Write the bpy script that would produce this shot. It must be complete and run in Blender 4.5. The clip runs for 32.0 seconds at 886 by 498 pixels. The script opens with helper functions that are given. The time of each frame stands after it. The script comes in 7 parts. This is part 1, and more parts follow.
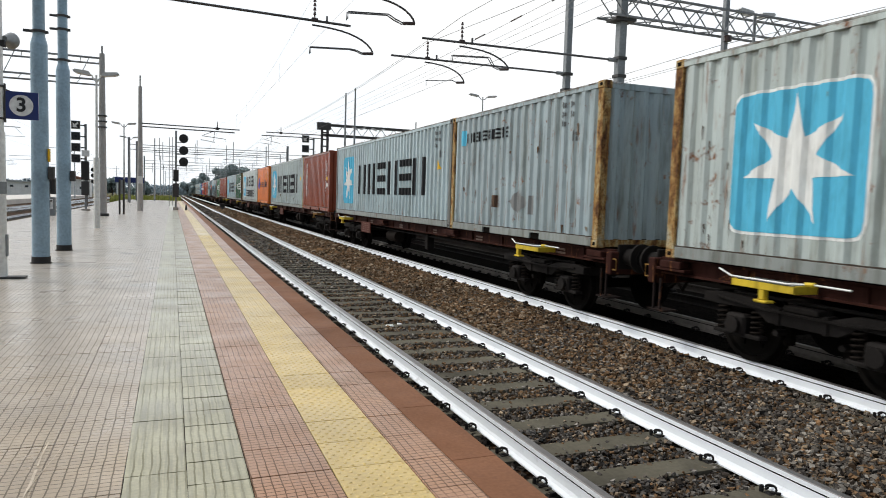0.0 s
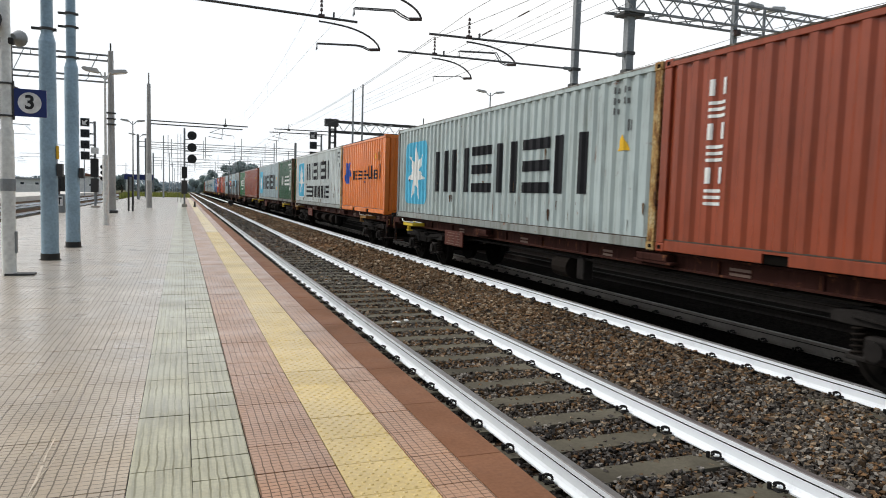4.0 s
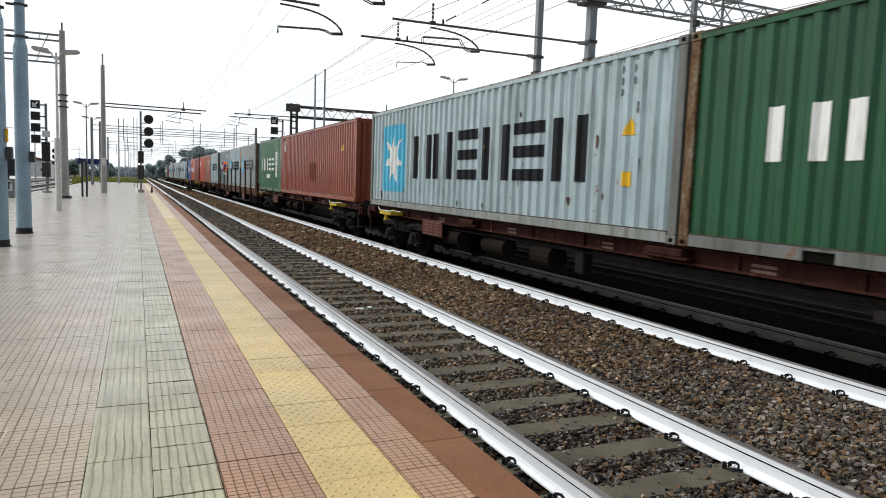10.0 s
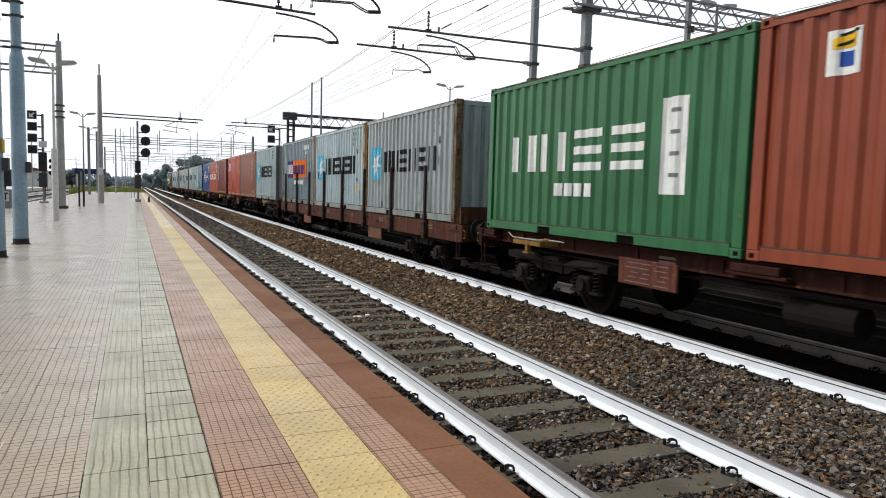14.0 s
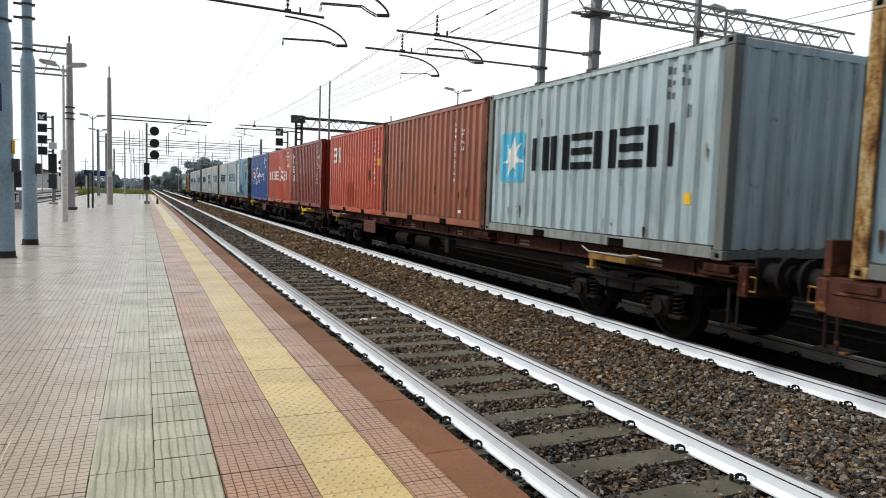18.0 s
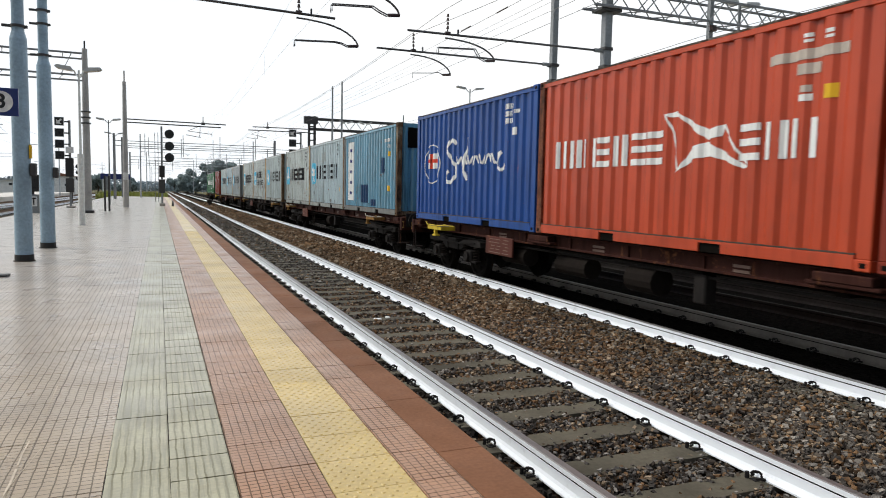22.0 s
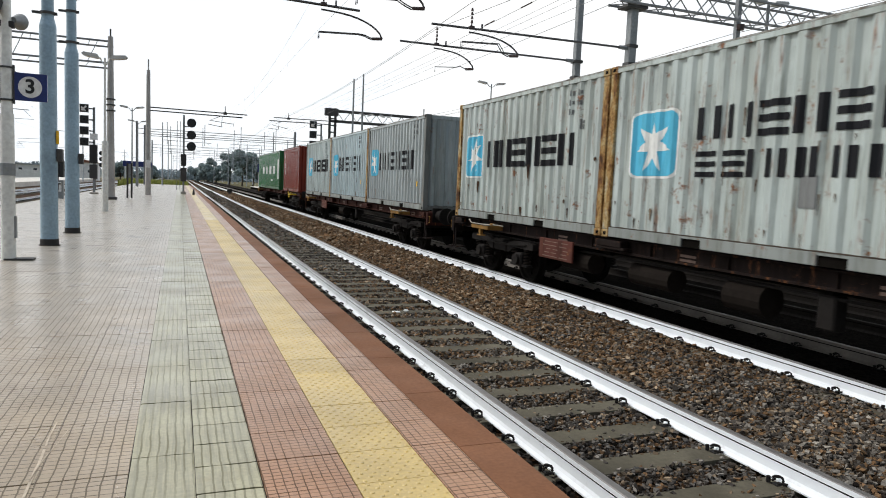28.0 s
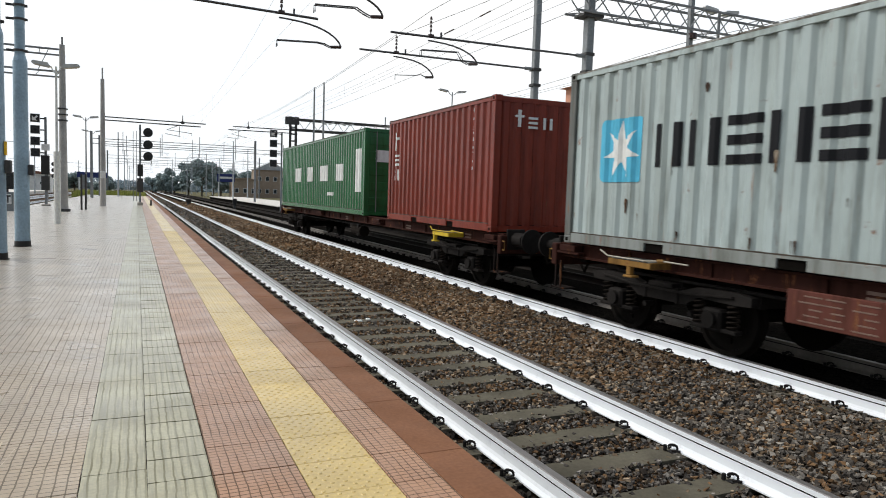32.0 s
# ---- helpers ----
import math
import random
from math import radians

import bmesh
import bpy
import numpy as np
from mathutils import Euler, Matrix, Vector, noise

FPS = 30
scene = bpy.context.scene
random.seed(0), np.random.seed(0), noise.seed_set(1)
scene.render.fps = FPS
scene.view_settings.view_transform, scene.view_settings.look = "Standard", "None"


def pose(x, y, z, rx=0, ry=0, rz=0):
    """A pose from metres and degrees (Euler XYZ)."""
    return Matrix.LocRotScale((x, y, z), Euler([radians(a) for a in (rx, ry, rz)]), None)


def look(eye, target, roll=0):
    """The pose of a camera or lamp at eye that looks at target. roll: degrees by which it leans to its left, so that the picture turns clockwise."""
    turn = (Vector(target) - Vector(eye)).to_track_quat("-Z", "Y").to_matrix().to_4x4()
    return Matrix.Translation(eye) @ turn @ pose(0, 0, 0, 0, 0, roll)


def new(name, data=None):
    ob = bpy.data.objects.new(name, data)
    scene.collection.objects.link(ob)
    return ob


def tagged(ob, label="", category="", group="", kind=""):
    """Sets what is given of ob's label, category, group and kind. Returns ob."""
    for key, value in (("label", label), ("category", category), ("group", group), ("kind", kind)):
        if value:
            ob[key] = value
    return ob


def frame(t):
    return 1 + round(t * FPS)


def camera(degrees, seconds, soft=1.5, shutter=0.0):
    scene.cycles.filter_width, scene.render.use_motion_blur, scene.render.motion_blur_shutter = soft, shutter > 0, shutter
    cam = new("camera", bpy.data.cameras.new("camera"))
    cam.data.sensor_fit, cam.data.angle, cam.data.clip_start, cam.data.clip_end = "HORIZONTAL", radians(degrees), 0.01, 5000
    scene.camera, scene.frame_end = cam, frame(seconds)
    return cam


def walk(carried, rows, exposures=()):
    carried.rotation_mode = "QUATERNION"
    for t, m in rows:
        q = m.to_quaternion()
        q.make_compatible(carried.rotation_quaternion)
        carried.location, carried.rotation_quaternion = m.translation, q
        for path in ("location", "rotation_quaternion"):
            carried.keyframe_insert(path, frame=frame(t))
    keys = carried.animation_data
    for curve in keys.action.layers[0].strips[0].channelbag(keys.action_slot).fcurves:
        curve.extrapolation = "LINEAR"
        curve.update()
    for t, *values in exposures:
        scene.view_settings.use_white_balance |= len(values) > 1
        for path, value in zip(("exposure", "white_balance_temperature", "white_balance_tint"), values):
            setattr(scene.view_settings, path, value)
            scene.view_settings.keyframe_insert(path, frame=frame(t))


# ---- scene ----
# camera: a phone held by hand on the platform, turning a little
PATH = [
    (0.0, -0.024, -0.004, 1.475, -21.59, -4.15, -1.85),
    (0.5, -0.020, -0.007, 1.470, -21.71, -4.26, -2.05),
    (1.0, -0.016, -0.013, 1.468, -21.61, -4.54, -1.91),
    (1.5, -0.012, -0.009, 1.468, -21.66, -4.72, -2.10),
    (2.0, -0.013, -0.010, 1.472, -21.19, -4.63, -1.97),
    (2.5, -0.014, -0.006, 1.466, -21.33, -4.42, -1.94),
    (3.0, -0.007, 0.001, 1.469, -21.42, -4.72, -1.72),
    (3.5, 0.000, 0.001, 1.472, -21.28, -4.60, -1.66),
    (4.0, 0.000, 0.005, 1.473, -20.93, -4.48, -1.72),
    (4.5, -0.007, -0.007, 1.471, -20.65, -4.64, -1.83),
    (6.5, -0.025, 0.025, 1.472, -22.16, -4.76, -2.47),
    (7.0, -0.024, 0.035, 1.473, -22.89, -4.42, -2.44),
    (7.5, -0.010, 0.034, 1.470, -23.97, -4.27, -2.80),
    (8.0, -0.001, 0.030, 1.471, -25.13, -4.48, -2.07),
    (8.5, -0.004, 0.023, 1.465, -25.46, -4.46, -2.01),
    (9.0, -0.003, 0.012, 1.461, -24.90, -5.11, -2.24),
    (9.5, -0.004, 0.022, 1.468, -24.03, -5.23, -2.29),
    (10.0, -0.006, 0.011, 1.465, -24.01, -5.46, -2.04),
    (10.5, -0.008, 0.006, 1.468, -23.66, -5.28, -1.93),
    (11.0, -0.002, -0.003, 1.467, -23.43, -5.28, -1.12),
    (11.5, 0.002, -0.020, 1.463, -23.57, -5.41, -1.02),
    (12.0, 0.007, -0.025, 1.468, -24.97, -5.25, -0.71),
    (12.5, 0.009, -0.023, 1.466, -25.00, -4.94, -1.56),
    (13.0, 0.001, -0.001, 1.459, -24.58, -5.40, -1.54),
    (13.5, -0.000, 0.000, 1.472, -24.10, -5.16, -1.52),
    (15.5, -0.000, 0.007, 1.466, -25.00, -4.38, -2.02),
    (16.0, 0.007, 0.004, 1.474, -24.51, -4.60, -1.74),
    (16.5, -0.002, -0.012, 1.475, -23.93, -4.57, -1.60),
    (17.0, 0.002, 0.009, 1.465, -23.31, -4.57, -1.72),
    (17.5, 0.000, 0.017, 1.467, -23.13, -4.44, -2.02),
    (18.0, 0.000, 0.016, 1.464, -23.64, -4.58, -1.92),
    (18.5, -0.005, 0.011, 1.467, -22.84, -4.56, -1.69),
    (19.0, 0.002, 0.012, 1.465, -23.31, -4.39, -1.99),
    (19.5, -0.003, 0.008, 1.465, -22.74, -4.25, -1.79),
    (20.0, -0.003, 0.001, 1.468, -23.08, -4.49, -1.54),
    (20.5, -0.001, 0.012, 1.464, -23.07, -4.52, -1.39),
    (21.0, 0.008, -0.001, 1.467, -23.80, -4.47, -1.23),
    (21.5, 0.008, -0.002, 1.464, -23.59, -4.54, -1.27),
    (22.0, 0.018, 0.002, 1.464, -22.52, -4.70, -1.20),
    (22.5, 0.014, 0.006, 1.463, -21.75, -4.88, -1.39),
    (23.0, 0.011, 0.014, 1.466, -21.77, -4.53, -1.02),
    (23.5, 0.010, 0.022, 1.462, -22.11, -4.75, -1.25),
    (24.0, -0.011, 0.023, 1.457, -21.58, -5.24, -1.43),
    (24.5, -0.021, 0.022, 1.459, -21.71, -5.29, -1.64),
    (25.0, -0.028, 0.018, 1.460, -21.69, -5.24, -1.76),
    (25.5, -0.027, 0.012, 1.462, -21.66, -5.21, -2.12),
    (27.5, -0.026, 0.028, 1.457, -21.58, -5.27, -2.52),
    (28.0, -0.030, 0.026, 1.460, -21.01, -5.20, -2.51),
    (28.5, -0.023, 0.021, 1.459, -20.76, -5.05, -2.29),
    (29.0, -0.018, 0.017, 1.459, -20.85, -5.10, -2.00),
    (29.5, -0.043, 0.028, 1.471, -19.28, -5.19, -1.92),
    (30.0, -0.009, 0.023, 1.466, -19.28, -4.73, -1.91),
    (30.5, 0.011, 0.006, 1.463, -20.43, -3.74, -1.63),
    (31.0, 0.014, -0.000, 1.463, -21.22, -3.89, 0.15),
    (31.5, 0.019, 0.005, 1.460, -23.88, -3.90, -1.62),
    (32.0, 0.008, 0.004, 1.458, -24.09, -4.44, -1.87),
]
cam = camera(65.97, 32.0, soft=0.98, shutter=0.15)
walk(cam, [(t, pose(x, y, z, 90 + p, r, w)) for t, x, y, z, w, p, r in PATH], exposures=[(0.0, 0.0), (32.0, 0.0)])

# ---------------------------------------------------------------- light: bright overcast sky, broad veiled sun
SUN_EL, SUN_AZ = 46.0, 302.0
world = bpy.data.worlds.new("world")
scene.world = world
world.use_nodes = True
wn, wl = world.node_tree.nodes, world.node_tree.links
wn.clear()
sky = wn.new("ShaderNodeTexSky")
sky.sky_type, sky.sun_disc = "NISHITA", False
sky.sun_elevation, sky.sun_rotation = radians(SUN_EL), radians(SUN_AZ)
sky.dust_density, sky.air_density, sky.ozone_density = 4.0, 1.2, 1.5
bg_sky = wn.new("ShaderNodeBackground")
bg_sky.inputs["Strength"].default_value = 0.098
bg_cloud = wn.new("ShaderNodeBackground")
bg_cloud.inputs["Strength"].default_value = 1.2
cl_noise = wn.new("ShaderNodeTexNoise")
cl_noise.inputs["Scale"].default_value, cl_noise.inputs["Detail"].default_value = 2.2, 5.0
cl_ramp = wn.new("ShaderNodeValToRGB")
cl_ramp.color_ramp.elements[0].position, cl_ramp.color_ramp.elements[0].color = 0.35, (0.90, 0.95, 1.0, 1)
cl_ramp.color_ramp.elements[1].position, cl_ramp.color_ramp.elements[1].color = 0.62, (1.0, 1.0, 0.99, 1)
w_tc = wn.new("ShaderNodeTexCoord")
w_mix, w_out = wn.new("ShaderNodeMixShader"), wn.new("ShaderNodeOutputWorld")
# the cloud veil is thicker on the sun's side and thins to open blue behind the camera
w_sep, w_map = wn.new("ShaderNodeSeparateXYZ"), wn.new("ShaderNodeMapRange")
wl.new(w_tc.outputs["Generated"], w_sep.inputs[0])
wl.new(w_sep.outputs["Y"], w_map.inputs["Value"])
for w_key, w_val in (("From Min", -0.8), ("From Max", 0.35), ("To Min", 0.09), ("To Max", 0.90)):
    w_map.inputs[w_key].default_value = w_val
wl.new(w_map.outputs["Result"], w_mix.inputs[0])
wl.new(w_tc.outputs["Generated"], cl_noise.inputs["Vector"])
wl.new(cl_noise.outputs["Fac"], cl_ramp.inputs["Fac"])
wl.new(cl_ramp.outputs["Color"], bg_cloud.inputs["Color"])
wl.new(sky.outputs["Color"], bg_sky.inputs["Color"])
wl.new(bg_sky.outputs[0], w_mix.inputs[1])
wl.new(bg_cloud.outputs[0], w_mix.inputs[2])
wl.new(w_mix.outputs[0], w_out.inputs["Surface"])
sun = new("sun", bpy.data.lights.new("sun", "SUN"))
sun.data.energy, sun.data.angle, sun.data.color = 2.1, radians(12), (1.0, 0.96, 0.9)
az, el = radians(SUN_AZ), radians(SUN_EL)
sun.matrix_world = look((math.sin(az) * math.cos(el) * 60, math.cos(az) * math.cos(el) * 60, math.sin(el) * 60), (0, 0, 0))


# ---------------------------------------------------------------- materials
def ramp(nt, fac, stops):
    n = nt.nodes.new("ShaderNodeValToRGB")
    r = n.color_ramp
    while len(r.elements) < len(stops):
        r.elements.new(0.5)
    for e, (p, c) in zip(r.elements, stops):
        e.position, e.color = p, (*c, 1) if len(c) == 3 else c
    nt.links.new(fac, n.inputs["Fac"])
    return n.outputs["Color"]


def noise_tex(nt, vec, scale, detail=4.0, rough=0.55):
    n = nt.nodes.new("ShaderNodeTexNoise")
    n.inputs["Scale"].default_value, n.inputs["Detail"].default_value, n.inputs["Roughness"].default_value = scale, detail, rough
    nt.links.new(vec, n.inputs["Vector"])
    return n.outputs["Fac"]


def mapped(nt, scale=(1, 1, 1), per_object=True):
    tc, mp = nt.nodes.new("ShaderNodeTexCoord"), nt.nodes.new("ShaderNodeMapping")
    mp.inputs["Scale"].default_value = scale
    nt.links.new(tc.outputs["Object"], mp.inputs["Vector"])
    if not per_object:
        return mp.outputs["Vector"]
    info, add = nt.nodes.new("ShaderNodeObjectInfo"), nt.nodes.new("ShaderNodeVectorMath")
    mul = nt.nodes.new("ShaderNodeMath")
    mul.operation = "MULTIPLY"
    mul.inputs[1].default_value = 37.0
    nt.links.new(info.outputs["Random"], mul.inputs[0])
    nt.links.new(mp.outputs["Vector"], add.inputs[0])
    nt.links.new(mul.outputs[0], add.inputs[1])
    return add.outputs[0]


def mix(nt, fac, a, b, mode="MIX"):
    n = nt.nodes.new("ShaderNodeMix")
    n.data_type, n.blend_type = "RGBA", mode
    for sock, val in ((n.inputs["Factor"], fac), (n.inputs[6], a), (n.inputs[7], b)):
        if isinstance(val, bpy.types.NodeSocket):
            nt.links.new(val, sock)
        elif isinstance(val, (int, float)):
            sock.default_value = val
        else:
            sock.default_value = (*val, 1)
    return n.outputs[2]


def bump(nt, height, strength=0.3, dist=0.01):
    n = nt.nodes.new("ShaderNodeBump")
    n.inputs["Strength"].default_value, n.inputs["Distance"].default_value = strength, dist
    nt.links.new(height, n.inputs["Height"])
    return n.outputs["Normal"]


def base_mat(name, rough=0.6, metal=0.0, spec=0.5):
    m = bpy.data.materials.new(name)
    m.use_nodes = True
    b = m.node_tree.nodes["Principled BSDF"]
    b.inputs["Roughness"].default_value, b.inputs["Metallic"].default_value = rough, metal
    b.inputs["Specular IOR Level"].default_value = spec
    return m, m.node_tree, b


def tone(c, k):
    return tuple(min(1.0, v * k) for v in c)


def worn(name, col, rough=0.6, metal=0.0, grain=14.0, large=1.3, vary=0.22, relief=0.15, spec=0.5):
    """Plain painted or bare surface with grain, blotches and a little relief."""
    m, nt, b = base_mat(name, rough, metal, spec)
    v = mapped(nt)
    a = ramp(nt, noise_tex(nt, v, large, 5), [(0.3, tone(col, 1 - vary)), (0.7, tone(col, 1 + vary * 0.6))])
    g = ramp(nt, noise_tex(nt, v, grain, 3), [(0.3, (0.82, 0.82, 0.82)), (0.7, (1.08, 1.08, 1.08))])
    nt.links.new(mix(nt, 1.0, a, g, "MULTIPLY"), b.inputs["Base Color"])
    nt.links.new(bump(nt, noise_tex(nt, v, grain * 2, 3), relief, 0.01), b.inputs["Normal"])
    return m


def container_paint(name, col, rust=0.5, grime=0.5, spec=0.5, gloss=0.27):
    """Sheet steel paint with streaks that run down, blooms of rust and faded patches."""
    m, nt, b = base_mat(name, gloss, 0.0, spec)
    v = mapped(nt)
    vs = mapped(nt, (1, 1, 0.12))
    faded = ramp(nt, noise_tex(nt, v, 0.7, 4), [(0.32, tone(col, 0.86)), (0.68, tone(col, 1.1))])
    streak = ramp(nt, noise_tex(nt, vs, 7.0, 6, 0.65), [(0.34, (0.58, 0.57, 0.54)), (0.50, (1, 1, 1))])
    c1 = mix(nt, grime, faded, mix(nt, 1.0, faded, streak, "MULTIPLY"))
    vl = mapped(nt, (1, 1, 0.03))
    wash = ramp(nt, noise_tex(nt, vl, 3.4, 4, 0.7), [(0.38, (0.80, 0.79, 0.75)), (0.50, (1, 1, 1)), (0.66, (1.1, 1.12, 1.13))])
    c1 = mix(nt, 0.8 * grime, c1, mix(nt, 1.0, c1, wash, "MULTIPLY"))
    rn = noise_tex(nt, v, 3.4, 8, 0.72)
    k = 0.715 - 0.09 * rust
    rmask = ramp(nt, rn, [(k - 0.03, (0, 0, 0)), (k + 0.05, (1, 1, 1))])
    rs = ramp(nt, noise_tex(nt, vs, 9.0, 7, 0.7), [(k - 0.05, (0, 0, 0)), (k + 0.06, (0.8, 0.8, 0.8))])
    both = mix(nt, 1.0, rmask, rs, "LIGHTEN")
    rcol = ramp(nt, noise_tex(nt, v, 22, 4), [(0.35, (0.10, 0.035, 0.014)), (0.65, (0.26, 0.11, 0.045))])
    nt.links.new(mix(nt, both, c1, rcol), b.inputs["Base Color"])
    nt.links.new(bump(nt, noise_tex(nt, v, 2.6, 4), 0.3, 0.02), b.inputs["Normal"])
    return m


def paint_mark(name, col):
    m, nt, b = base_mat(name, 0.6, 0, 0.15)
    v = mapped(nt, (1, 1, 0.25))
    c = ramp(nt, noise_tex(nt, v, 8, 6, 0.7), [(0.33, tone(col, 0.72)), (0.55, col)])
    nt.links.new(c, b.inputs["Base Color"])
    return m


def tile_mat(name, col, pitch, groove=(0.15, 0.15), rough=0.34, dark=0.45, soil=0.3, spec=0.5, sheen=0.2, origin=(0, 0), wave=0.006, bands=0.0, wear=(0.36, 0.56), stain=(0.30, 0.24, 0.10), wear_x=None, coat=0.62):
    """Fired tiles scored with a fine hand-laid grid of grooves; pitch in metres along x and y (0: no grooves that way)."""
    m, nt, b = base_mat(name, rough, 0, spec)
    b.inputs["Sheen Weight"].default_value, b.inputs["Sheen Roughness"].default_value = sheen, 0.3
    b.inputs["Coat Weight"].default_value, b.inputs["Coat Roughness"].default_value = coat, 0.24
    info = nt.nodes.new("ShaderNodeObjectInfo")
    sep = nt.nodes.new("ShaderNodeSeparateXYZ")
    geo = nt.nodes.new("ShaderNodeNewGeometry")
    pos = geo.outputs["Position"]
    wob = nt.nodes.new("ShaderNodeTexNoise")
    wob.inputs["Scale"].default_value, wob.inputs["Detail"].default_value = 5.0, 3.0
    nt.links.new(pos, wob.inputs["Vector"])
    shift, add = nt.nodes.new("ShaderNodeVectorMath"), nt.nodes.new("ShaderNodeVectorMath")
    shift.operation = "SCALE"
    shift.inputs["Scale"].default_value = wave * 4
    nt.links.new(wob.outputs["Color"], shift.inputs[0])
    nt.links.new(pos, add.inputs[0])
    nt.links.new(shift.outputs[0], add.inputs[1])
    nt.links.new(add.outputs[0], sep.inputs[0])
    lines = None
    for ax, p, gr, o in zip("XY", pitch, groove, origin):
        if not p:
            continue
        d = nt.nodes.new("ShaderNodeMath")
        d.operation = "MULTIPLY_ADD"
        d.inputs[1].default_value, d.inputs[2].default_value = 1 / p, 500 - (o + 2 * wave) / p
        nt.links.new(sep.outputs[ax], d.inputs[0])
        fr = nt.nodes.new("ShaderNodeMath")
        fr.operation = "FRACT"
        nt.links.new(d.outputs[0], fr.inputs[0])
        lt = nt.nodes.new("ShaderNodeMath")
        lt.operation = "LESS_THAN"
        lt.inputs[1].default_value = gr
        nt.links.new(fr.outputs[0], lt.inputs[0])
        mp = nt.nodes.new("ShaderNodeMapping")
        mp.inputs["Scale"].default_value = (2.6, 0.9, 1) if ax == "X" else (0.9, 2.6, 1)
        mp.inputs["Location"].default_value = (3.1, 0, 0) if ax == "X" else (0, 7.3, 0)
        nt.links.new(pos, mp.inputs["Vector"])
        keep = ramp(nt, noise_tex(nt, mp.outputs["Vector"], 1.6, 5, 0.65), [((wear_x or wear)[0] if ax == "X" else wear[0], (0.25, 0.25, 0.25)), ((wear_x or wear)[1] if ax == "X" else wear[1], (1, 1, 1))])
        one = mix(nt, 1.0, lt.outputs[0], keep, "MULTIPLY")
        lines = one if lines is None else mix(nt, 1.0, lines, one, "LIGHTEN")
    big = ramp(nt, noise_tex(nt, pos, 0.9, 5, 0.6), [(0.3, tone(col, 1 - soil)), (0.68, tone(col, 1.08))])
    fine = ramp(nt, noise_tex(nt, pos, 40, 3), [(0.3, (0.84, 0.84, 0.84)), (0.7, (1.08, 1.08, 1.08))])
    each = ramp(nt, info.outputs["Random"], [(0.0, (0.94, 0.94, 0.94)), (1.0, (1.03, 1.03, 1.03))])
    isl = ramp(nt, geo.outputs["Random Per Island"], [(0.0, (0.9, 0.9, 0.9)), (1.0, (1.05, 1.05, 1.05))])
    c = mix(nt, 1.0, mix(nt, 1.0, mix(nt, 1.0, big, fine, "MULTIPLY"), each, "MULTIPLY"), isl, "MULTIPLY")
    blot = ramp(nt, noise_tex(nt, pos, 2.3, 7, 0.7), [(0.58, (0, 0, 0)), (0.74, (0.55, 0.55, 0.55))])
    c = mix(nt, blot, c, stain)
    pale = ramp(nt, noise_tex(nt, pos, 1.1, 6, 0.7), [(0.57, (0, 0, 0)), (0.75, (0.45, 0.45, 0.45))])
    c = mix(nt, pale, c, tone(col, 1.3))
    if bands:
        mb = nt.nodes.new("ShaderNodeMapping")
        mb.inputs["Scale"].default_value = (1, 0.035, 1)
        nt.links.new(pos, mb.inputs["Vector"])
        st = ramp(nt, noise_tex(nt, mb.outputs["Vector"], 34, 3, 0.6), [(0.40, (0.5, 0.5, 0.47)), (0.54, (1.06, 1.06, 1.06))])
        c = mix(nt, bands, c, mix(nt, 1.0, c, st, "MULTIPLY"))
    if lines is not None:
        soft = mix(nt, 0.9, c, tone(col, dark))
        nt.links.new(mix(nt, lines, c, soft), b.inputs["Base Color"])
        inv = nt.nodes.new("ShaderNodeMath")
        inv.operation = "SUBTRACT"
        inv.inputs[0].default_value = 1.0
        nt.links.new(lines, inv.inputs[1])
        nt.links.new(bump(nt, inv.outputs[0], 0.25, 0.002), b.inputs["Normal"])
        # grooves get less coat, sheen and gloss than the faces
        for sock, top in (("Coat Weight", coat), ("Sheen Weight", sheen), ("Specular IOR Level", spec)):
            if top > 0:
                mu = nt.nodes.new("ShaderNodeMath")
                mu.operation = "MULTIPLY_ADD"
                mu.inputs[1].default_value, mu.inputs[2].default_value = top * 0.75, top * 0.25
                nt.links.new(inv.outputs[0], mu.inputs[0])
                nt.links.new(mu.outputs[0], b.inputs[sock])
    else:
        nt.links.new(c, b.inputs["Base Color"])
        nt.links.new(bump(nt, noise_tex(nt, pos, 60, 3), 0.12, 0.004), b.inputs["Normal"])
    rr = ramp(nt, noise_tex(nt, pos, 1.7, 4), [(0.35, (rough - 0.08,) * 3), (0.7, (rough + 0.14,) * 3)])
    nt.links.new(rr, b.inputs["Roughness"])
    return m


def stone_mat(name, cols, rough=0.9):
    m, nt, b = base_mat(name, rough, 0, 0.15)
    geo = nt.nodes.new("ShaderNodeNewGeometry")
    n = len(cols)
    c = ramp(nt, geo.outputs["Random Per Island"], [(i / (n - 1), k) for i, k in enumerate(cols)])
    big = ramp(nt, noise_tex(nt, geo.outputs["Position"], 0.35, 3), [(0.35, (0.8, 0.78, 0.76)), (0.65, (1.15, 1.1, 1.02))])
    g = ramp(nt, noise_tex(nt, geo.outputs["Position"], 90, 3), [(0.3, (0.7, 0.7, 0.7)), (0.7, (1.15, 1.15, 1.15))])
    nt.links.new(mix(nt, 1.0, mix(nt, 1.0, c, big, "MULTIPLY"), g, "MULTIPLY"), b.inputs["Base Color"])
    return m


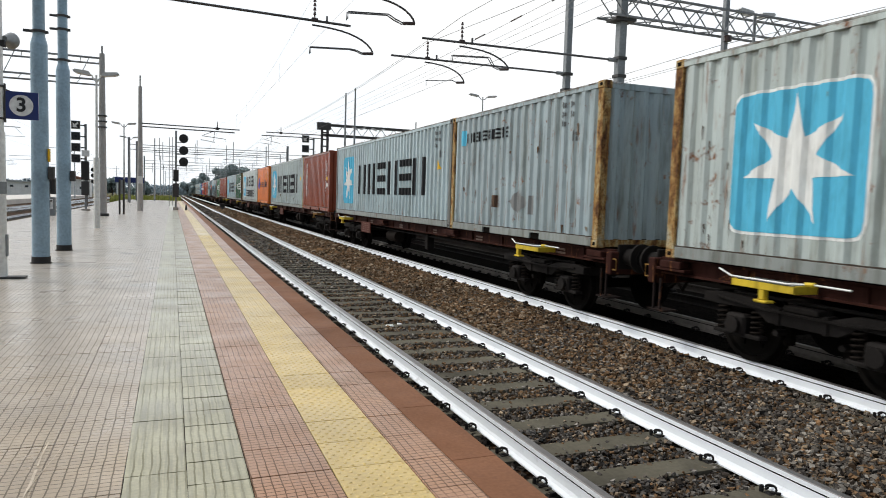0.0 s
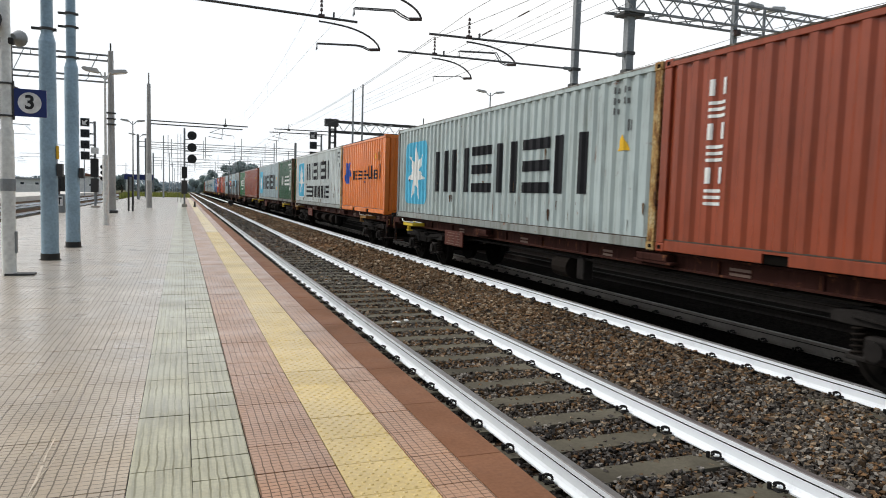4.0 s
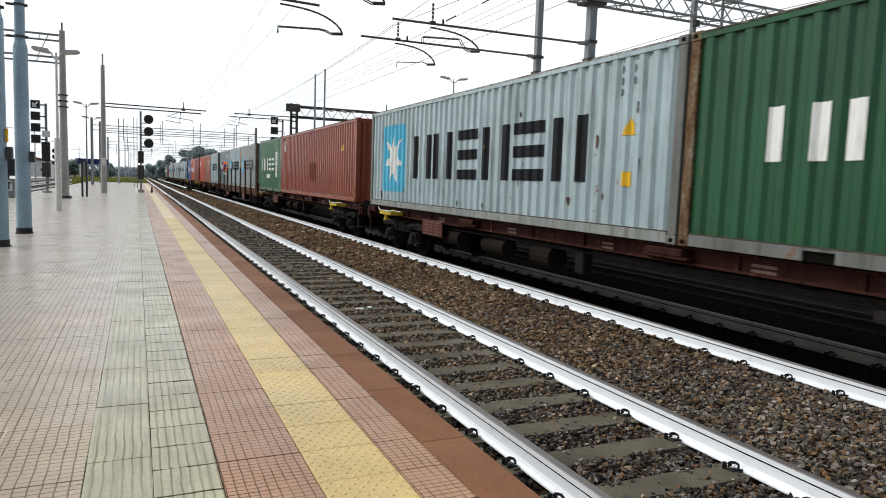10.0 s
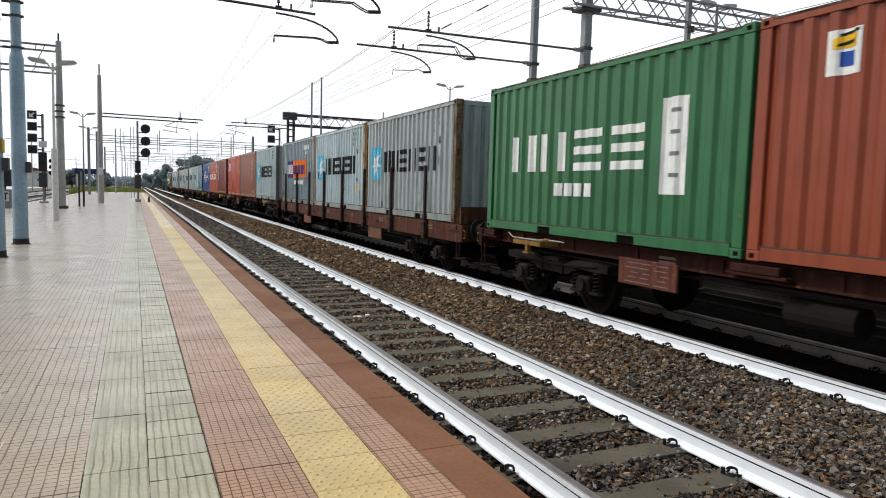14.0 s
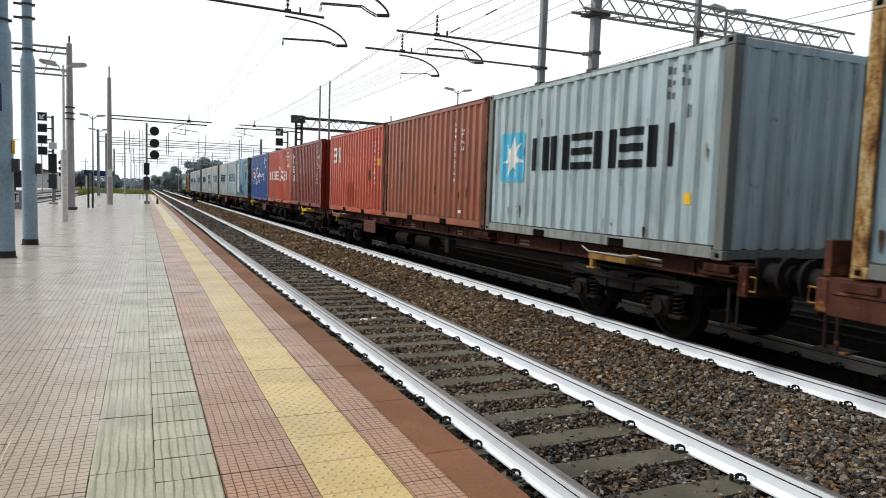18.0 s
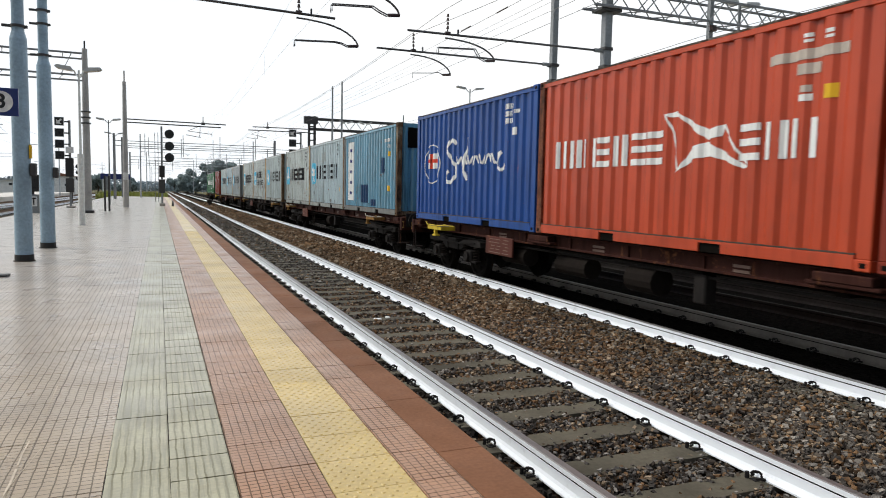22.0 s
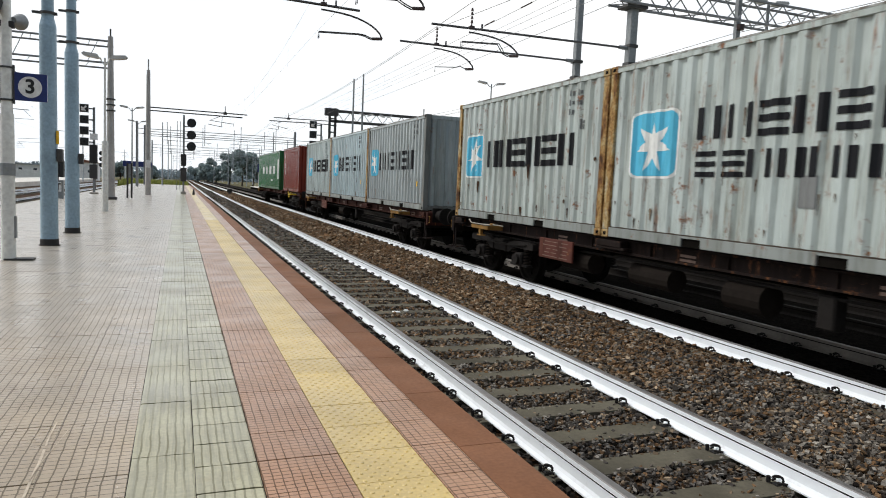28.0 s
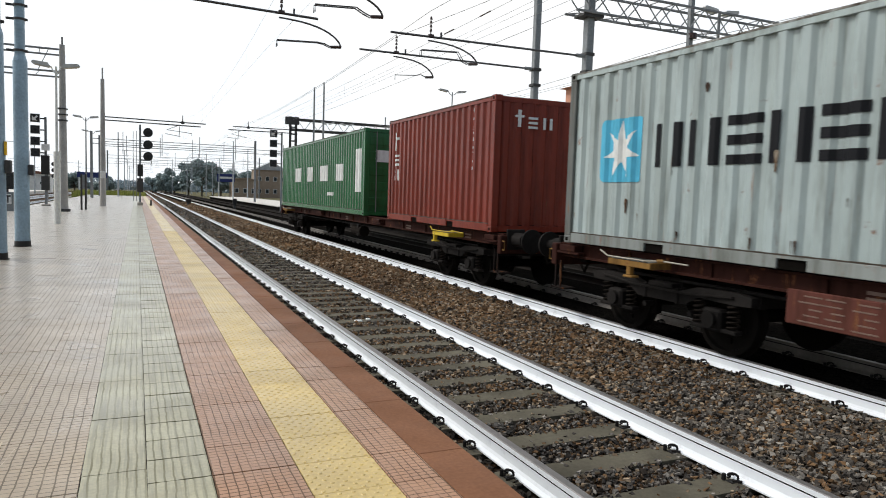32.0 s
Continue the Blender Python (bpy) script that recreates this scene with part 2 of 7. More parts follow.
def ground_mat(name, cols, cell, rough=0.95, spec=0.08):
    """Bed of stones too small to tell apart."""
    m, nt, b = base_mat(name, rough, 0, spec)
    geo = nt.nodes.new("ShaderNodeNewGeometry")
    vo = nt.nodes.new("ShaderNodeTexVoronoi")
    vo.inputs["Scale"].default_value = 1 / cell
    nt.links.new(geo.outputs["Position"], vo.inputs["Vector"])
    bw = nt.nodes.new("ShaderNodeSeparateColor")
    nt.links.new(vo.outputs["Color"], bw.inputs[0])
    n = len(cols)
    c = ramp(nt, bw.outputs[0], [(i / (n - 1), k) for i, k in enumerate(cols)])
    big = ramp(nt, noise_tex(nt, geo.outputs["Position"], 0.3, 4), [(0.3, (0.7, 0.7, 0.7)), (0.7, (1.2, 1.2, 1.2))])
    nt.links.new(mix(nt, 1.0, c, big, "MULTIPLY"), b.inputs["Base Color"])
    inv = nt.nodes.new("ShaderNodeMath")
    inv.operation = "SUBTRACT"
    inv.inputs[0].default_value = 1.0
    nt.links.new(vo.outputs["Distance"], inv.inputs[1])
    nt.links.new(bump(nt, inv.outputs[0], 0.8, cell), b.inputs["Normal"])
    return m


def leaf_mat(name, a, c):
    m, nt, b = base_mat(name, 0.7, 0, 0.3)
    geo = nt.nodes.new("ShaderNodeNewGeometry")
    col = ramp(nt, geo.outputs["Random Per Island"], [(0, a), (1, c)])
    nt.links.new(col, b.inputs["Base Color"])
    return m


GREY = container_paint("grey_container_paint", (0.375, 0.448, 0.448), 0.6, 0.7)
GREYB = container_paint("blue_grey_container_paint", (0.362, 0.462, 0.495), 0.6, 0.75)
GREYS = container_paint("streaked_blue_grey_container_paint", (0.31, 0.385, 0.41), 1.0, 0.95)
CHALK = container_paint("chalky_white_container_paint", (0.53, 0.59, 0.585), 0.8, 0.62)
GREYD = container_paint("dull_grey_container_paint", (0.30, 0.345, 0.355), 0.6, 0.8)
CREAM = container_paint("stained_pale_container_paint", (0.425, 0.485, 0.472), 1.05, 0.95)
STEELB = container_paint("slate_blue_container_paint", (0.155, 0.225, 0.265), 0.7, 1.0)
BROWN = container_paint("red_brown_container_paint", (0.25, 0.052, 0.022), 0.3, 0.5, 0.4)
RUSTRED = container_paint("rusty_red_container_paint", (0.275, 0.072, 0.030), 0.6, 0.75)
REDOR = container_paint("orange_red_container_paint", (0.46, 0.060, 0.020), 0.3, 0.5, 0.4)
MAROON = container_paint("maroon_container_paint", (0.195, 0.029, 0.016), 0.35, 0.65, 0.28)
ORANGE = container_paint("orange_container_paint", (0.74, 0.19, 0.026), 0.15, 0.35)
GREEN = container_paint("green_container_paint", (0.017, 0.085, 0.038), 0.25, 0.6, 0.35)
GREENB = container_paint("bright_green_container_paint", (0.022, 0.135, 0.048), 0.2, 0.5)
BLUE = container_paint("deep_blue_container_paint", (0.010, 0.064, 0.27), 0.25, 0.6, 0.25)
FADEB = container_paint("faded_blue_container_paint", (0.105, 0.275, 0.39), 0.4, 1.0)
def rusted(name, cols):
    """Old paint broken up by rust at several scales."""
    m, nt, b = base_mat(name, 0.8, 0, 0.2)
    v, vs = mapped(nt), mapped(nt, (1, 1, 0.35))
    n = len(cols)
    c = ramp(nt, noise_tex(nt, vs, 5.5, 8, 0.72), [(0.36 + 0.28 * i / (n - 1), k) for i, k in enumerate(cols)])
    g = ramp(nt, noise_tex(nt, v, 26, 5, 0.7), [(0.36, (0.5, 0.45, 0.4)), (0.56, (1.05, 1.05, 1.05))])
    nt.links.new(mix(nt, 1.0, c, g, "MULTIPLY"), b.inputs["Base Color"])
    nt.links.new(bump(nt, noise_tex(nt, v, 30, 4), 0.3, 0.006), b.inputs["Normal"])
    return m


POST_RUST = rusted("rusted_yellow_post_paint", [(0.05, 0.025, 0.014), (0.18, 0.085, 0.03), (0.36, 0.22, 0.08), (0.42, 0.33, 0.17), (0.40, 0.38, 0.30)])
POST_BROWN = rusted("rusted_brown_post_paint", [(0.025, 0.018, 0.012), (0.09, 0.048, 0.026), (0.145, 0.088, 0.046), (0.19, 0.14, 0.085), (0.23, 0.21, 0.17)])
POST_RED = rusted("rusted_red_post_paint", [(0.035, 0.016, 0.012), (0.10, 0.04, 0.024), (0.17, 0.062, 0.034), (0.24, 0.09, 0.05)])
ROOF_EDGE = rusted("soiled_roof_steel", [(0.02, 0.016, 0.013), (0.06, 0.045, 0.035), (0.12, 0.10, 0.08), (0.22, 0.21, 0.19)])
RUST_RUN = rusted("dark_rust_run", [(0.03, 0.02, 0.016), (0.07, 0.04, 0.026), (0.13, 0.08, 0.045), (0.30, 0.26, 0.20)])
POST_GREY = container_paint("greyish_rail_paint", (0.15, 0.16, 0.152), 0.8, 0.9, 0.3, 0.5)
ROOF_PALE = rusted("soiled_pale_roof_steel", [(0.05, 0.04, 0.03), (0.20, 0.19, 0.17), (0.36, 0.38, 0.37), (0.45, 0.48, 0.47)])
LOWRAIL = container_paint("soiled_pale_rail_paint", (0.25, 0.275, 0.265), 0.9, 1.0, 0.3, 0.5)
GREYISH = (GREY, GREYS, GREYB, GREYD, CREAM, CHALK)
M_BLACK = paint_mark("black_lettering", (0.010, 0.011, 0.014))
M_WHITE = paint_mark("white_lettering", (0.78, 0.80, 0.78))
M_SKY = paint_mark("sky_blue_panel_paint", (0.10, 0.47, 0.68))
M_NAVY = paint_mark("navy_panel_paint", (0.03, 0.035, 0.16))
M_ORPAN = paint_mark("orange_panel_paint", (0.80, 0.17, 0.025))
M_YEL = paint_mark("yellow_sticker", (0.75, 0.45, 0.03))
M_RED = paint_mark("red_marking", (0.65, 0.06, 0.03))
M_VIOLET = paint_mark("violet_blue_marking", (0.025, 0.08, 0.36))
M_ORFADE = paint_mark("browned_orange_patch", (0.42, 0.15, 0.035))
M_FADE = paint_mark("browned_repaint_patch", (0.33, 0.062, 0.028))
M_GPATCH2 = paint_mark("pale_stencil_paint", (0.50, 0.44, 0.38))
M_DPATCH = paint_mark("dark_repaint_patch", (0.16, 0.045, 0.026))
M_BPATCH = paint_mark("dark_blue_repaint_patch", (0.015, 0.05, 0.12))
M_DIM = paint_mark("dim_stencil_paint", (0.19, 0.13, 0.105))
M_GPATCH = paint_mark("grey_repaint_patch", (0.20, 0.21, 0.21))
# DARK, BOGIE, TYRE and TANK are sunk near black to carry the underframe's shade
DARK = worn("black_steel_and_shade", (0.008, 0.007, 0.006), 0.9, spec=0.02)
BOGIE = worn("grimy_shaded_bogie_steel", (0.017, 0.015, 0.014), 0.8, 0.0, vary=0.6, spec=0.12)
TYRE = worn("worn_shaded_wheel_steel", (0.010, 0.009, 0.008), 0.85, 0.0, spec=0.04)
SILL = container_paint("wagon_red_brown_paint", (0.042, 0.016, 0.0125), 0.9, 0.95, 0.06, 0.7)
SILL_S = container_paint("stake_wagon_rust_paint", (0.074, 0.028, 0.019), 1.2, 0.9, 0.12, 0.7)
M_CODE = paint_mark("worn_stencil_paint", (0.115, 0.125, 0.13))
M_SMUDGE = paint_mark("brownish_smudge", (0.30, 0.345, 0.345))
M_PALEPATCH = paint_mark("pale_blue_repaint_patch", (0.40, 0.51, 0.55))
BOARDRED = container_paint("red_brown_board_paint", (0.105, 0.036, 0.027), 0.9, 0.9, 0.15, 0.7)
PANEL_B = container_paint("brown_side_board_paint", (0.15, 0.068, 0.042), 1.3, 0.9, 0.15, 0.7)
YELLOW = container_paint("yellow_step_paint", (0.62, 0.45, 0.03), 0.6, 0.7, 0.3, 0.6)
YELLOW_D = container_paint("dirty_yellow_step_paint", (0.25, 0.135, 0.035), 1.0, 1.0, 0.2, 0.7)
TANK = worn("dull_shaded_tank_steel", (0.016, 0.013, 0.011), 0.85, 0.0, spec=0.05)
T_PINK = tile_mat("pale_pink_ribbed_tile", (0.385, 0.282, 0.166), (0.0571, 0.05), (0.13, 0.15), 0.33, 0.22, spec=0.6, wave=0.005, wear=(0.3, 0.5), wear_x=(0.22, 0.42), sheen=0.8, origin=(-0.25, 3.55))
T_GREY = tile_mat("grey_green_grooved_tile", (0.35, 0.328, 0.197), (0.0433, 0), (0.22, 0.2), 0.4, 0.45, bands=0.45, sheen=0.2, wear=(0.3, 0.6), soil=0.38, stain=(0.27, 0.22, 0.09))
T_RED = tile_mat("red_scored_tile", (0.395, 0.195, 0.092), (0.0471, 0.04), (0.14, 0.18), 0.42, 0.20, sheen=0.03, coat=0.5, origin=(0.36, 3.55), wave=0.004, wear=(0.3, 0.5), stain=(0.30, 0.17, 0.10))
T_YEL = tile_mat("yellow_tactile_tile", (0.59, 0.42, 0.122), (0, 0), (0.1, 0.1), 0.45, sheen=0.1, coat=0.5, stain=(0.36, 0.26, 0.13))
COPING = tile_mat("brown_coping_stone", (0.215, 0.097, 0.050), (0, 0), (0.1, 0.1), 0.75, sheen=0.0, coat=0.0, spec=0.2, stain=(0.10, 0.055, 0.04))
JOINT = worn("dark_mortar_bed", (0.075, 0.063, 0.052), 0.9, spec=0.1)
SCRATCH = worn("pale_scratch_dust", (0.53, 0.45, 0.35), 0.7, grain=40)
CONC = worn("weathered_concrete", (0.42, 0.39, 0.345), 0.85, grain=25)
SLEEPER = worn("stained_concrete_sleeper", (0.105, 0.095, 0.07), 0.9, grain=30, vary=0.45, spec=0.2)
RAILW, nt_, b_ = base_mat("white_rail_paint", 0.65, 0, 0.3)
nt_.links.new(ramp(nt_, noise_tex(nt_, mapped(nt_, per_object=False), 3.0, 7, 0.7), [(0.30, (0.60, 0.62, 0.64)), (0.42, (0.79, 0.83, 0.87)), (0.7, (0.84, 0.88, 0.91))]), b_.inputs["Base Color"])
RAILTOP = worn("polished_rail_steel", (0.20, 0.19, 0.185), 0.42, 0.55, vary=0.1)
STAKE = worn("black_brown_stake_paint", (0.045, 0.028, 0.024), 0.75, spec=0.2)
GREYSTONE = stone_mat("grey_ballast_stone", [(0.035, 0.031, 0.028), (0.098, 0.091, 0.085), (0.056, 0.049, 0.044), (0.30, 0.286, 0.265), (0.012, 0.010, 0.010), (0.098, 0.08, 0.064), (0.18, 0.172, 0.16)])
# wall behind the train: the train's shade is painted in as near-black
SHADECONC = worn("shade_dark_platform_wall", (0.012, 0.011, 0.01), 0.95, spec=0.0)
# rails under and behind the train: shade is mixed into both colours
RAILGREY = worn("shade_dark_rail_steel", (0.03, 0.027, 0.025), 0.9, 0.0, vary=0.2, spec=0.03)
RAILFAR = worn("shade_toned_white_rail", (0.17, 0.155, 0.14), 0.8, vary=0.3)
RAILDARK = worn("near_black_rail_steel", (0.012, 0.010, 0.010), 0.9, vary=0.25, spec=0.05)
CLIP = worn("black_spring_clip", (0.012, 0.011, 0.011), 0.7, 0.0, spec=0.2)
STONES = stone_mat("ballast_stone", [(0.05, 0.032, 0.018), (0.205, 0.125, 0.066), (0.08, 0.055, 0.034), (0.41, 0.325, 0.235), (0.012, 0.009, 0.006), (0.23, 0.137, 0.073), (0.13, 0.094, 0.064)])
BLACKSTONE = stone_mat("near_black_stone", [(0.008, 0.007, 0.006), (0.03, 0.026, 0.022), (0.014, 0.012, 0.011), (0.05, 0.042, 0.035)])
BALLAST = ground_mat("ballast_bed", [(0.012, 0.008, 0.005), (0.075, 0.043, 0.024), (0.026, 0.016, 0.01), (0.12, 0.072, 0.04)], 0.06)
# oily bed under the train, with the train's shade put into its colour
SHADEBED = ground_mat("oily_ballast_in_train_shade", [(0.003, 0.003, 0.003), (0.010, 0.009, 0.008), (0.005, 0.005, 0.004)], 0.05, spec=0.0)
GROUND = ground_mat("dry_grass_and_gravel", [(0.10, 0.095, 0.05), (0.16, 0.15, 0.08), (0.12, 0.11, 0.08)], 0.25)
PALE = worn("pale_far_platform_paving", (0.60, 0.575, 0.53), 0.7, grain=4, vary=0.12)
GRASS = leaf_mat("grass_blade", (0.17, 0.21, 0.04), (0.40, 0.40, 0.10))
# leaves are paled towards blue-grey to carry the haze of distance
LEAF = leaf_mat("haze_paled_leaf", (0.20, 0.265, 0.265), (0.34, 0.41, 0.40))
BARK = worn("tree_bark", (0.10, 0.08, 0.06), 0.9)
POLE_BLUE = worn("grey_blue_pole_paint", (0.30, 0.435, 0.54), 0.5, grain=20, vary=0.3)
POLE_GREY = worn("galvanised_mast", (0.26, 0.28, 0.29), 0.5, 0.3, vary=0.15)
MAST_CON = worn("concrete_mast", (0.44, 0.435, 0.42), 0.85, vary=0.2)
POLE_WHITE = worn("off_white_pole_paint", (0.78, 0.80, 0.77), 0.5, vary=0.1)
LATT = worn("grey_lattice_steel", (0.26, 0.27, 0.28), 0.6, 0.2)
DARKSTEEL = worn("dark_gantry_steel", (0.06, 0.06, 0.06), 0.65, 0.2)
ARM = worn("dull_cantilever_tube", (0.10, 0.10, 0.105), 0.5, 0.5)
INSUL = worn("brown_glass_insulator", (0.06, 0.035, 0.03), 0.25)
WIRE = worn("copper_wire", (0.30, 0.30, 0.30), 0.5, 0.2)
# steel of distant masts, lightened in colour to stand for haze
FARSTEEL = worn("haze_paled_steel", (0.44, 0.47, 0.50), 0.6, 0.1)
GREYROOF = worn("pale_grey_roof", (0.40, 0.42, 0.44), 0.8)
SIGNB = worn("blue_enamel", (0.012, 0.028, 0.16), 0.3, vary=0.08)
ENAMEL = worn("white_enamel", (0.80, 0.81, 0.80), 0.35, vary=0.05)
INK = worn("black_enamel", (0.012, 0.012, 0.014), 0.35)
LAMPG = worn("pale_lamp_housing", (0.55, 0.56, 0.55), 0.45, vary=0.1)
LENS = worn("dark_signal_lens", (0.03, 0.032, 0.036), 0.15)
BASEBLK = worn("black_base_collar", (0.018, 0.018, 0.018), 0.6)
PLASTER = worn("pale_plaster", (0.84, 0.84, 0.83), 0.85, vary=0.12)
SANDPL = worn("brownish_plaster", (0.36, 0.28, 0.21), 0.85, vary=0.15)
PINKPL = worn("salmon_plaster", (0.60, 0.30, 0.20), 0.85, vary=0.12)
ROOFT = worn("clay_roof", (0.26, 0.12, 0.08), 0.85)
GLASSD = worn("dark_window_glass", (0.035, 0.045, 0.055), 0.12)
SLATW = worn("white_painted_slat", (0.70, 0.71, 0.70), 0.5, vary=0.08)
# aerial haze over the woods is painted into this blue-grey
HAZE = worn("haze_tinted_woods", (0.30, 0.37, 0.41), 0.95, grain=0.4, large=0.05, vary=0.3)


# ---------------------------------------------------------------- mesh building
class Shape:
    """Collects vertices and faces of one mesh."""

    def __init__(self):
        self.v, self.f, self.m = [], [], []

    def add(self, verts, faces, mi=0):
        o = len(self.v)
        self.v.extend(verts)
        self.f.extend([tuple(i + o for i in f) for f in faces])
        self.m.extend([mi] * len(faces))
        return self

    def box(self, x0, x1, y0, y1, z0, z1, b=0.0, mi=0):
        """A box; b: width of the bevel on all its edges."""
        if b <= 0:
            vs = [(x, y, z) for x in (x0, x1) for y in (y0, y1) for z in (z0, z1)]
            return self.add(vs, [(0, 1, 3, 2), (4, 6, 7, 5), (0, 4, 5, 1), (2, 3, 7, 6), (0, 2, 6, 4), (1, 5, 7, 3)], mi)
        b = min(b, (x1 - x0) * 0.45, (y1 - y0) * 0.45, (z1 - z0) * 0.45)
        vs, key = [], {}
        for ix, x in enumerate((x0, x1)):
            for iy, y in enumerate((y0, y1)):
                for iz, z in enumerate((z0, z1)):
                    dx, dy, dz = b * (1 - 2 * ix), b * (1 - 2 * iy), b * (1 - 2 * iz)
                    for a, p in enumerate(((x, y + dy, z + dz), (x + dx, y, z + dz), (x + dx, y + dy, z))):
                        key[ix, iy, iz, a] = len(vs)
                        vs.append(p)
        k, fs = key, []
        for s in (0, 1):
            for a in range(3):
                ring = []
                for p, q in ((0, 0), (1, 0), (1, 1), (0, 1)):
                    c = [0, 0, 0]
                    c[a], c[(a + 1) % 3], c[(a + 2) % 3] = s, p, q
                    ring.append(k[(*c, a)])
                fs.append(ring if s else ring[::-1])
        for a in range(3):
            b1, b2 = (a + 1) % 3, (a + 2) % 3
            for p in (0, 1):
                for q in (0, 1):
                    c0, c1 = [0, 0, 0], [0, 0, 0]
                    c0[a], c0[b1], c0[b2] = 0, p, q
                    c1[a], c1[b1], c1[b2] = 1, p, q
                    fs.append([k[(*c0, b1)], k[(*c1, b1)], k[(*c1, b2)], k[(*c0, b2)]])
        for c in ((i, j, l) for i in (0, 1) for j in (0, 1) for l in (0, 1)):
            fs.append([k[(*c, 0)], k[(*c, 1)], k[(*c, 2)]])
        return self.add(vs, fs, mi)

    def tube(self, pts, r, n=8, caps=True, mi=0, r1=None):
        """A round bar along points; r1: radius at its end."""
        pts = [Vector(p) for p in pts]
        r1 = r if r1 is None else r1
        vs, fs = [], []
        for i, p in enumerate(pts):
            d = (pts[min(i + 1, len(pts) - 1)] - pts[max(i - 1, 0)]).normalized()
            up = Vector((0, 0, 1)) if abs(d.z) < 0.9 else Vector((0, 1, 0))
            a = d.cross(up).normalized()
            c = a.cross(d)
            rr = r + (r1 - r) * i / max(1, len(pts) - 1)
            for j in range(n):
                t = 2 * math.pi * j / n
                vs.append(tuple(p + a * (math.cos(t) * rr) + c * (math.sin(t) * rr)))
        for i in range(len(pts) - 1):
            for j in range(n):
                fs.append((i * n + j, i * n + (j + 1) % n, (i + 1) * n + (j + 1) % n, (i + 1) * n + j))
        if caps:
            fs.append(tuple(range(n))[::-1])
            fs.append(tuple(range((len(pts) - 1) * n, len(pts) * n)))
        return self.add(vs, fs, mi)

    def prism(self, prof, a0, a1, axis="y", mi=0):
        """A closed outline drawn out along an axis. Outline in (x, z) for y, (y, z) for x, (x, y) for z."""
        n = len(prof)
        put = {"y": lambda p, a: (p[0], a, p[1]), "x": lambda p, a: (a, p[0], p[1]), "z": lambda p, a: (p[0], p[1], a)}[axis]
        vs = [put(p, a0) for p in prof] + [put(p, a1) for p in prof]
        fs = [(i, (i + 1) % n, n + (i + 1) % n, n + i) for i in range(n)] + [tuple(range(n))[::-1], tuple(range(n, 2 * n))]
        return self.add(vs, fs, mi)

    def mesh(self, name, mats, smooth=False):
        me = bpy.data.meshes.new(name)
        me.from_pydata(self.v, [], self.f)
        for m in mats:
            me.materials.append(m)
        if any(self.m):
            me.polygons.foreach_set("material_index", self.m)
        bm = bmesh.new()
        bm.from_mesh(me)
        bmesh.ops.recalc_face_normals(bm, faces=bm.faces)
        bm.to_mesh(me)
        bm.free()
        if smooth:
            me.polygons.foreach_set("use_smooth", [True] * len(me.polygons))
            me.set_sharp_from_angle(angle=radians(35))
        return me


def part(name, shape, material, parent, label="", smooth=False):
    """One mesh object under a thing or a part; shape: a Shape or a mesh."""
    mats = material if isinstance(material, (list, tuple)) else [material]
    me = shape if isinstance(shape, bpy.types.Mesh) else shape.mesh(name, mats, smooth)
    ob = new(name, me)
    ob.parent = parent
    return tagged(ob, label)


def thing(name, label, category, x=0, y=0, z=0, group="", kind="", rz=0):
    ob = new(name)
    ob.empty_display_size = 0.2
    ob.matrix_basis = pose(x, y, z, 0, 0, rz)
    return tagged(ob, label, category, group, kind)


def solid(name, shape, material, label, category, group="", kind="", smooth=False):
    mats = material if isinstance(material, (list, tuple)) else [material]
    return tagged(new(name, shape.mesh(name, mats, smooth)), label, category, group, kind)


def raw_mesh(name, v, f, mats):
    """Fast mesh from arrays of vertices and equal-sized faces."""
    me = bpy.data.meshes.new(name)
    v, f = np.asarray(v, np.float32), np.asarray(f, np.int32)
    me.vertices.add(len(v))
    me.vertices.foreach_set("co", v.ravel())
    k = f.shape[1]
    me.loops.add(f.size)
    me.loops.foreach_set("vertex_index", f.ravel())
    me.polygons.add(len(f))
    me.polygons.foreach_set("loop_start", np.arange(len(f), dtype=np.int32) * k)
    me.polygons.foreach_set("loop_total", np.full(len(f), k, np.int32))
    me.polygons.foreach_set("use_smooth", np.zeros(len(f), bool))
    me.update(calc_edges=True)
    me.validate()
    for m in mats:
        me.materials.append(m)
    return me


# ---------------------------------------------------------------- the plan
EDGE_L, EDGE_R = -6.3, 1.74          # the platform's edges
PLAT_END = 110.0
TRACKS = {"near": 3.30, "train": 7.345, "third": 10.85}
RAIL_TOP = -0.365
RAIL_FOOT = RAIL_TOP - 0.172
BED = -0.575
SPEED = 6.75
FAR_EDGE = 12.45

# ground: one sheet to the horizon
g = Shape()
g.add([(-3000, -3000, -0.9), (3000, -3000, -0.9), (3000, 4000, -0.9), (-3000, 4000, -0.9)], [(0, 1, 2, 3)])
solid("ground", g, GROUND, "dry grass and gravel reaching to the horizon", "ground", kind="structure")

# ballast beds
b = Shape()
b.prism([(1.5, -0.89), (1.5, BED - 0.03), (1.95, BED - 0.02), (5.1, BED), (5.6, BED + 0.02), (5.75, BED), (5.75, -0.89)], -8, 330)
solid("ballast_near", b, BALLAST, "brown stone ballast bed under the near track", "ballast", kind="structure")
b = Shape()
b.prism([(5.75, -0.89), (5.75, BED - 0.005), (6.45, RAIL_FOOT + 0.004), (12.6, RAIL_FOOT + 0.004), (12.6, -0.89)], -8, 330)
solid("ballast_train", b, SHADEBED, "oily ballast bed under the train, shade put into its colour", "ballast", kind="structure")
b = Shape()
b.prism([(-17.0, -0.89), (-17.0, BED), (EDGE_L + 0.15, BED), (EDGE_L + 0.15, -0.89)], -8, 330)
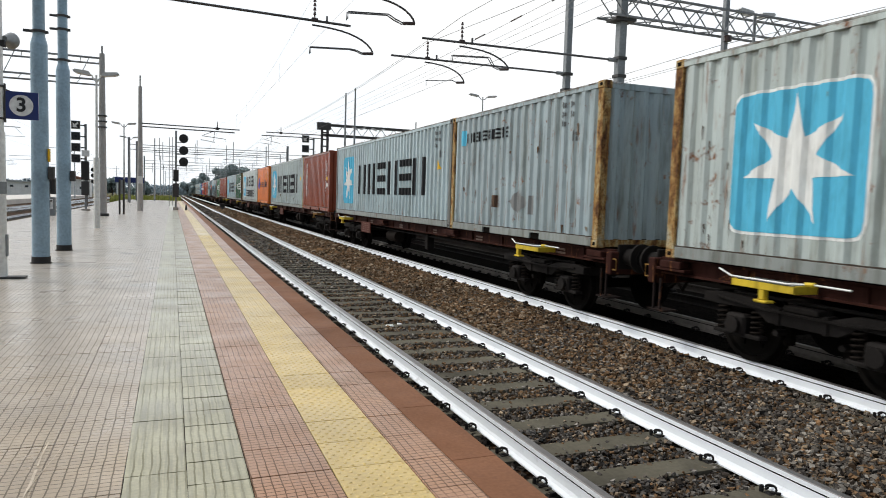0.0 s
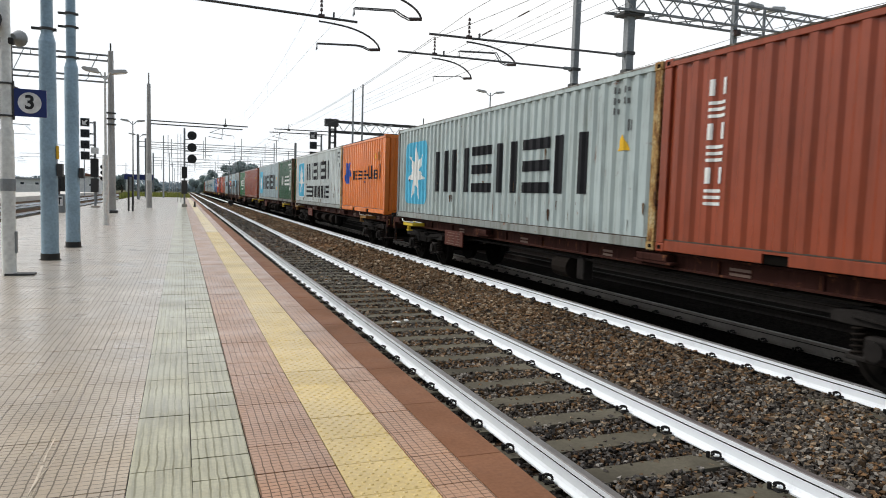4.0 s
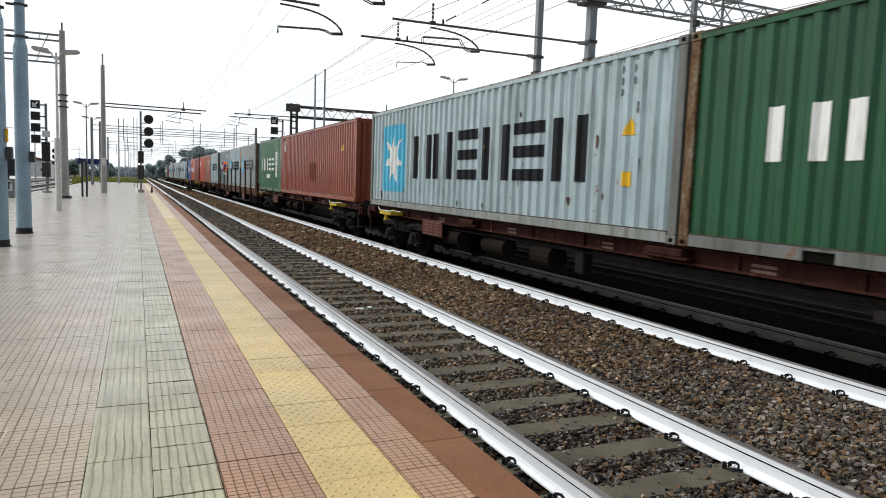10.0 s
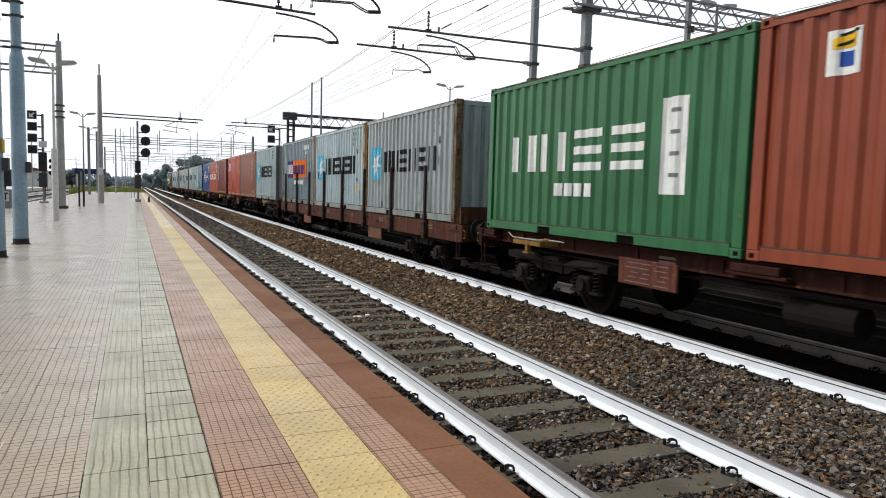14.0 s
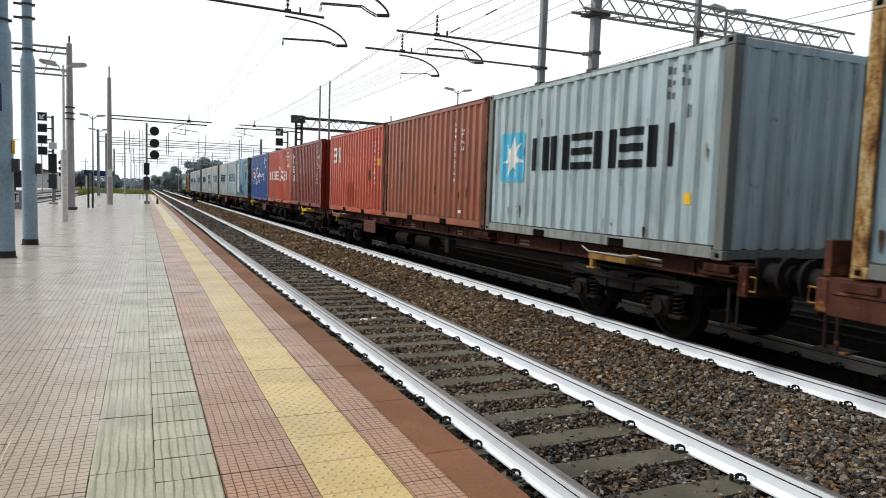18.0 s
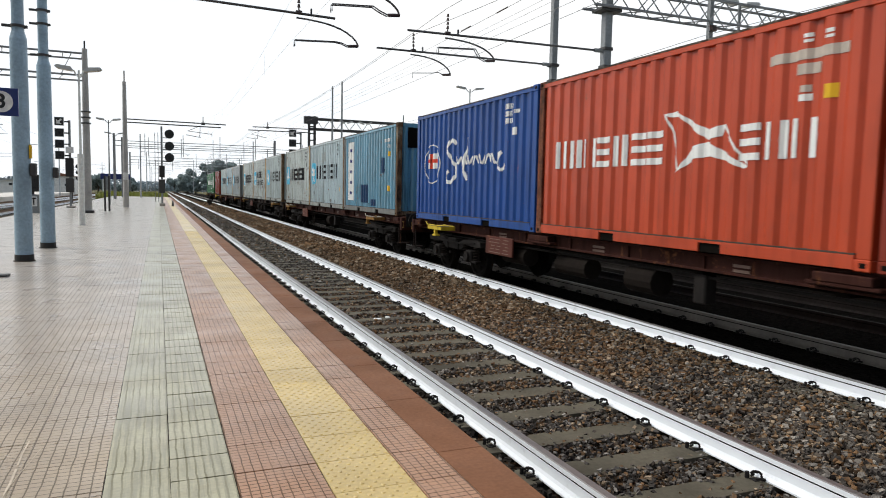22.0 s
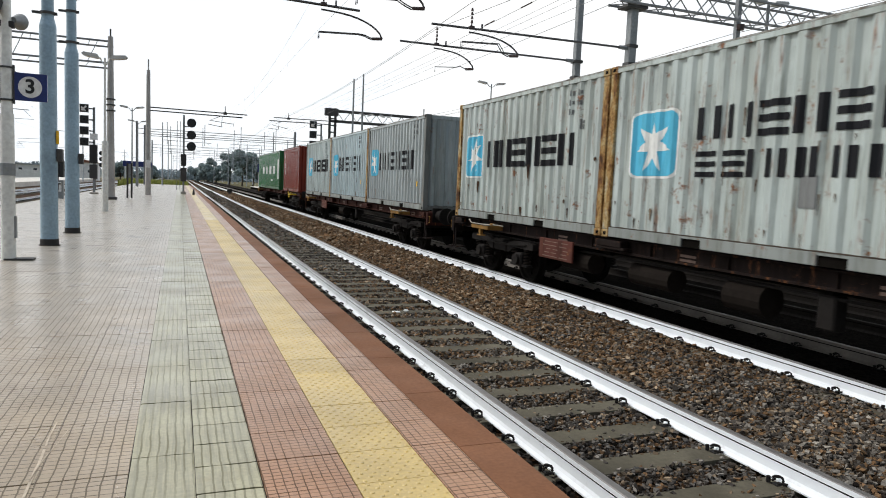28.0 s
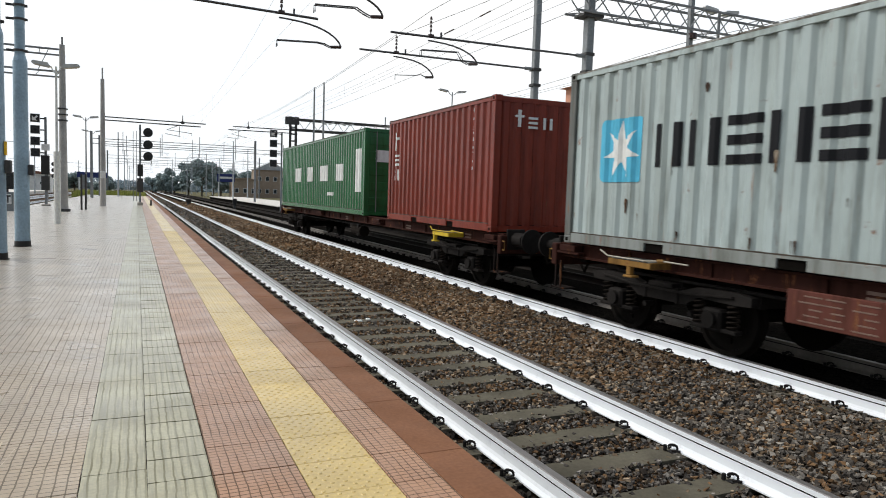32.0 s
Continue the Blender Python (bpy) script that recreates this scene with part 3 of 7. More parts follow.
solid("ballast_left", b, BALLAST, "brown ballast bed of the tracks behind the platform", "ballast", kind="structure")

RAIL_PROF = [(-0.075, 0), (0.075, 0), (0.075, 0.012), (0.042, 0.028), (0.03, 0.05), (0.0305, 0.119), (0.036, 0.132), (0.036, 0.154), (0.036, 0.166),
             (0.028, 0.172), (-0.028, 0.172), (-0.036, 0.166), (-0.036, 0.154), (-0.036, 0.132), (-0.0305, 0.119), (-0.03, 0.05), (-0.042, 0.028), (-0.075, 0.012)]


def rail_mesh(x, y0, y1, side, head):
    """Side faces in one material, the head in another, a near-black band under the head."""
    s = Shape()
    n = len(RAIL_PROF)
    vs = [(x + px, yy, RAIL_FOOT + pz) for yy in (y0, y1) for px, pz in RAIL_PROF]
    s.v = vs
    for i in range(n):
        j = (i + 1) % n
        lo, hi = sorted((RAIL_PROF[i][1], RAIL_PROF[j][1]))
        s.f.append((i, j, n + j, n + i))
        s.m.append(1 if lo > 0.16 else 2 if 0.118 < lo < 0.13 and hi < 0.14 else 0)
    s.f += [tuple(range(n))[::-1], tuple(range(n, 2 * n))]
    s.m += [0, 0]
    return s.mesh("rail", [side, head, RAILDARK])


def clip_shape():
    """A curled spring clip on its ribbed base plate, with the screw beside it."""
    s = Shape()
    s.box(-0.05, 0.0, -0.03, 0.035, -0.012, 0.002, 0.006)
    pts = [(-0.025 + 0.02 * math.cos(a), -0.03 * math.cos(a) - 0.01, 0.036 + 0.024 * math.sin(a)) for a in np.linspace(-0.5, 3.9, 11)]
    s.tube(pts, 0.0095, 5)
    s.tube([(-0.03, 0.012, 0.03), (0.0, 0.04, 0.034), (0.03, 0.03, 0.03)], 0.009, 5)
    s.tube([(-0.045, -0.03, 0.02), (-0.05, -0.065, 0.032), (-0.02, -0.09, 0.03)], 0.01, 5)
    s.tube([(-0.055, 0.045, 0.0), (-0.055, 0.045, 0.045)], 0.016, 6)
    return s


CLIP_MESH = clip_shape().mesh("fastening_clip", [CLIP])


def sleeper_mesh():
    s = Shape()
    s.prism([(-0.15, -0.2), (0.15, -0.2), (0.13, 0.0), (-0.13, 0.0)], -1.2, 1.2, "x")
    return s.mesh("sleeper", [SLEEPER])


SLEEPER_MESH = sleeper_mesh()


def track(name, cx, label, phase, y_single, y_end, head=RAILTOP, side=RAILW, sleepers=True, far_side=None):
    t = thing(name, label, "railway track", kind="structure")
    for sgn, sd in ((-1, side), (1, far_side or side)):
        part("rail", rail_mesh(cx + sgn * 0.7535, -8, y_end, sd, head if sd == side else sd), sd, t, "white-painted rail with a bare steel head" if sd == RAILW else "rail with the train's shade put into its colour")
    if not sleepers:
        return t
    y, far, clips = phase, [], []
    while y < 130:
        if y < y_single:
            sl = part("sleeper", SLEEPER_MESH, SLEEPER, t)
            sl.matrix_basis = pose(cx, y, RAIL_FOOT)
            for sgn in (-1, 1):
                for inner in (-1, 1):
                    c = part("clip", CLIP_MESH, CLIP, sl)
                    c.matrix_basis = pose(sgn * 0.7535 + inner * 0.095, 0, 0.006, 0, 0, 0 if inner < 0 else 180)
        else:
            far.append(y)
        y += 0.607
    if far:
        s = Shape()
        for yy in far:
            s.add([(cx + px, yy + py, RAIL_FOOT + pz) for px, py, pz in
                   [(-1.2, -0.13, 0), (1.2, -0.13, 0), (1.2, 0.13, 0), (-1.2, 0.13, 0), (-1.2, -0.15, -0.1), (1.2, -0.15, -0.1)]],
                  [(0, 1, 2, 3), (4, 5, 1, 0)])
            if yy < 70:
                for sgn in (-0.7535, 0.7535):
                    for k in (-0.13, 0.06):
                        s.box(cx + sgn + k, cx + sgn + k + 0.07, yy - 0.06, yy + 0.06, RAIL_FOOT, RAIL_FOOT + 0.06, mi=1)
        tagged(part("far_sleepers", s, [SLEEPER, CLIP], t), kind="stuff")
    return t


track("near_track", TRACKS["near"], "railway track with white-painted rails on concrete sleepers", 8.36 - 0.607 * 26, 30, 320)
track("train_track", TRACKS["train"], "railway track under the freight train, near rail painted white", 9.97 - 0.607 * 29, 20, 320, far_side=RAILFAR)
track("third_track", TRACKS["third"], "railway track beyond the freight train, its rails darkened for shade", 9.5, 9.6, 320, side=RAILGREY, head=RAILGREY, sleepers=False)
for cx in (-8.4, -12.4):
    track("platform_back_track", cx, "pale-railed track behind the platform", 30.0, 30.0, 320)


# loose stones of the ballast, thinner with distance
def stones(name, zones, label, seed, mat):
    rng = np.random.default_rng(seed)
    base = np.array([(x, y, z) for z in (-0.7, 0.7) for x, y in ((-0.8, -0.8), (0.8, -0.8), (0.8, 0.8), (-0.8, 0.8))], np.float32)
    tri = np.array([(4, 5, 6), (4, 6, 7), (0, 1, 5), (0, 5, 4), (1, 2, 6), (1, 6, 5), (2, 3, 7), (2, 7, 6), (3, 0, 4), (3, 4, 7)], np.int32)
    V, F, off = [], [], 0
    for x0, x1, y0, y1, z, per, lo, hi in zones:
        n = int((x1 - x0) * (y1 - y0) * per)
        p = np.c_[rng.uniform(x0, x1, n), rng.uniform(y0, y1, n), np.full(n, z) + rng.uniform(-0.03, 0.016, n)]
        if x0 == 2.66:
            # heaped between the sleepers, a few on them
            row = np.floor((p[:, 1] - 8.36) / 0.607)
            on = rng.uniform(0, 1, n) < 0.9
            p[:, 1] = np.where(on, 8.36 + 0.607 * row + rng.uniform(0.085, 0.522, n), p[:, 1])
        size = rng.uniform(lo, hi, n)[:, None] * rng.uniform(0.7, 1.3, (n, 3)) * np.array([1, 1, 0.75])
        jit = rng.uniform(0.6, 1.15, (n, 8, 3))
        v = base[None] * jit + rng.uniform(-0.32, 0.32, (n, 8, 3))
        v = v * size[:, None, :]
        a = rng.uniform(0, 2 * np.pi, n)
        c, s = np.cos(a)[:, None], np.sin(a)[:, None]
        t = rng.uniform(-0.9, 0.9, n)
        ct, st = np.cos(t)[:, None], np.sin(t)[:, None]
        x, y, zz = v[..., 0], v[..., 1], v[..., 2]
        y, zz = y * ct - zz * st, y * st + zz * ct
        x, y = x * c - y * s, x * s + y * c
        v = np.stack([x, y, zz], -1) + p[:, None, :]
        V.append(v.reshape(-1, 3))
        F.append((tri[None] + (np.arange(n) * 8)[:, None, None] + off).reshape(-1, 3))
        off += n * 8
    ob = new(name, raw_mesh(name, np.concatenate(V), np.concatenate(F), [mat]))
    return tagged(ob, label, "ballast", kind="stuff")


ZS, GS = [], []
for y0, y1, k, grow, grey in ((-8.0, 1.0, 0.4, 1.3, 0.7), (1.0, 6.0, 1.0, 1.0, 0.7), (6.0, 9.5, 0.85, 1.05, 0.33), (9.5, 14, 0.55, 1.25, 0.12), (14, 22, 0.3, 1.6, 0), (22, 45, 0.12, 2.4, 0), (45, 100, 0.045, 3.6, 0)):
    for x0, x1, dz, per, lo, hi in ((4.2, 6.5, 0.03, 1350, 0.013, 0.031), (2.66, 3.95, 0.026, 1050, 0.010, 0.024), (1.76, 2.44, -0.005, 700, 0.014, 0.028)):
        gs = grey if x0 > 4 else min(0.72, grey * 0.5 + 0.42) if y0 < 14 else 0.85
        ZS.append((x0, x1, y0, y1, BED + dz, per * k * (1 - gs), lo * grow, hi * grow))
        if gs:
            GS.append((x0, x1, y0, y1, BED + dz, per * k * gs, lo * grow, hi * grow))
ZS.append((6.75, 7.9, 3.0, 14.0, BED - 0.01, 120, 0.02, 0.034))
stones("ballast_stones", ZS, "loose brown ballast stones between the rails", 4, STONES)
stones("grey_ballast_stones", GS, "loose grey ballast stones beside the near track", 9, GREYSTONE)
stones("black_stones", [(x0, x1, 1.0, 26.0, RAIL_FOOT - 0.02, 330, 0.018, 0.034) for x0, x1 in ((1.95, 2.36), (2.36, 2.47), (2.63, 2.7), (3.9, 3.97), (4.14, 4.22), (6.4, 6.5))],
       "black stones along the rail feet", 12, BLACKSTONE)

# a white scrap of paper lies between the rails
s = Shape()
for px, py, w in ((3.1, 10.1, 0.12), (3.32, 10.2, 0.07)):
    s.box(px, px + w, py, py + 0.08, BED + 0.03, BED + 0.06, 0.01)
solid("litter", s, ENAMEL, "crumpled scraps of white paper between the rails", "litter", kind="stuff")

# ---------------------------------------------------------------- the platform
s = Shape()
s.box(EDGE_L + 0.05, EDGE_R - 0.10, -8, PLAT_END, -0.89, -0.009)
plat = solid("platform", s, JOINT, "station platform paved with ribbed pink tiles, a grey guide strip and a yellow tactile line", "platform", kind="structure")


def tile_piece(w, d, h=0.03, b=0.0018):
    s = Shape()
    s.box(0, w, 0, d, -h, 0, b)
    return s


def blister_piece(w, d):
    """A tile with rows of low domes."""
    s = tile_piece(w, d)
    nx, ny = 6, 9
    for j in range(ny):
        for i in range(nx):
            cx, cy, r = (i + (0.28 if j % 2 else 0.72)) * w / nx, (j + 0.5) * d / ny, 0.0135
            ring = [(cx + r * math.cos(a), cy + r * math.sin(a), 0.0) for a in np.arange(6) * math.pi / 3]
            top = [(cx + r * 0.55 * math.cos(a), cy + r * 0.55 * math.sin(a), 0.0035) for a in np.arange(6) * math.pi / 3]
            s.add(ring + top, [(k, (k + 1) % 6, 6 + (k + 1) % 6, 6 + k) for k in range(6)] + [tuple(range(6, 12))])
    return s


def wavy_piece(seed, amp=0.005):
    """A tile whose two cross edges were cut by hand and run unevenly."""
    def make(w, d):
        rng = random.Random(seed)
        n = 9
        lo = [(w * k / n, rng.uniform(0, amp)) for k in range(n + 1)]
        hi = [(w * k / n, d - rng.uniform(0, amp)) for k in range(n + 1)]
        return Shape().prism(lo + hi[::-1], -0.03, 0.0, "z")
    return make


def paving(x0, x1, w, d, mat, y_from, y_near, kind="tile", gap=0.004, shape=None, y_phase=0.0, limit=300, label=""):
    """Pieces of a strip: separate ones close by, the rest joined."""
    shapes = shape if isinstance(shape, list) else [shape or tile_piece]
    meshes = [f(w - gap, d - gap).mesh(kind, [mat]) for f in shapes]
    flat = Shape()
    nx = int(round((x1 - x0) / w))
    count = 0
    rng = random.Random(int((x0 + 9) * 1000))
    y = y_phase - math.ceil((y_phase - y_from) / d) * d
    while y < PLAT_END - d:
        for i in range(nx):
            lift = rng.uniform(-0.0012, 0.0012)
            if 1.5 < y < y_near and count < limit:
                ob = part(kind, rng.choice(meshes), mat, plat)
                ob.matrix_basis = pose(x0 + i * w, y + rng.uniform(-0.0015, 0.0015), lift, 0, 0, rng.uniform(-0.18, 0.18))
                count += 1
            else:
                xa, xb = x0 + i * w, x0 + (i + 1) * w - gap
                flat.add([(xa, y, lift), (xb, y, lift), (xb, y + d - gap, lift), (xa, y + d - gap, lift)], [(0, 1, 2, 3)])
        y += d
    tagged(part("paving", flat, mat, plat), kind="stuff")


# ---------------------------------------------------------------- the freight train
FACE = 6.126                    # the containers' near side
HC, WC, DECK = 2.59, 2.438, 0.80
LIFT = {"star": 0.0105, "flag_cross": 0.0105, "lettering_bar": 0.0105, "sign_text": 0.0105, "panel_border": 0.0035, "sign_band": 0.0105, "sign_stroke": 0.0135, "smudge": 0.004, "rust_run": 0.0125}
MOVING = []                     # (thing, its pose at the clip's start)


def rib_profile(a, b, pitch, out, deep):
    """Breakpoints (position, depth) of a corrugated sheet between a and b."""
    n = max(1, int((b - a) / pitch))
    p = (b - a) / n
    pts = []
    for i in range(n):
        o = a + i * p
        pts += [(o, deep), (o + 0.12 * p, deep), (o + 0.31 * p, out), (o + 0.65 * p, out), (o + 0.84 * p, deep)]
    pts.append((b, deep))
    return pts


def clip_poly(poly, a, b):
    """The part of an outline with first coordinate between a and b."""
    for lim, keep in ((a, 1), (b, -1)):
        out = []
        for i in range(len(poly)):
            p, q = poly[i], poly[(i + 1) % len(poly)]
            ip, iq = keep * (p[0] - lim) >= 0, keep * (q[0] - lim) >= 0
            if ip:
                out.append(p)
            if ip != iq:
                t = (lim - p[0]) / (q[0] - p[0])
                out.append((lim, p[1] + t * (q[1] - p[1])))
        poly = out
        if len(poly) < 3:
            return []
    return poly


def decal(shape, prof, L, poly, lift=0.004):
    """Paint laid over the ribs of the near side; outline in metres from the container's far end and up from its base."""
    poly = [(L - s, z) for s, z in poly]
    lo, hi = min(p[0] for p in poly), max(p[0] for p in poly)
    for (ya, da), (yb, db) in zip(prof, prof[1:]):
        if yb <= lo or ya >= hi:
            continue
        c = clip_poly(poly, ya, yb)
        if len(c) < 3:
            continue
        vs = [(da + (db - da) * (y - ya) / (yb - ya) - lift, y, z) for y, z in c]
        shape.add(vs, [tuple(range(len(vs)))])


def rect(s0, s1, z0, z1):
    return [(s0, z0), (s1, z0), (s1, z1), (s0, z1)]


def star(cx, cz, r, squash=1.0):
    """Seven-pointed plain star as triangles round a heptagon."""
    out = []
    inner = [(cx + 0.385 * r * squash * math.sin((i + 0.5) * 2 * math.pi / 7), cz + 0.385 * r * math.cos((i + 0.5) * 2 * math.pi / 7)) for i in range(7)]
    for i in range(7):
        a = i * 2 * math.pi / 7
        out.append([(cx + r * squash * math.sin(a), cz + r * math.cos(a)), inner[i - 1], inner[i]])
    return out + [inner]


def round_rect(s0, s1, z0, z1, r):
    pts = []
    for cx, cz, a0 in ((s1 - r, z1 - r, 0), (s0 + r, z1 - r, 90), (s0 + r, z0 + r, 180), (s1 - r, z0 + r, 270)):
        for k in range(4):
            a = radians(a0 + 30 * k)
            pts.append((cx + r * math.cos(a), cz + r * math.sin(a)))
    return pts


def bars(s0, s1, z0, z1, kinds):
    """A word as plain bars: 'u' two upright bars, 'l' three level bars, 'o' one block, in the place of each sign."""
    out, n = [], len(kinds)
    w = (s1 - s0) / n
    for i, k in enumerate(kinds):
        a, c = s0 + i * w + 0.06 * w, s0 + (i + 1) * w - 0.12 * w
        if k == "u":
            q = (c - a) * 0.28
            out += [rect(a, a + q, z0, z1), rect(c - q, c, z0, z1)]
        elif k == "l":
            q = (z1 - z0) * 0.2
            out += [rect(a, c, z0 + t * (z1 - z0 - q), z0 + t * (z1 - z0 - q) + q) for t in (0, 0.5, 1)]
        else:
            out.append(rect(a, c, z0, z1))
    return out


def stroke(pts, w):
    """A brush stroke along points, as quads."""
    out = []
    for (a, b), (c, d) in zip(pts, pts[1:]):
        l = math.hypot(c - a, d - b) or 1
        nx, nz = -(d - b) / l * w / 2, (c - a) / l * w / 2
        out.append([(a - nx, b - nz), (c - nx, d - nz), (c + nx, d + nz), (a + nx, b + nz)])
    return out


RUNS = {CREAM: 30, GREY: 15, GREYS: 26, GREYB: 13, CHALK: 22, GREYD: 13, FADEB: 18, STEELB: 7, RUSTRED: 8}


def rust_runs(L, n, seed):
    """Chips where the paint has gone, each with a run of rust below it; most of them low on the side."""
    rng, out = random.Random(seed), []
    for _ in range(n):
        s, z = rng.uniform(0.25, L - 0.25), 0.3 + 1.9 * rng.random() ** 2.2
        w, run = 0.006 + 0.03 * rng.random() ** 3, rng.uniform(0.03, 0.26)
        run = min(run, z - 0.17)
        out.append([(s - w, z), (s - w * 0.5, z + w * rng.uniform(0.4, 1.3)), (s + w * 0.6, z + w * rng.uniform(0.4, 1.1)), (s + w, z - 0.2 * w), (s + w * 0.3, z - run), (s - w * 0.4, z - run * 0.9)])
    return out


def container(u0, u1, paint, label, marks=(), post=None, end="rib", post_near=None, group="freight containers"):
    """A shipping container from u0 to u1 along the train; marks: (part name, outlines, material)."""
    L = u1 - u0 - 0.03
    t = thing("shipping_container", label, "container", FACE + WC / 2, u0 + 0.015, DECK, group)
    h = WC / 2
    post_f = post or paint
    post_n = post_near or post_f
    prof = rib_profile(0.15, L - 0.15, 0.278, -h + 0.004, -h + 0.045)
    z0, z1 = 0.155, HC - 0.11
    # long sides: ribbed sheets
    for sgn in (1, -1):
        s = Shape()
        vs = [(sgn * d, y, z) for y, d in prof for z in (z0, z1)]
        s.add(vs, [(2 * i, 2 * i + 1, 2 * i + 3, 2 * i + 2) for i in range(len(prof) - 1)])
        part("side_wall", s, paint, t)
    # ends
    for y, sgn in ((0.05, -1), (L - 0.05, 1)):
        s = Shape()
        if end == "door" and sgn < 0:
            s.box(-h + 0.09, -0.01, y - 0.02, y + 0.03, 0.13, HC - 0.13, 0.008)
            s.box(0.01, h - 0.09, y - 0.02, y + 0.03, 0.13, HC - 0.13, 0.008)
            for k in range(5):
                s.box(-h + 0.16, -0.1, y - 0.035, y - 0.019, 0.3 + k * 0.45, 0.55 + k * 0.45, 0.006)
                s.box(0.1, h - 0.16, y - 0.035, y - 0.019, 0.3 + k * 0.45, 0.55 + k * 0.45, 0.006)
            part("door_leaves", s, paint, t)
            for x in (-0.85, -0.3, 0.3, 0.85):
                part("locking_bar", Shape().tube([(x, y - 0.055, 0.12), (x, y - 0.055, HC - 0.1)], 0.018, 6), POST_GREY, t, "galvanised locking bar")
        else:
            pr = rib_profile(-h + 0.13, h - 0.13, 0.25, y + sgn * 0.03, y - sgn * 0.015)
            vs = [(x, d, z) for x, d in pr for z in (0.13, HC - 0.12)]
            s.add(vs, [(2 * i, 2 * i + 1, 2 * i + 3, 2 * i + 2) for i in range(len(pr) - 1)])
            part("end_wall", s, paint, t)
    # roof and floor
    s = Shape()
    s.box(-h - 0.002, h + 0.002, 0.16, L - 0.16, HC - 0.038, HC - 0.016)
    part("roof", s, ROOF_PALE if paint in GREYISH else ROOF_EDGE, t, "soiled steel roof sheet")
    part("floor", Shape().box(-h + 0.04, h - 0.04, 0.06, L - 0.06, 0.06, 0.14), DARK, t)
    # frame
    for sx in (-1, 1):
        xa, xb = (-h, -h + 0.07) if sx < 0 else (h - 0.07, h)
        low_paint = LOWRAIL if paint in GREYISH else POST_GREY if paint in (GREEN, STEELB, FADEB) else paint
        if L < 8:
            cuts = [0.17, L / 2 - 1.03 - 0.18, L / 2 - 1.03 + 0.18, L / 2 + 1.03 - 0.18, L / 2 + 1.03 + 0.18, L - 0.17]
            for a, b_ in zip(cuts[::2], cuts[1::2]):
                part("bottom_rail", Shape().box(xa, xb, a, b_, 0.012, 0.155, 0.006), low_paint, t)
            for a, b_ in zip(cuts[1:-1:2], cuts[2::2]):
                part("pocket_strap", Shape().box(xa + 0.005, xb, a, b_, 0.125, 0.155), low_paint, t)
                # a black block stands for the shade inside the pocket
                part("fork_pocket", Shape().box(xa + 0.03, xb - 0.005, a, b_, 0.012, 0.124), DARK, t, "forklift pocket opening, its shade drawn as a black block")
        else:
            part("bottom_rail", Shape().box(xa, xb, 0.17, L - 0.17, 0.012, 0.155, 0.006), low_paint, t)
        part("top_rail", Shape().box(xa - 0.004 * sx * -1 if sx < 0 else xa, xb, 0.16, L - 0.16, HC - 0.11, HC - 0.040, 0.006), paint, t)
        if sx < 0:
            part("rail_lip", Shape().box(-h + 0.002, -h + 0.055, 0.17, L - 0.17, 0.1565, 0.172), JOINT, t, "dark ledge above the bottom rail")
        for y0, y1, pm in ((0, 0.15, post_n), (L - 0.15, L, post_f)):
            part("corner_post", Shape().box(xa, xb + (0.07 if sx < 0 else 0), y0, y1, 0.118, HC - 0.118, 0.008) if sx < 0 else Shape().box(xa - 0.07, xb, y0, y1, 0.118, HC - 0.118, 0.008), pm, t)
            for zc in (0, HC - 0.118):
                c = Shape()
                ca, cb = (xa - 0.003, xa + 0.16) if sx < 0 else (xb - 0.16, xb + 0.003)
                c.box(ca, cb, y0 - 0.003 if y0 == 0 else y0 - 0.02, y1 + 0.02 if y0 == 0 else y1 + 0.003, zc, zc + 0.118, 0.01)
                part("corner_casting", c, pm, t)
                if sx < 0:
                    # the hole's inner shade is a black block set into the casting
                    part("casting_hole", Shape().box(ca - 0.003, ca + 0.02, (y0 + y1) / 2 - 0.035, (y0 + y1) / 2 + 0.035, zc + 0.035, zc + 0.085, 0.002), DARK, t)
    for y in (0.03, L - 0.11):
        part("end_sill", Shape().box(-h + 0.17, h - 0.17, y, y + 0.08, 0.01, 0.13, 0.006), post_n if y < 1 else post_f, t)
        part("end_header", Shape().box(-h + 0.17, h - 0.17, y, y + 0.08, HC - 0.12, HC - 0.015, 0.006), paint, t)
    marks = [(n_, [o], m_) if n_ == "patch" else (n_, os_, m_) for n_, os_, m_ in marks for o in (os_ if n_ == "patch" else [None])]
    if paint in RUNS:
        marks.append(("rust_run", rust_runs(L, RUNS[paint] if L < 8 else RUNS[paint] * 2, int(u0 * 10)), RUST_RUN))
    marks = [m_ for n_, os_, mt in marks for m_ in ([("lettering_bar", [o], mt) for o in os_] if n_ in ("lettering", "sub_lettering") else [(n_, os_, mt)])]
    for name, outlines, mat in marks:
        if name.startswith("end:"):
            s = Shape()
            for o in outlines:
                xs, zs = [p[0] for p in o], [p[1] for p in o]
                s.box(-h + min(xs), -h + max(xs), 0.004, 0.012, min(zs), max(zs))
            part(name[4:], s, mat, t)
            continue
        s = Shape()
        for o in outlines:
            decal(s, prof, L, o, LIFT.get(name, 0.007))
        if s.v:
            me = s.mesh(name, [mat])
            wb = bmesh.new()
            wb.from_mesh(me)
            bmesh.ops.remove_doubles(wb, verts=wb.verts, dist=0.0004)
            wb.to_mesh(me)
            wb.free()
            d = part(name, me, mat, t)
            if name in ("code_marking", "scuff", "sign_text", "rust_run", "script_mark"):
                tagged(d, kind="stuff")
    MOVING.append((t, t.matrix_basis.copy()))
    return t


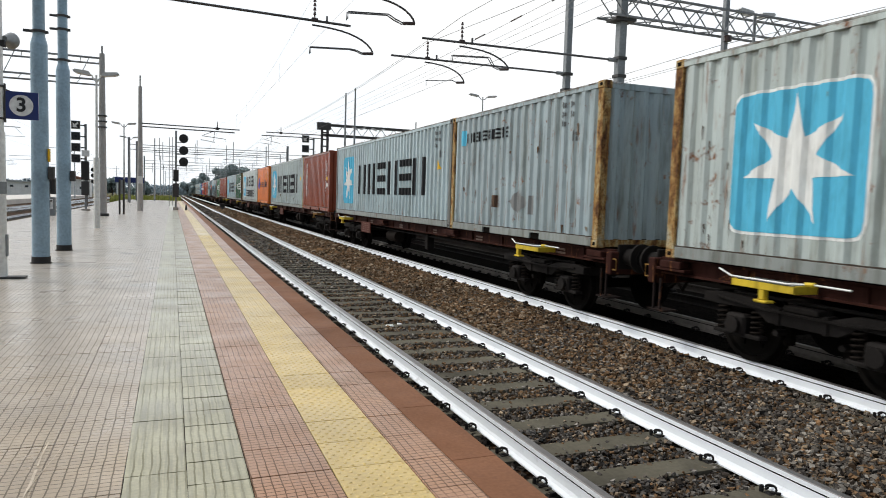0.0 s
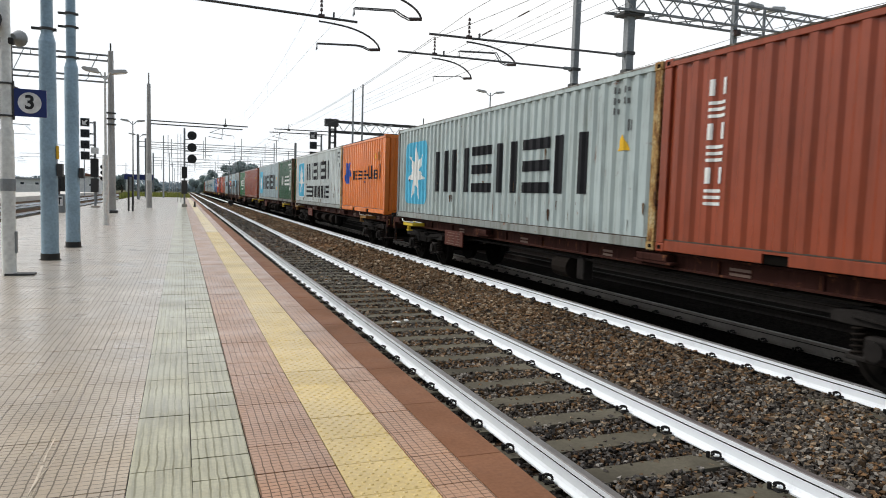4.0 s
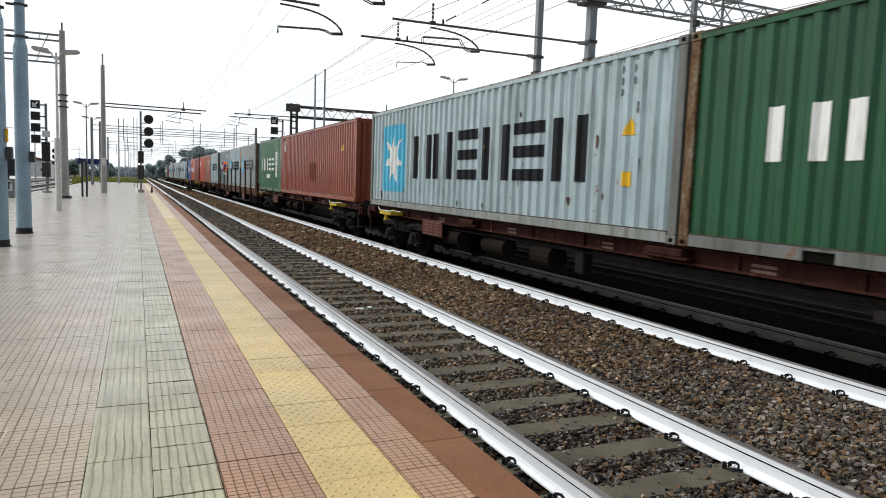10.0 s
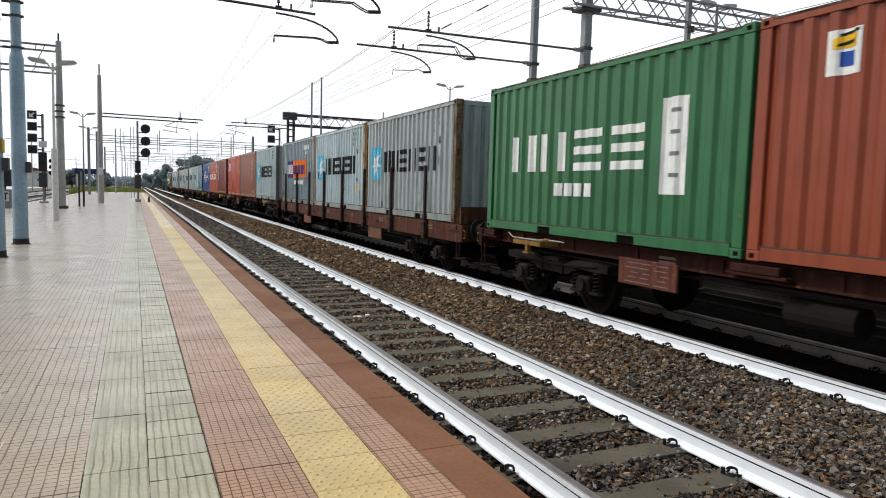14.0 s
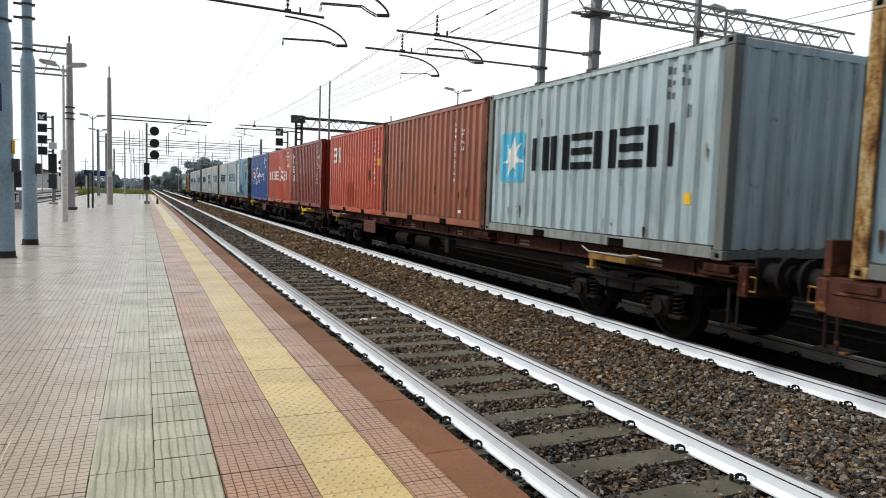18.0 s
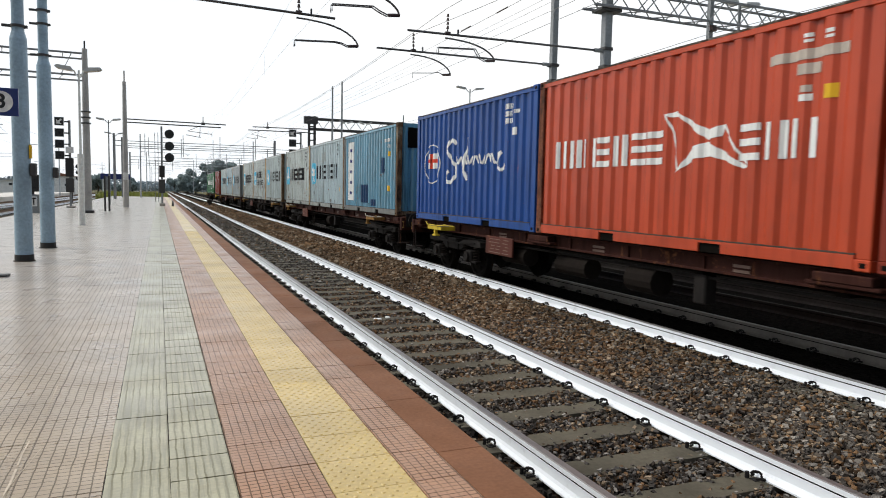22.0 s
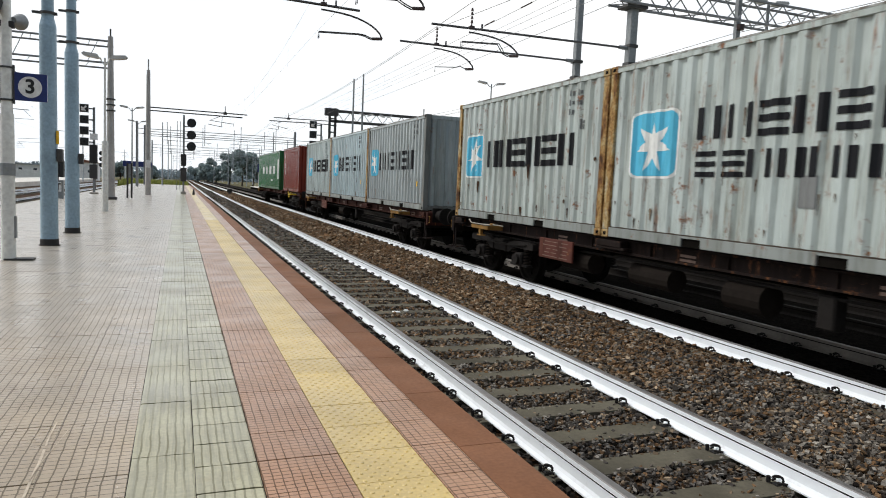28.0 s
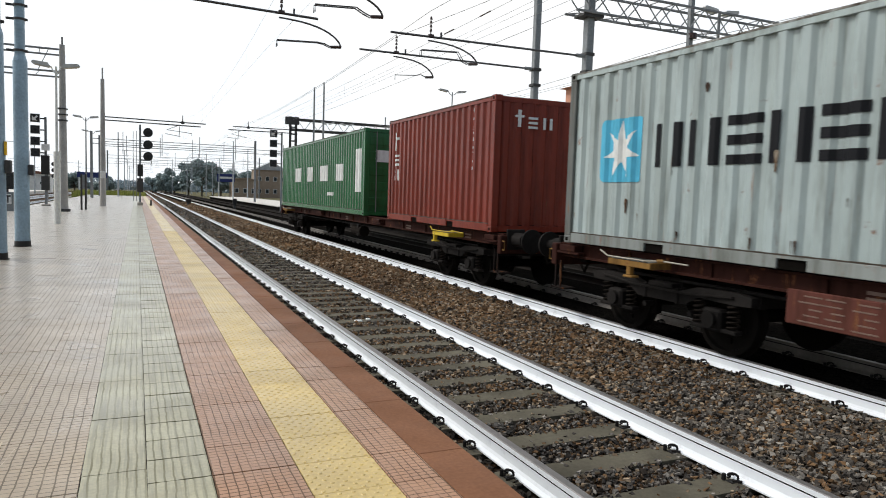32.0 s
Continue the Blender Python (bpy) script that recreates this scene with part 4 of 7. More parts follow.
def code_marks(L, mat):
    """The owner's code, size code and plates, too small to read, near the end."""
    out = []
    for k, (ds, z) in enumerate(((1.12, 2.28), (1.12, 2.12), (1.12, 1.97), (0.86, 2.27), (0.86, 2.11), (0.78, 1.78), (0.78, 1.71))):
        out += [rect(L - ds, L - ds + 0.035, z, z + 0.1), rect(L - ds + 0.06, L - ds + 0.10, z + 0.02 * (k % 2), z + 0.08)]
    return [("code_marking", out, M_CODE if mat == M_BLACK else mat)]


def glyph_column(s, z, pitch, n):
    """A column of small stencilled characters, too small to read: two thin strokes and a bar each, a little uneven."""
    out = []
    for i in range(n):
        a, h = z + pitch * i, pitch * (0.58 + 0.12 * ((i * 7) % 3) / 2)
        out.append(rect(s, s + 0.016, a, a + h))
        out.append(rect(s + 0.017, s + 0.05, a + h * (0.0, 0.38, 0.7)[i % 3], a + h * (0.25, 0.62, 1.0)[i % 3]))
        if i % 4 != 2:
            out.append(rect(s + 0.051, s + 0.066, a + 0.1 * h, a + h * (0.9, 0.55)[i % 2]))
    return out


def blue_panel(s0, s1, z0, z1, border=False):
    cx, cz = (s0 + s1) / 2, (z0 + z1) / 2
    edge = [("panel_border", [round_rect(s0 - 0.035, s1 + 0.035, z0 - 0.035, z1 + 0.035, 0.09 * (s1 - s0) + 0.04)], M_WHITE)] if border else []
    return edge + [("logo_panel", [round_rect(s0, s1, z0, z1, 0.09 * (s1 - s0) + 0.02)], M_SKY),
            ("star", star(cx, cz, 0.47 * (z1 - z0), 0.9 * (s1 - s0) / (z1 - z0)), M_WHITE)]


def marks_long(two=False, p0=0.83, p1=2.62, w0=3.15):
    if two:
        return blue_panel(1.14, 2.88, 0.40, 2.18, True) + [("lettering", bars(3.58, 9.45, 1.26, 2.08, "uululu"), M_BLACK), ("lettering", bars(3.6, 9.5, 0.40, 0.96, "lluuuul"), M_BLACK)] + code_marks(12.16, M_BLACK)
    return blue_panel(p0, p1, 0.42, 2.14) + [("lettering", bars(w0, 10.5, 0.77, 1.78, "uululu"), M_BLACK)] + code_marks(12.16, M_BLACK) + [
        ("warning_triangle", [[(11.15, 1.42), (11.45, 1.42), (11.3, 1.66)]], M_YEL)]


def marks_short(s=0.55, two=False, plate=True, border=False):
    if two:
        m = blue_panel(s + 0.07, s + 1.0, 0.94, 1.82, True) + [("lettering", bars(s + 1.38, s + 4.33, 1.40, 1.80, "uululu"), M_BLACK), ("lettering", bars(s + 1.4, s + 4.38, 0.93, 1.25, "lluuuul"), M_BLACK)]
    else:
        m = blue_panel(s, s + 0.87, 0.93, 1.81, border) + [("lettering", bars(s + 1.07, s + 4.62, 1.12, 1.67, "uululu"), M_BLACK)]
    m += code_marks(6.03, M_BLACK)
    if plate:
        m.append(("data_plate", [rect(5.28, 5.44, 0.64, 0.78)], M_YEL))
    return m


def ellipse(cx, cz, a, b_, n=18):
    return [(cx + a * math.cos(2 * math.pi * i / n), cz + b_ * math.sin(2 * math.pi * i / n)) for i in range(n)]


GREY_LONG = "weathered pale grey container with blue star panel and black bars"
GREY_SHORT = "rust-streaked short grey container with blue star panel and black bars"
# first wagon in view
container(-4.77, 7.39, CREAM, "weathered pale grey container with a large sky-blue star panel", blue_panel(1.08, 2.79, 0.42, 1.98, True) + [("lettering", bars(3.3, 10.4, 0.78, 1.80, "uululu"), M_BLACK)], POST_RUST)
# second
container(8.96, 15.05, GREYS, "stained blue-grey container with one black lettering line and rust marks",
          [("logo_panel", [rect(0.50, 0.78, 1.90, 2.24)], M_SKY), ("lettering", bars(0.86, 2.9, 1.95, 2.16, "uululuolul"), M_BLACK), ("rust_patch", [rect(2.15, 2.45, 0.55, 0.80)], RUST_RUN), ("scuff", [[(2.95, 0.68), (3.35, 0.45), (3.75, 0.66), (3.35, 0.9)], rect(3.8, 3.95, 0.45, 0.8)], M_GPATCH)] + code_marks(6.0, M_BLACK), POST_RUST, post_near=POST_RUST)
container(15.06, 27.27, GREYB, GREY_LONG, marks_long(False, 1.2, 2.78, 3.4), POST_GREY)
# third
container(28.60, 34.76, BROWN, "red-brown container with white bars of lettering running down it",
          [("lettering", [o for i in range(6) for o in bars(0.86, 1.2, 2.0 - 0.27 * i, 2.2 - 0.27 * i, "l" if i % 2 else "u")], M_WHITE), ("code_marking", glyph_column(5.33, 0.86, 0.125, 11) + glyph_column(5.6, 1.72, 0.1, 4) + [rect(5.55, 5.68, 1.06, 1.2)], M_WHITE), ("data_plate", [rect(5.54, 5.68, 1.34, 1.48)], M_YEL)])
container(34.78, 46.95, GREY, "pale grey container with blue star panel and yellow warning triangle", marks_long(), POST_GREY, post_near=POST_RUST)
# fourth
container(48.30, 54.71, ORANGE, "bright orange container with a violet-blue emblem and black lettering bars",
          [("emblem", [[(0.55, 1.30), (0.72, 1.03), (1.02, 1.03), (0.98, 1.42), (1.15, 1.82), (0.78, 1.84), (0.72, 1.42)], [(1.05, 1.03), (1.34, 1.03), (1.34, 1.30), (1.58, 1.30), (1.52, 1.54), (1.36, 1.54), (1.54, 1.83), (1.24, 1.83), (1.08, 1.45)]], M_VIOLET),
           ("lettering", bars(2.03, 3.05, 1.17, 1.50, "ull") + bars(3.1, 4.0, 1.17, 1.48, "ll") + [rect(3.6, 3.85, 1.05, 1.1), rect(4.03, 4.18, 1.28, 1.35), rect(4.3, 4.4, 1.17, 1.63), rect(4.4, 4.58, 1.17, 1.25), rect(4.64, 4.73, 1.17, 1.63)] + bars(4.78, 5.74, 1.17, 1.48, "ulu") + [rect(5.74, 5.85, 1.16, 1.66)], M_BLACK),
           ("patch", [rect(5.48, 5.78, 1.78, 2.06)], M_ORFADE), ("warning_triangle", [[(5.02, 1.84), (5.27, 1.84), (5.16, 2.06)]], M_YEL)], POST_BROWN, post_near=ORANGE)
container(54.75, 66.66, CHALK, "chalky white container with two rows of black lettering bars", marks_long(True), POST_RUST)
# fifth
UA = lambda s0, s1, z0, z1: [("lettering", bars(s0, s1, z0, z1, "uull"), M_WHITE)]
container(68.12, 74.06, GREEN, "dark green container with white lettering bars and a white side plate",
          UA(1.15, 4.72, 1.02, 1.60) + [("side_plate", [rect(4.88, 5.36, 0.70, 1.92)], M_WHITE), ("sign_text", [rect(4.98, 5.24, 0.9 + 0.27 * i, 0.98 + 0.27 * i) for i in range(4)], M_GPATCH), ("code_marking", [rect(4.4 + 0.13 * i, 4.5 + 0.13 * i, 2.2, 2.3) for i in range(8)] + [rect(4.85 + 0.13 * i, 4.94 + 0.13 * i, 2.04, 2.13) for i in range(4)], M_WHITE)], POST_BROWN)
container(74.08, 86.42, GREYB, "pale grey container with blue star panel and two yellow stickers", marks_long(False, 1.02, 2.68, 3.25) + [("data_plate", [rect(11.2, 11.35, 0.72, 0.92)], M_YEL)], POST_GREY)
# sixth
container(87.88, 99.96, BROWN, "long red-brown container with a darker repainted patch", [("patch", [rect(5.7, 6.85, 0.62, 1.28)], M_DPATCH), ("side_plate", [rect(0.80, 1.15, 1.87, 2.3)], M_WHITE), ("sign_text", [rect(0.93, 1.09, 1.95, 2.09)], M_VIOLET), ("sign_band", [[(0.86, 2.12), (0.86, 2.22), (1.1, 2.26), (1.1, 2.12)]], M_YEL), ("sign_band", [[(0.92, 2.23), (0.92, 2.26), (1.12, 2.29), (1.12, 2.26)]], M_BLACK), ("sign_stroke", [[(0.9, 2.14), (0.92, 2.17), (1.08, 2.2), (1.07, 2.16)]], M_BLACK),
          ("warning_triangle", [[(10.35, 1.62), (10.62, 1.62), (10.48, 1.86)]], M_YEL), ("code_marking", glyph_column(10.8, 0.9, 0.14, 10), M_WHITE), ("end:warning_triangle", [rect(1.9, 2.0, 1.65, 1.75)], M_YEL)])
container(100.0, 106.05, GREENB, "bright green container with white lettering bars and a white side plate",
          UA(0.85, 4.45, 1.03, 1.64) + [("side_plate", [rect(4.65, 5.1, 0.70, 1.92)], M_WHITE), ("sign_text", [rect(4.78, 4.96, 0.92 + 0.27 * i, 0.97 + 0.27 * i) for i in range(4)], M_GPATCH), ("sub_lettering", bars(2.2, 3.25, 0.64, 0.84, "oooo"), M_WHITE)])
# seventh: stake wagon
container(107.5, 113.68, GREYD, GREY_SHORT, marks_short(0.55, plate=False), POST_BROWN, post_near=POST_BROWN)
container(113.72, 119.86, GREYB, GREY_SHORT, marks_short(0.55), POST_GREY, post_near=POST_RUST)
container(119.9, 125.86, STEELB, "slate-blue container with a navy and orange lettered panel",
          [("logo_panel", [rect(0.99, 2.2, 1.04, 1.75)], M_NAVY), ("logo_panel", [rect(2.2, 4.6, 1.05, 1.75)], M_ORPAN), ("lettering", bars(1.12, 2.1, 1.2, 1.6, "uoo"), M_WHITE), ("lettering", bars(2.3, 4.5, 1.18, 1.55, "uoouooou"), M_NAVY), ("sub_lettering", bars(2.33, 4.06, 0.77, 0.93, "ooooooooo"), M_WHITE), ("code_marking", bars(4.15, 5.1, 2.12, 2.3, "oooooooo") + bars(4.45, 4.85, 1.95, 2.06, "ooo"), M_WHITE)], POST_RUST, post_near=POST_RUST)
# eighth
container(127.4, 133.42, GREYB, "pale blue-grey short container with star panel and yellow plate", marks_short(0.54), POST_GREY)
container(133.46, 139.58, RUSTRED, "rust-red container with streaked ribs", [("code_marking", glyph_column(4.6, 0.95, 0.13, 10) + glyph_column(4.95, 1.6, 0.13, 4), M_WHITE), ("data_plate", [rect(4.85, 5.0, 0.28, 0.34)], M_WHITE)], POST_RED)
container(139.62, 145.66, REDOR, "orange-red container with a small white emblem and faded patches",
          [("lettering", bars(0.52, 1.47, 1.63, 2.14, "luu"), M_WHITE), ("code_marking", glyph_column(5.13, 0.9, 0.13, 10) + glyph_column(5.42, 1.75, 0.11, 5), M_WHITE), ("patch", [rect(4.55, 4.75, 1.0, 1.31)], M_DPATCH), ("data_plate", [rect(5.4, 5.56, 1.42, 1.62)], M_YEL), ("patch", [rect(2.3, 2.95, 0.24, 0.92)], M_FADE)], REDOR, post_near=POST_RED)
# ninth
TEXV = [("lettering", [rect(0.5, 0.60, 1.78, 2.24), rect(0.42, 0.7, 2.06, 2.12)] + bars(0.4, 0.75, 1.4, 1.68, "l") + bars(0.4, 0.78, 1.02, 1.3, "u"), M_WHITE)]
TEXE = [("end:end_lettering", [rect(0.50, 0.57, 2.02, 2.34), rect(0.44, 0.63, 2.2, 2.24)] + bars(0.72, 0.97, 2.0, 2.22, "l") + bars(1.05, 1.3, 2.0, 2.22, "u"), M_WHITE)]
container(146.97, 152.76, MAROON, "maroon container with white lettering bars on side and end", TEXV + TEXE + [("code_marking", glyph_column(4.97, 0.9, 0.14, 11), M_WHITE), ("data_plate", [rect(5.25, 5.42, 1.5, 1.62)], M_YEL), ("side_plate", [rect(5.25, 5.42, 1.85, 1.98)], M_WHITE)])
container(152.8, 158.96, REDOR, "orange-red container with cream lettering bars and ribbon emblem",
          [("lettering", bars(0.57, 3.25, 1.10, 1.54, "uuulull"), M_WHITE), ("emblem", [[(3.2, 1.74), (3.41, 1.77), (3.48, 1.69), (3.3, 1.70)], [(3.41, 1.77), (3.73, 1.60), (3.73, 1.51), (3.48, 1.69)], [(3.73, 1.60), (3.99, 1.49), (3.97, 1.37), (3.73, 1.51)], [(3.99, 1.49), (4.24, 1.54), (4.19, 1.40), (3.97, 1.37)], [(3.45, 0.98), (3.72, 1.30), (3.76, 1.15)], [(3.72, 1.30), (3.98, 1.35), (4.04, 1.17), (3.76, 1.15)], [(3.98, 1.35), (4.26, 1.21), (4.30, 1.10), (4.04, 1.17)], [(4.26, 1.21), (4.6, 1.03), (4.53, 1.01), (4.30, 1.10)]] + stroke([(3.22, 1.73), (3.36, 1.50), (3.49, 1.03)], 0.03) + stroke([(4.22, 1.52), (4.42, 1.25), (4.6, 1.04)], 0.03), M_WHITE), ("lettering", bars(4.45, 5.5, 1.10, 1.51, "luu"), M_WHITE), ("code_marking", [rect(4.82, 5.76, 2.10, 2.205), rect(5.2, 5.45, 1.95, 2.06)], M_GPATCH2), ("data_plate", [rect(5.24, 5.37, 1.68, 1.75)], M_WHITE), ("data_plate", [rect(5.25, 5.36, 1.77, 1.84)], M_GPATCH2), ("data_plate", [rect(5.53, 5.66, 1.68, 1.82)], M_YEL), ("casting_label", [rect(5.26, 5.35, 2.27, 2.30), rect(5.26, 5.35, 2.32, 2.36)], M_WHITE), ("casting_label", [rect(5.51, 5.6, 2.27, 2.30), rect(5.51, 5.6, 2.32, 2.36)], M_WHITE)], POST_RED, post_near=REDOR)
SCRIPT = stroke([(2.42, 1.76), (2.31, 1.85), (2.10, 1.83), (1.93, 1.66), (2.13, 1.46), (2.42, 1.28), (2.43, 1.06), (2.22, 0.90), (1.96, 0.92), (1.91, 1.08), (2.06, 1.17)], 0.085)
SCRIPT += stroke([(3.04, 1.86), (3.06, 1.70), (2.90, 1.42), (2.88, 1.16), (3.0, 0.95), (3.08, 1.14)], 0.075)
SCRIPT += stroke([(2.45 + 0.026 * k, 1.37 + 0.085 * math.sin(k * 0.83) + 0.02 * math.sin(k * 0.31)) for k in range(76)], 0.05)
SCRIPT += stroke([(4.44, 1.40), (4.64, 1.48), (4.52, 1.34), (4.50, 1.2), (4.64, 1.13), (4.82, 1.23)], 0.065)
RING_IN, RING_OUT = ellipse(1.04, 1.35, 0.455, 0.45, 32), ellipse(1.04, 1.35, 0.483, 0.478, 32)
RING = [[RING_IN[k], RING_IN[(k + 1) % 32], RING_OUT[(k + 1) % 32], RING_OUT[k]] for k in range(32)]
container(159.0, 165.02, BLUE, "deep blue container with a white wavy brush mark and ringed flag",
          [("script_mark", SCRIPT, M_WHITE), ("ring", RING, M_WHITE), ("flag", [rect(0.76, 1.35, 1.24, 1.60)], M_WHITE), ("flag_cross", [rect(0.76, 1.35, 1.38, 1.47), rect(0.92, 1.04, 1.24, 1.60)], M_RED), ("code_marking", [o for z in (2.27, 2.13, 2.0) for o in bars(4.72, 5.04, z, z + 0.10, "oou")] + bars(5.06, 5.3, 2.17, 2.24, "uo") + [rect(5.09, 5.22, 1.77, 1.91)], M_WHITE)])
# tenth
container(166.56, 172.48, FADEB, "faded light blue container with dark patches and white upright board",
          [("board", [rect(0.60, 1.22, 0.35, 2.32)], M_WHITE), ("sign_text", [rect(0.83, 1.0, 0.55 + 0.36 * i, 0.65 + 0.36 * i) for i in range(5)], M_NAVY), ("patch", [rect(2.08, 2.95, 0.3, 0.88), rect(4.3, 4.72, 1.22, 1.66), rect(3.25, 3.75, 0.22, 0.42)], M_BPATCH), ("code_marking", bars(4.62, 5.25, 2.1, 2.2, "uouoou") + bars(4.95, 5.15, 1.93, 2.02, "uu"), M_WHITE), ("data_plate", [rect(5.05, 5.15, 1.68, 1.82), rect(5.02, 5.14, 0.68, 0.84)], M_YEL), ("end:patch", [rect(0.3, 1.3, 1.9, 2.45)], DARK)], POST_GREY, post_near=POST_BROWN)
container(172.5, 178.52, GREYB, "short grey container with a brownish smudge above its black bars", marks_short(0.36) + [("smudge", [[(2.35, 1.78), (2.35, 2.16), (2.62, 2.12), (2.7, 2.2), (3.05, 2.18), (3.1, 2.02), (3.02, 1.84), (2.7, 1.76)]], M_SMUDGE), ("repaint", [rect(4.93, 5.4, 2.04, 2.34), rect(5.32, 5.42, 1.78, 1.9)], M_PALEPATCH)], POST_GREY, post_near=POST_BROWN)
container(178.54, 184.62, CREAM, GREY_SHORT, marks_short(0.22), POST_GREY, post_near=POST_RUST)
# eleventh
container(185.95, 192.0, GREY, GREY_SHORT, marks_short(0.70), POST_RUST, post_near=POST_BROWN)
container(192.02, 198.08, CREAM, "stained pale container with two lettering rows and grey patches", marks_short(0.55, True) + [("patch", [rect(5.2, 5.6, 0.75, 0.95), rect(5.3, 5.45, 0.6, 1.05), rect(3.55, 3.8, 0.6, 0.95)], M_GPATCH)], POST_RUST, post_near=POST_RUST)
container(198.1, 204.17, CREAM, "badly rusted pale container with blue star panel and black bars", marks_short(0.55, plate=False, border=True), POST_RUST)
# twelfth
container(206.5, 212.5, GREYD, "dull grey short container with a faded blue star panel", marks_short(0.38), POST_GREY)
container(212.54, 218.84, GREYB, GREY_SHORT, marks_short(0.62), POST_GREY, post_near=POST_RUST)
container(218.86, 225.0, GREY, GREY_SHORT, marks_short(0.83, plate=False), POST_GREY, post_near=POST_RUST)
# last
container(227.4, 233.32, MAROON, "maroon container with white lettering bars on side and end", TEXV + TEXE + [("code_marking", glyph_column(4.95, 1.2, 0.14, 9), M_WHITE)])
container(235.4, 247.82, GREENB, "long green container with wide-spaced white bars and door end",
          [("lettering", [o for a in (2.75, 4.9, 7.0, 9.05) for o in bars(a, a + 1.15, 1.05, 1.6, "o")], M_WHITE), ("side_plate", [rect(11.45, 11.95, 0.70, 2.0)], M_WHITE), ("sub_lettering", bars(8.0, 9.0, 0.55, 0.66, "ooo"), M_WHITE), ("end:side_plate", [rect(0.35, 1.6, 1.6, 1.95)], M_WHITE)], end="door")

# ---------------------------------------------------------------- wagons
WHEEL_R = 0.46
WHEELS = []


def wheel_mesh():
    s = Shape()
    n = 28
    prof = [(0.655, 0.0), (0.655, 0.10), (0.67, 0.12), (0.70, 0.14), (0.72, 0.34), (0.69, 0.40), (0.68, 0.49), (0.71, 0.487), (0.72, 0.462), (0.82, 0.458), (0.825, 0.40), (0.78, 0.385), (0.76, 0.20), (0.80, 0.12), (0.83, 0.10), (0.83, 0.0)]
    vs = [(x, r * math.cos(2 * math.pi * j / n), r * math.sin(2 * math.pi * j / n)) for x, r in prof for j in range(n)]
    fs = [(i * n + j, i * n + (j + 1) % n, (i + 1) * n + (j + 1) % n, (i + 1) * n + j) for i in range(len(prof) - 1) for j in range(n)]
    for sgn in (-1, 1):
        s.add([(sgn * x, y, z) for x, y, z in vs], fs)
        for k in range(6):
            a = k * math.pi / 3
            s.box(sgn * 0.83 - 0.02, sgn * 0.83 + 0.02, math.cos(a) * 0.075 - 0.015, math.cos(a) * 0.075 + 0.015, math.sin(a) * 0.075 - 0.015, math.sin(a) * 0.075 + 0.015)
            s.box(sgn * 0.765 - 0.03, sgn * 0.765 + 0.012, math.cos(a) * 0.28 - 0.03, math.cos(a) * 0.28 + 0.03, math.sin(a) * 0.28 - 0.03, math.sin(a) * 0.28 + 0.03)
    s.tube([(-0.7, 0, 0), (0.7, 0, 0)], 0.085, 12)
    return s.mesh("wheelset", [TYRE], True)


WHEEL_MESH = wheel_mesh()


def side_frame_mesh():
    """One cast side frame with its spring plank seat; drawn about the bogie's centre line."""
    s = Shape()
    prof = [(-1.45, 0.22), (-1.45, 0.33), (-1.2, 0.36), (-0.6, 0.34), (-0.38, 0.27), (0.38, 0.27), (0.6, 0.34), (1.2, 0.36), (1.45, 0.33), (1.45, 0.22), (1.2, 0.21), (0.64, 0.22), (0.44, 0.10), (-0.44, 0.10), (-0.64, 0.22), (-1.2, 0.21)]
    s.prism(prof, -0.06, 0.06, "x")
    s.box(-0.09, 0.09, -0.22, 0.22, 0.27, 0.335, 0.01)
    for y in (-0.30, 0.30):
        s.box(-0.085, 0.085, y - 0.03, y + 0.03, 0.09, 0.29, 0.008)
    s.tube([(-0.075, -1.2, 0.30), (-0.1, -0.5, 0.25), (-0.1, 0.5, 0.25), (-0.075, 1.2, 0.30)], 0.016, 5)
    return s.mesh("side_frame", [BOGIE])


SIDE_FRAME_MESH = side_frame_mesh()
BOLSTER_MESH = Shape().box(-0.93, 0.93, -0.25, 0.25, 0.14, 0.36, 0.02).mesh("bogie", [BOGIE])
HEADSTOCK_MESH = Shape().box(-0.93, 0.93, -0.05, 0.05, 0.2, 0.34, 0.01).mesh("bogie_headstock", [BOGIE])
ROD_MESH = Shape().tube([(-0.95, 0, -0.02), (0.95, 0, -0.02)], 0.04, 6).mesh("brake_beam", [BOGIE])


def axlebox_mesh():
    s = Shape()
    s.box(-0.08, 0.10, -0.15, 0.15, -0.13, 0.13, 0.03)
    s.tube([(0.09, 0, 0), (0.15, 0, 0)], 0.10, 12)
    s.box(-0.07, 0.07, -0.36, 0.36, -0.14, -0.09, 0.01)
    return s.mesh("axle_box", [BOGIE])


def spring_mesh():
    s = Shape()
    pts = [(0.065 * math.cos(a), 0.065 * math.sin(a), -0.09 + 0.30 * a / (10 * math.pi)) for a in np.linspace(0, 10 * math.pi, 50)]
    s.tube(pts, 0.016, 5)
    return s.mesh("coil_spring", [TANK])


AXLEBOX_MESH, SPRING_MESH = axlebox_mesh(), spring_mesh()
AXLE_Z = RAIL_TOP + WHEEL_R


def shoe_mesh():
    s = Shape()
    s.prism([(-0.04, -0.16), (0.05, -0.16), (0.02, 0.0), (0.05, 0.16), (-0.04, 0.16)], -0.05, 0.05, "x")
    return s.mesh("brake_shoe", [DARK])


SHOE_MESH = shoe_mesh()


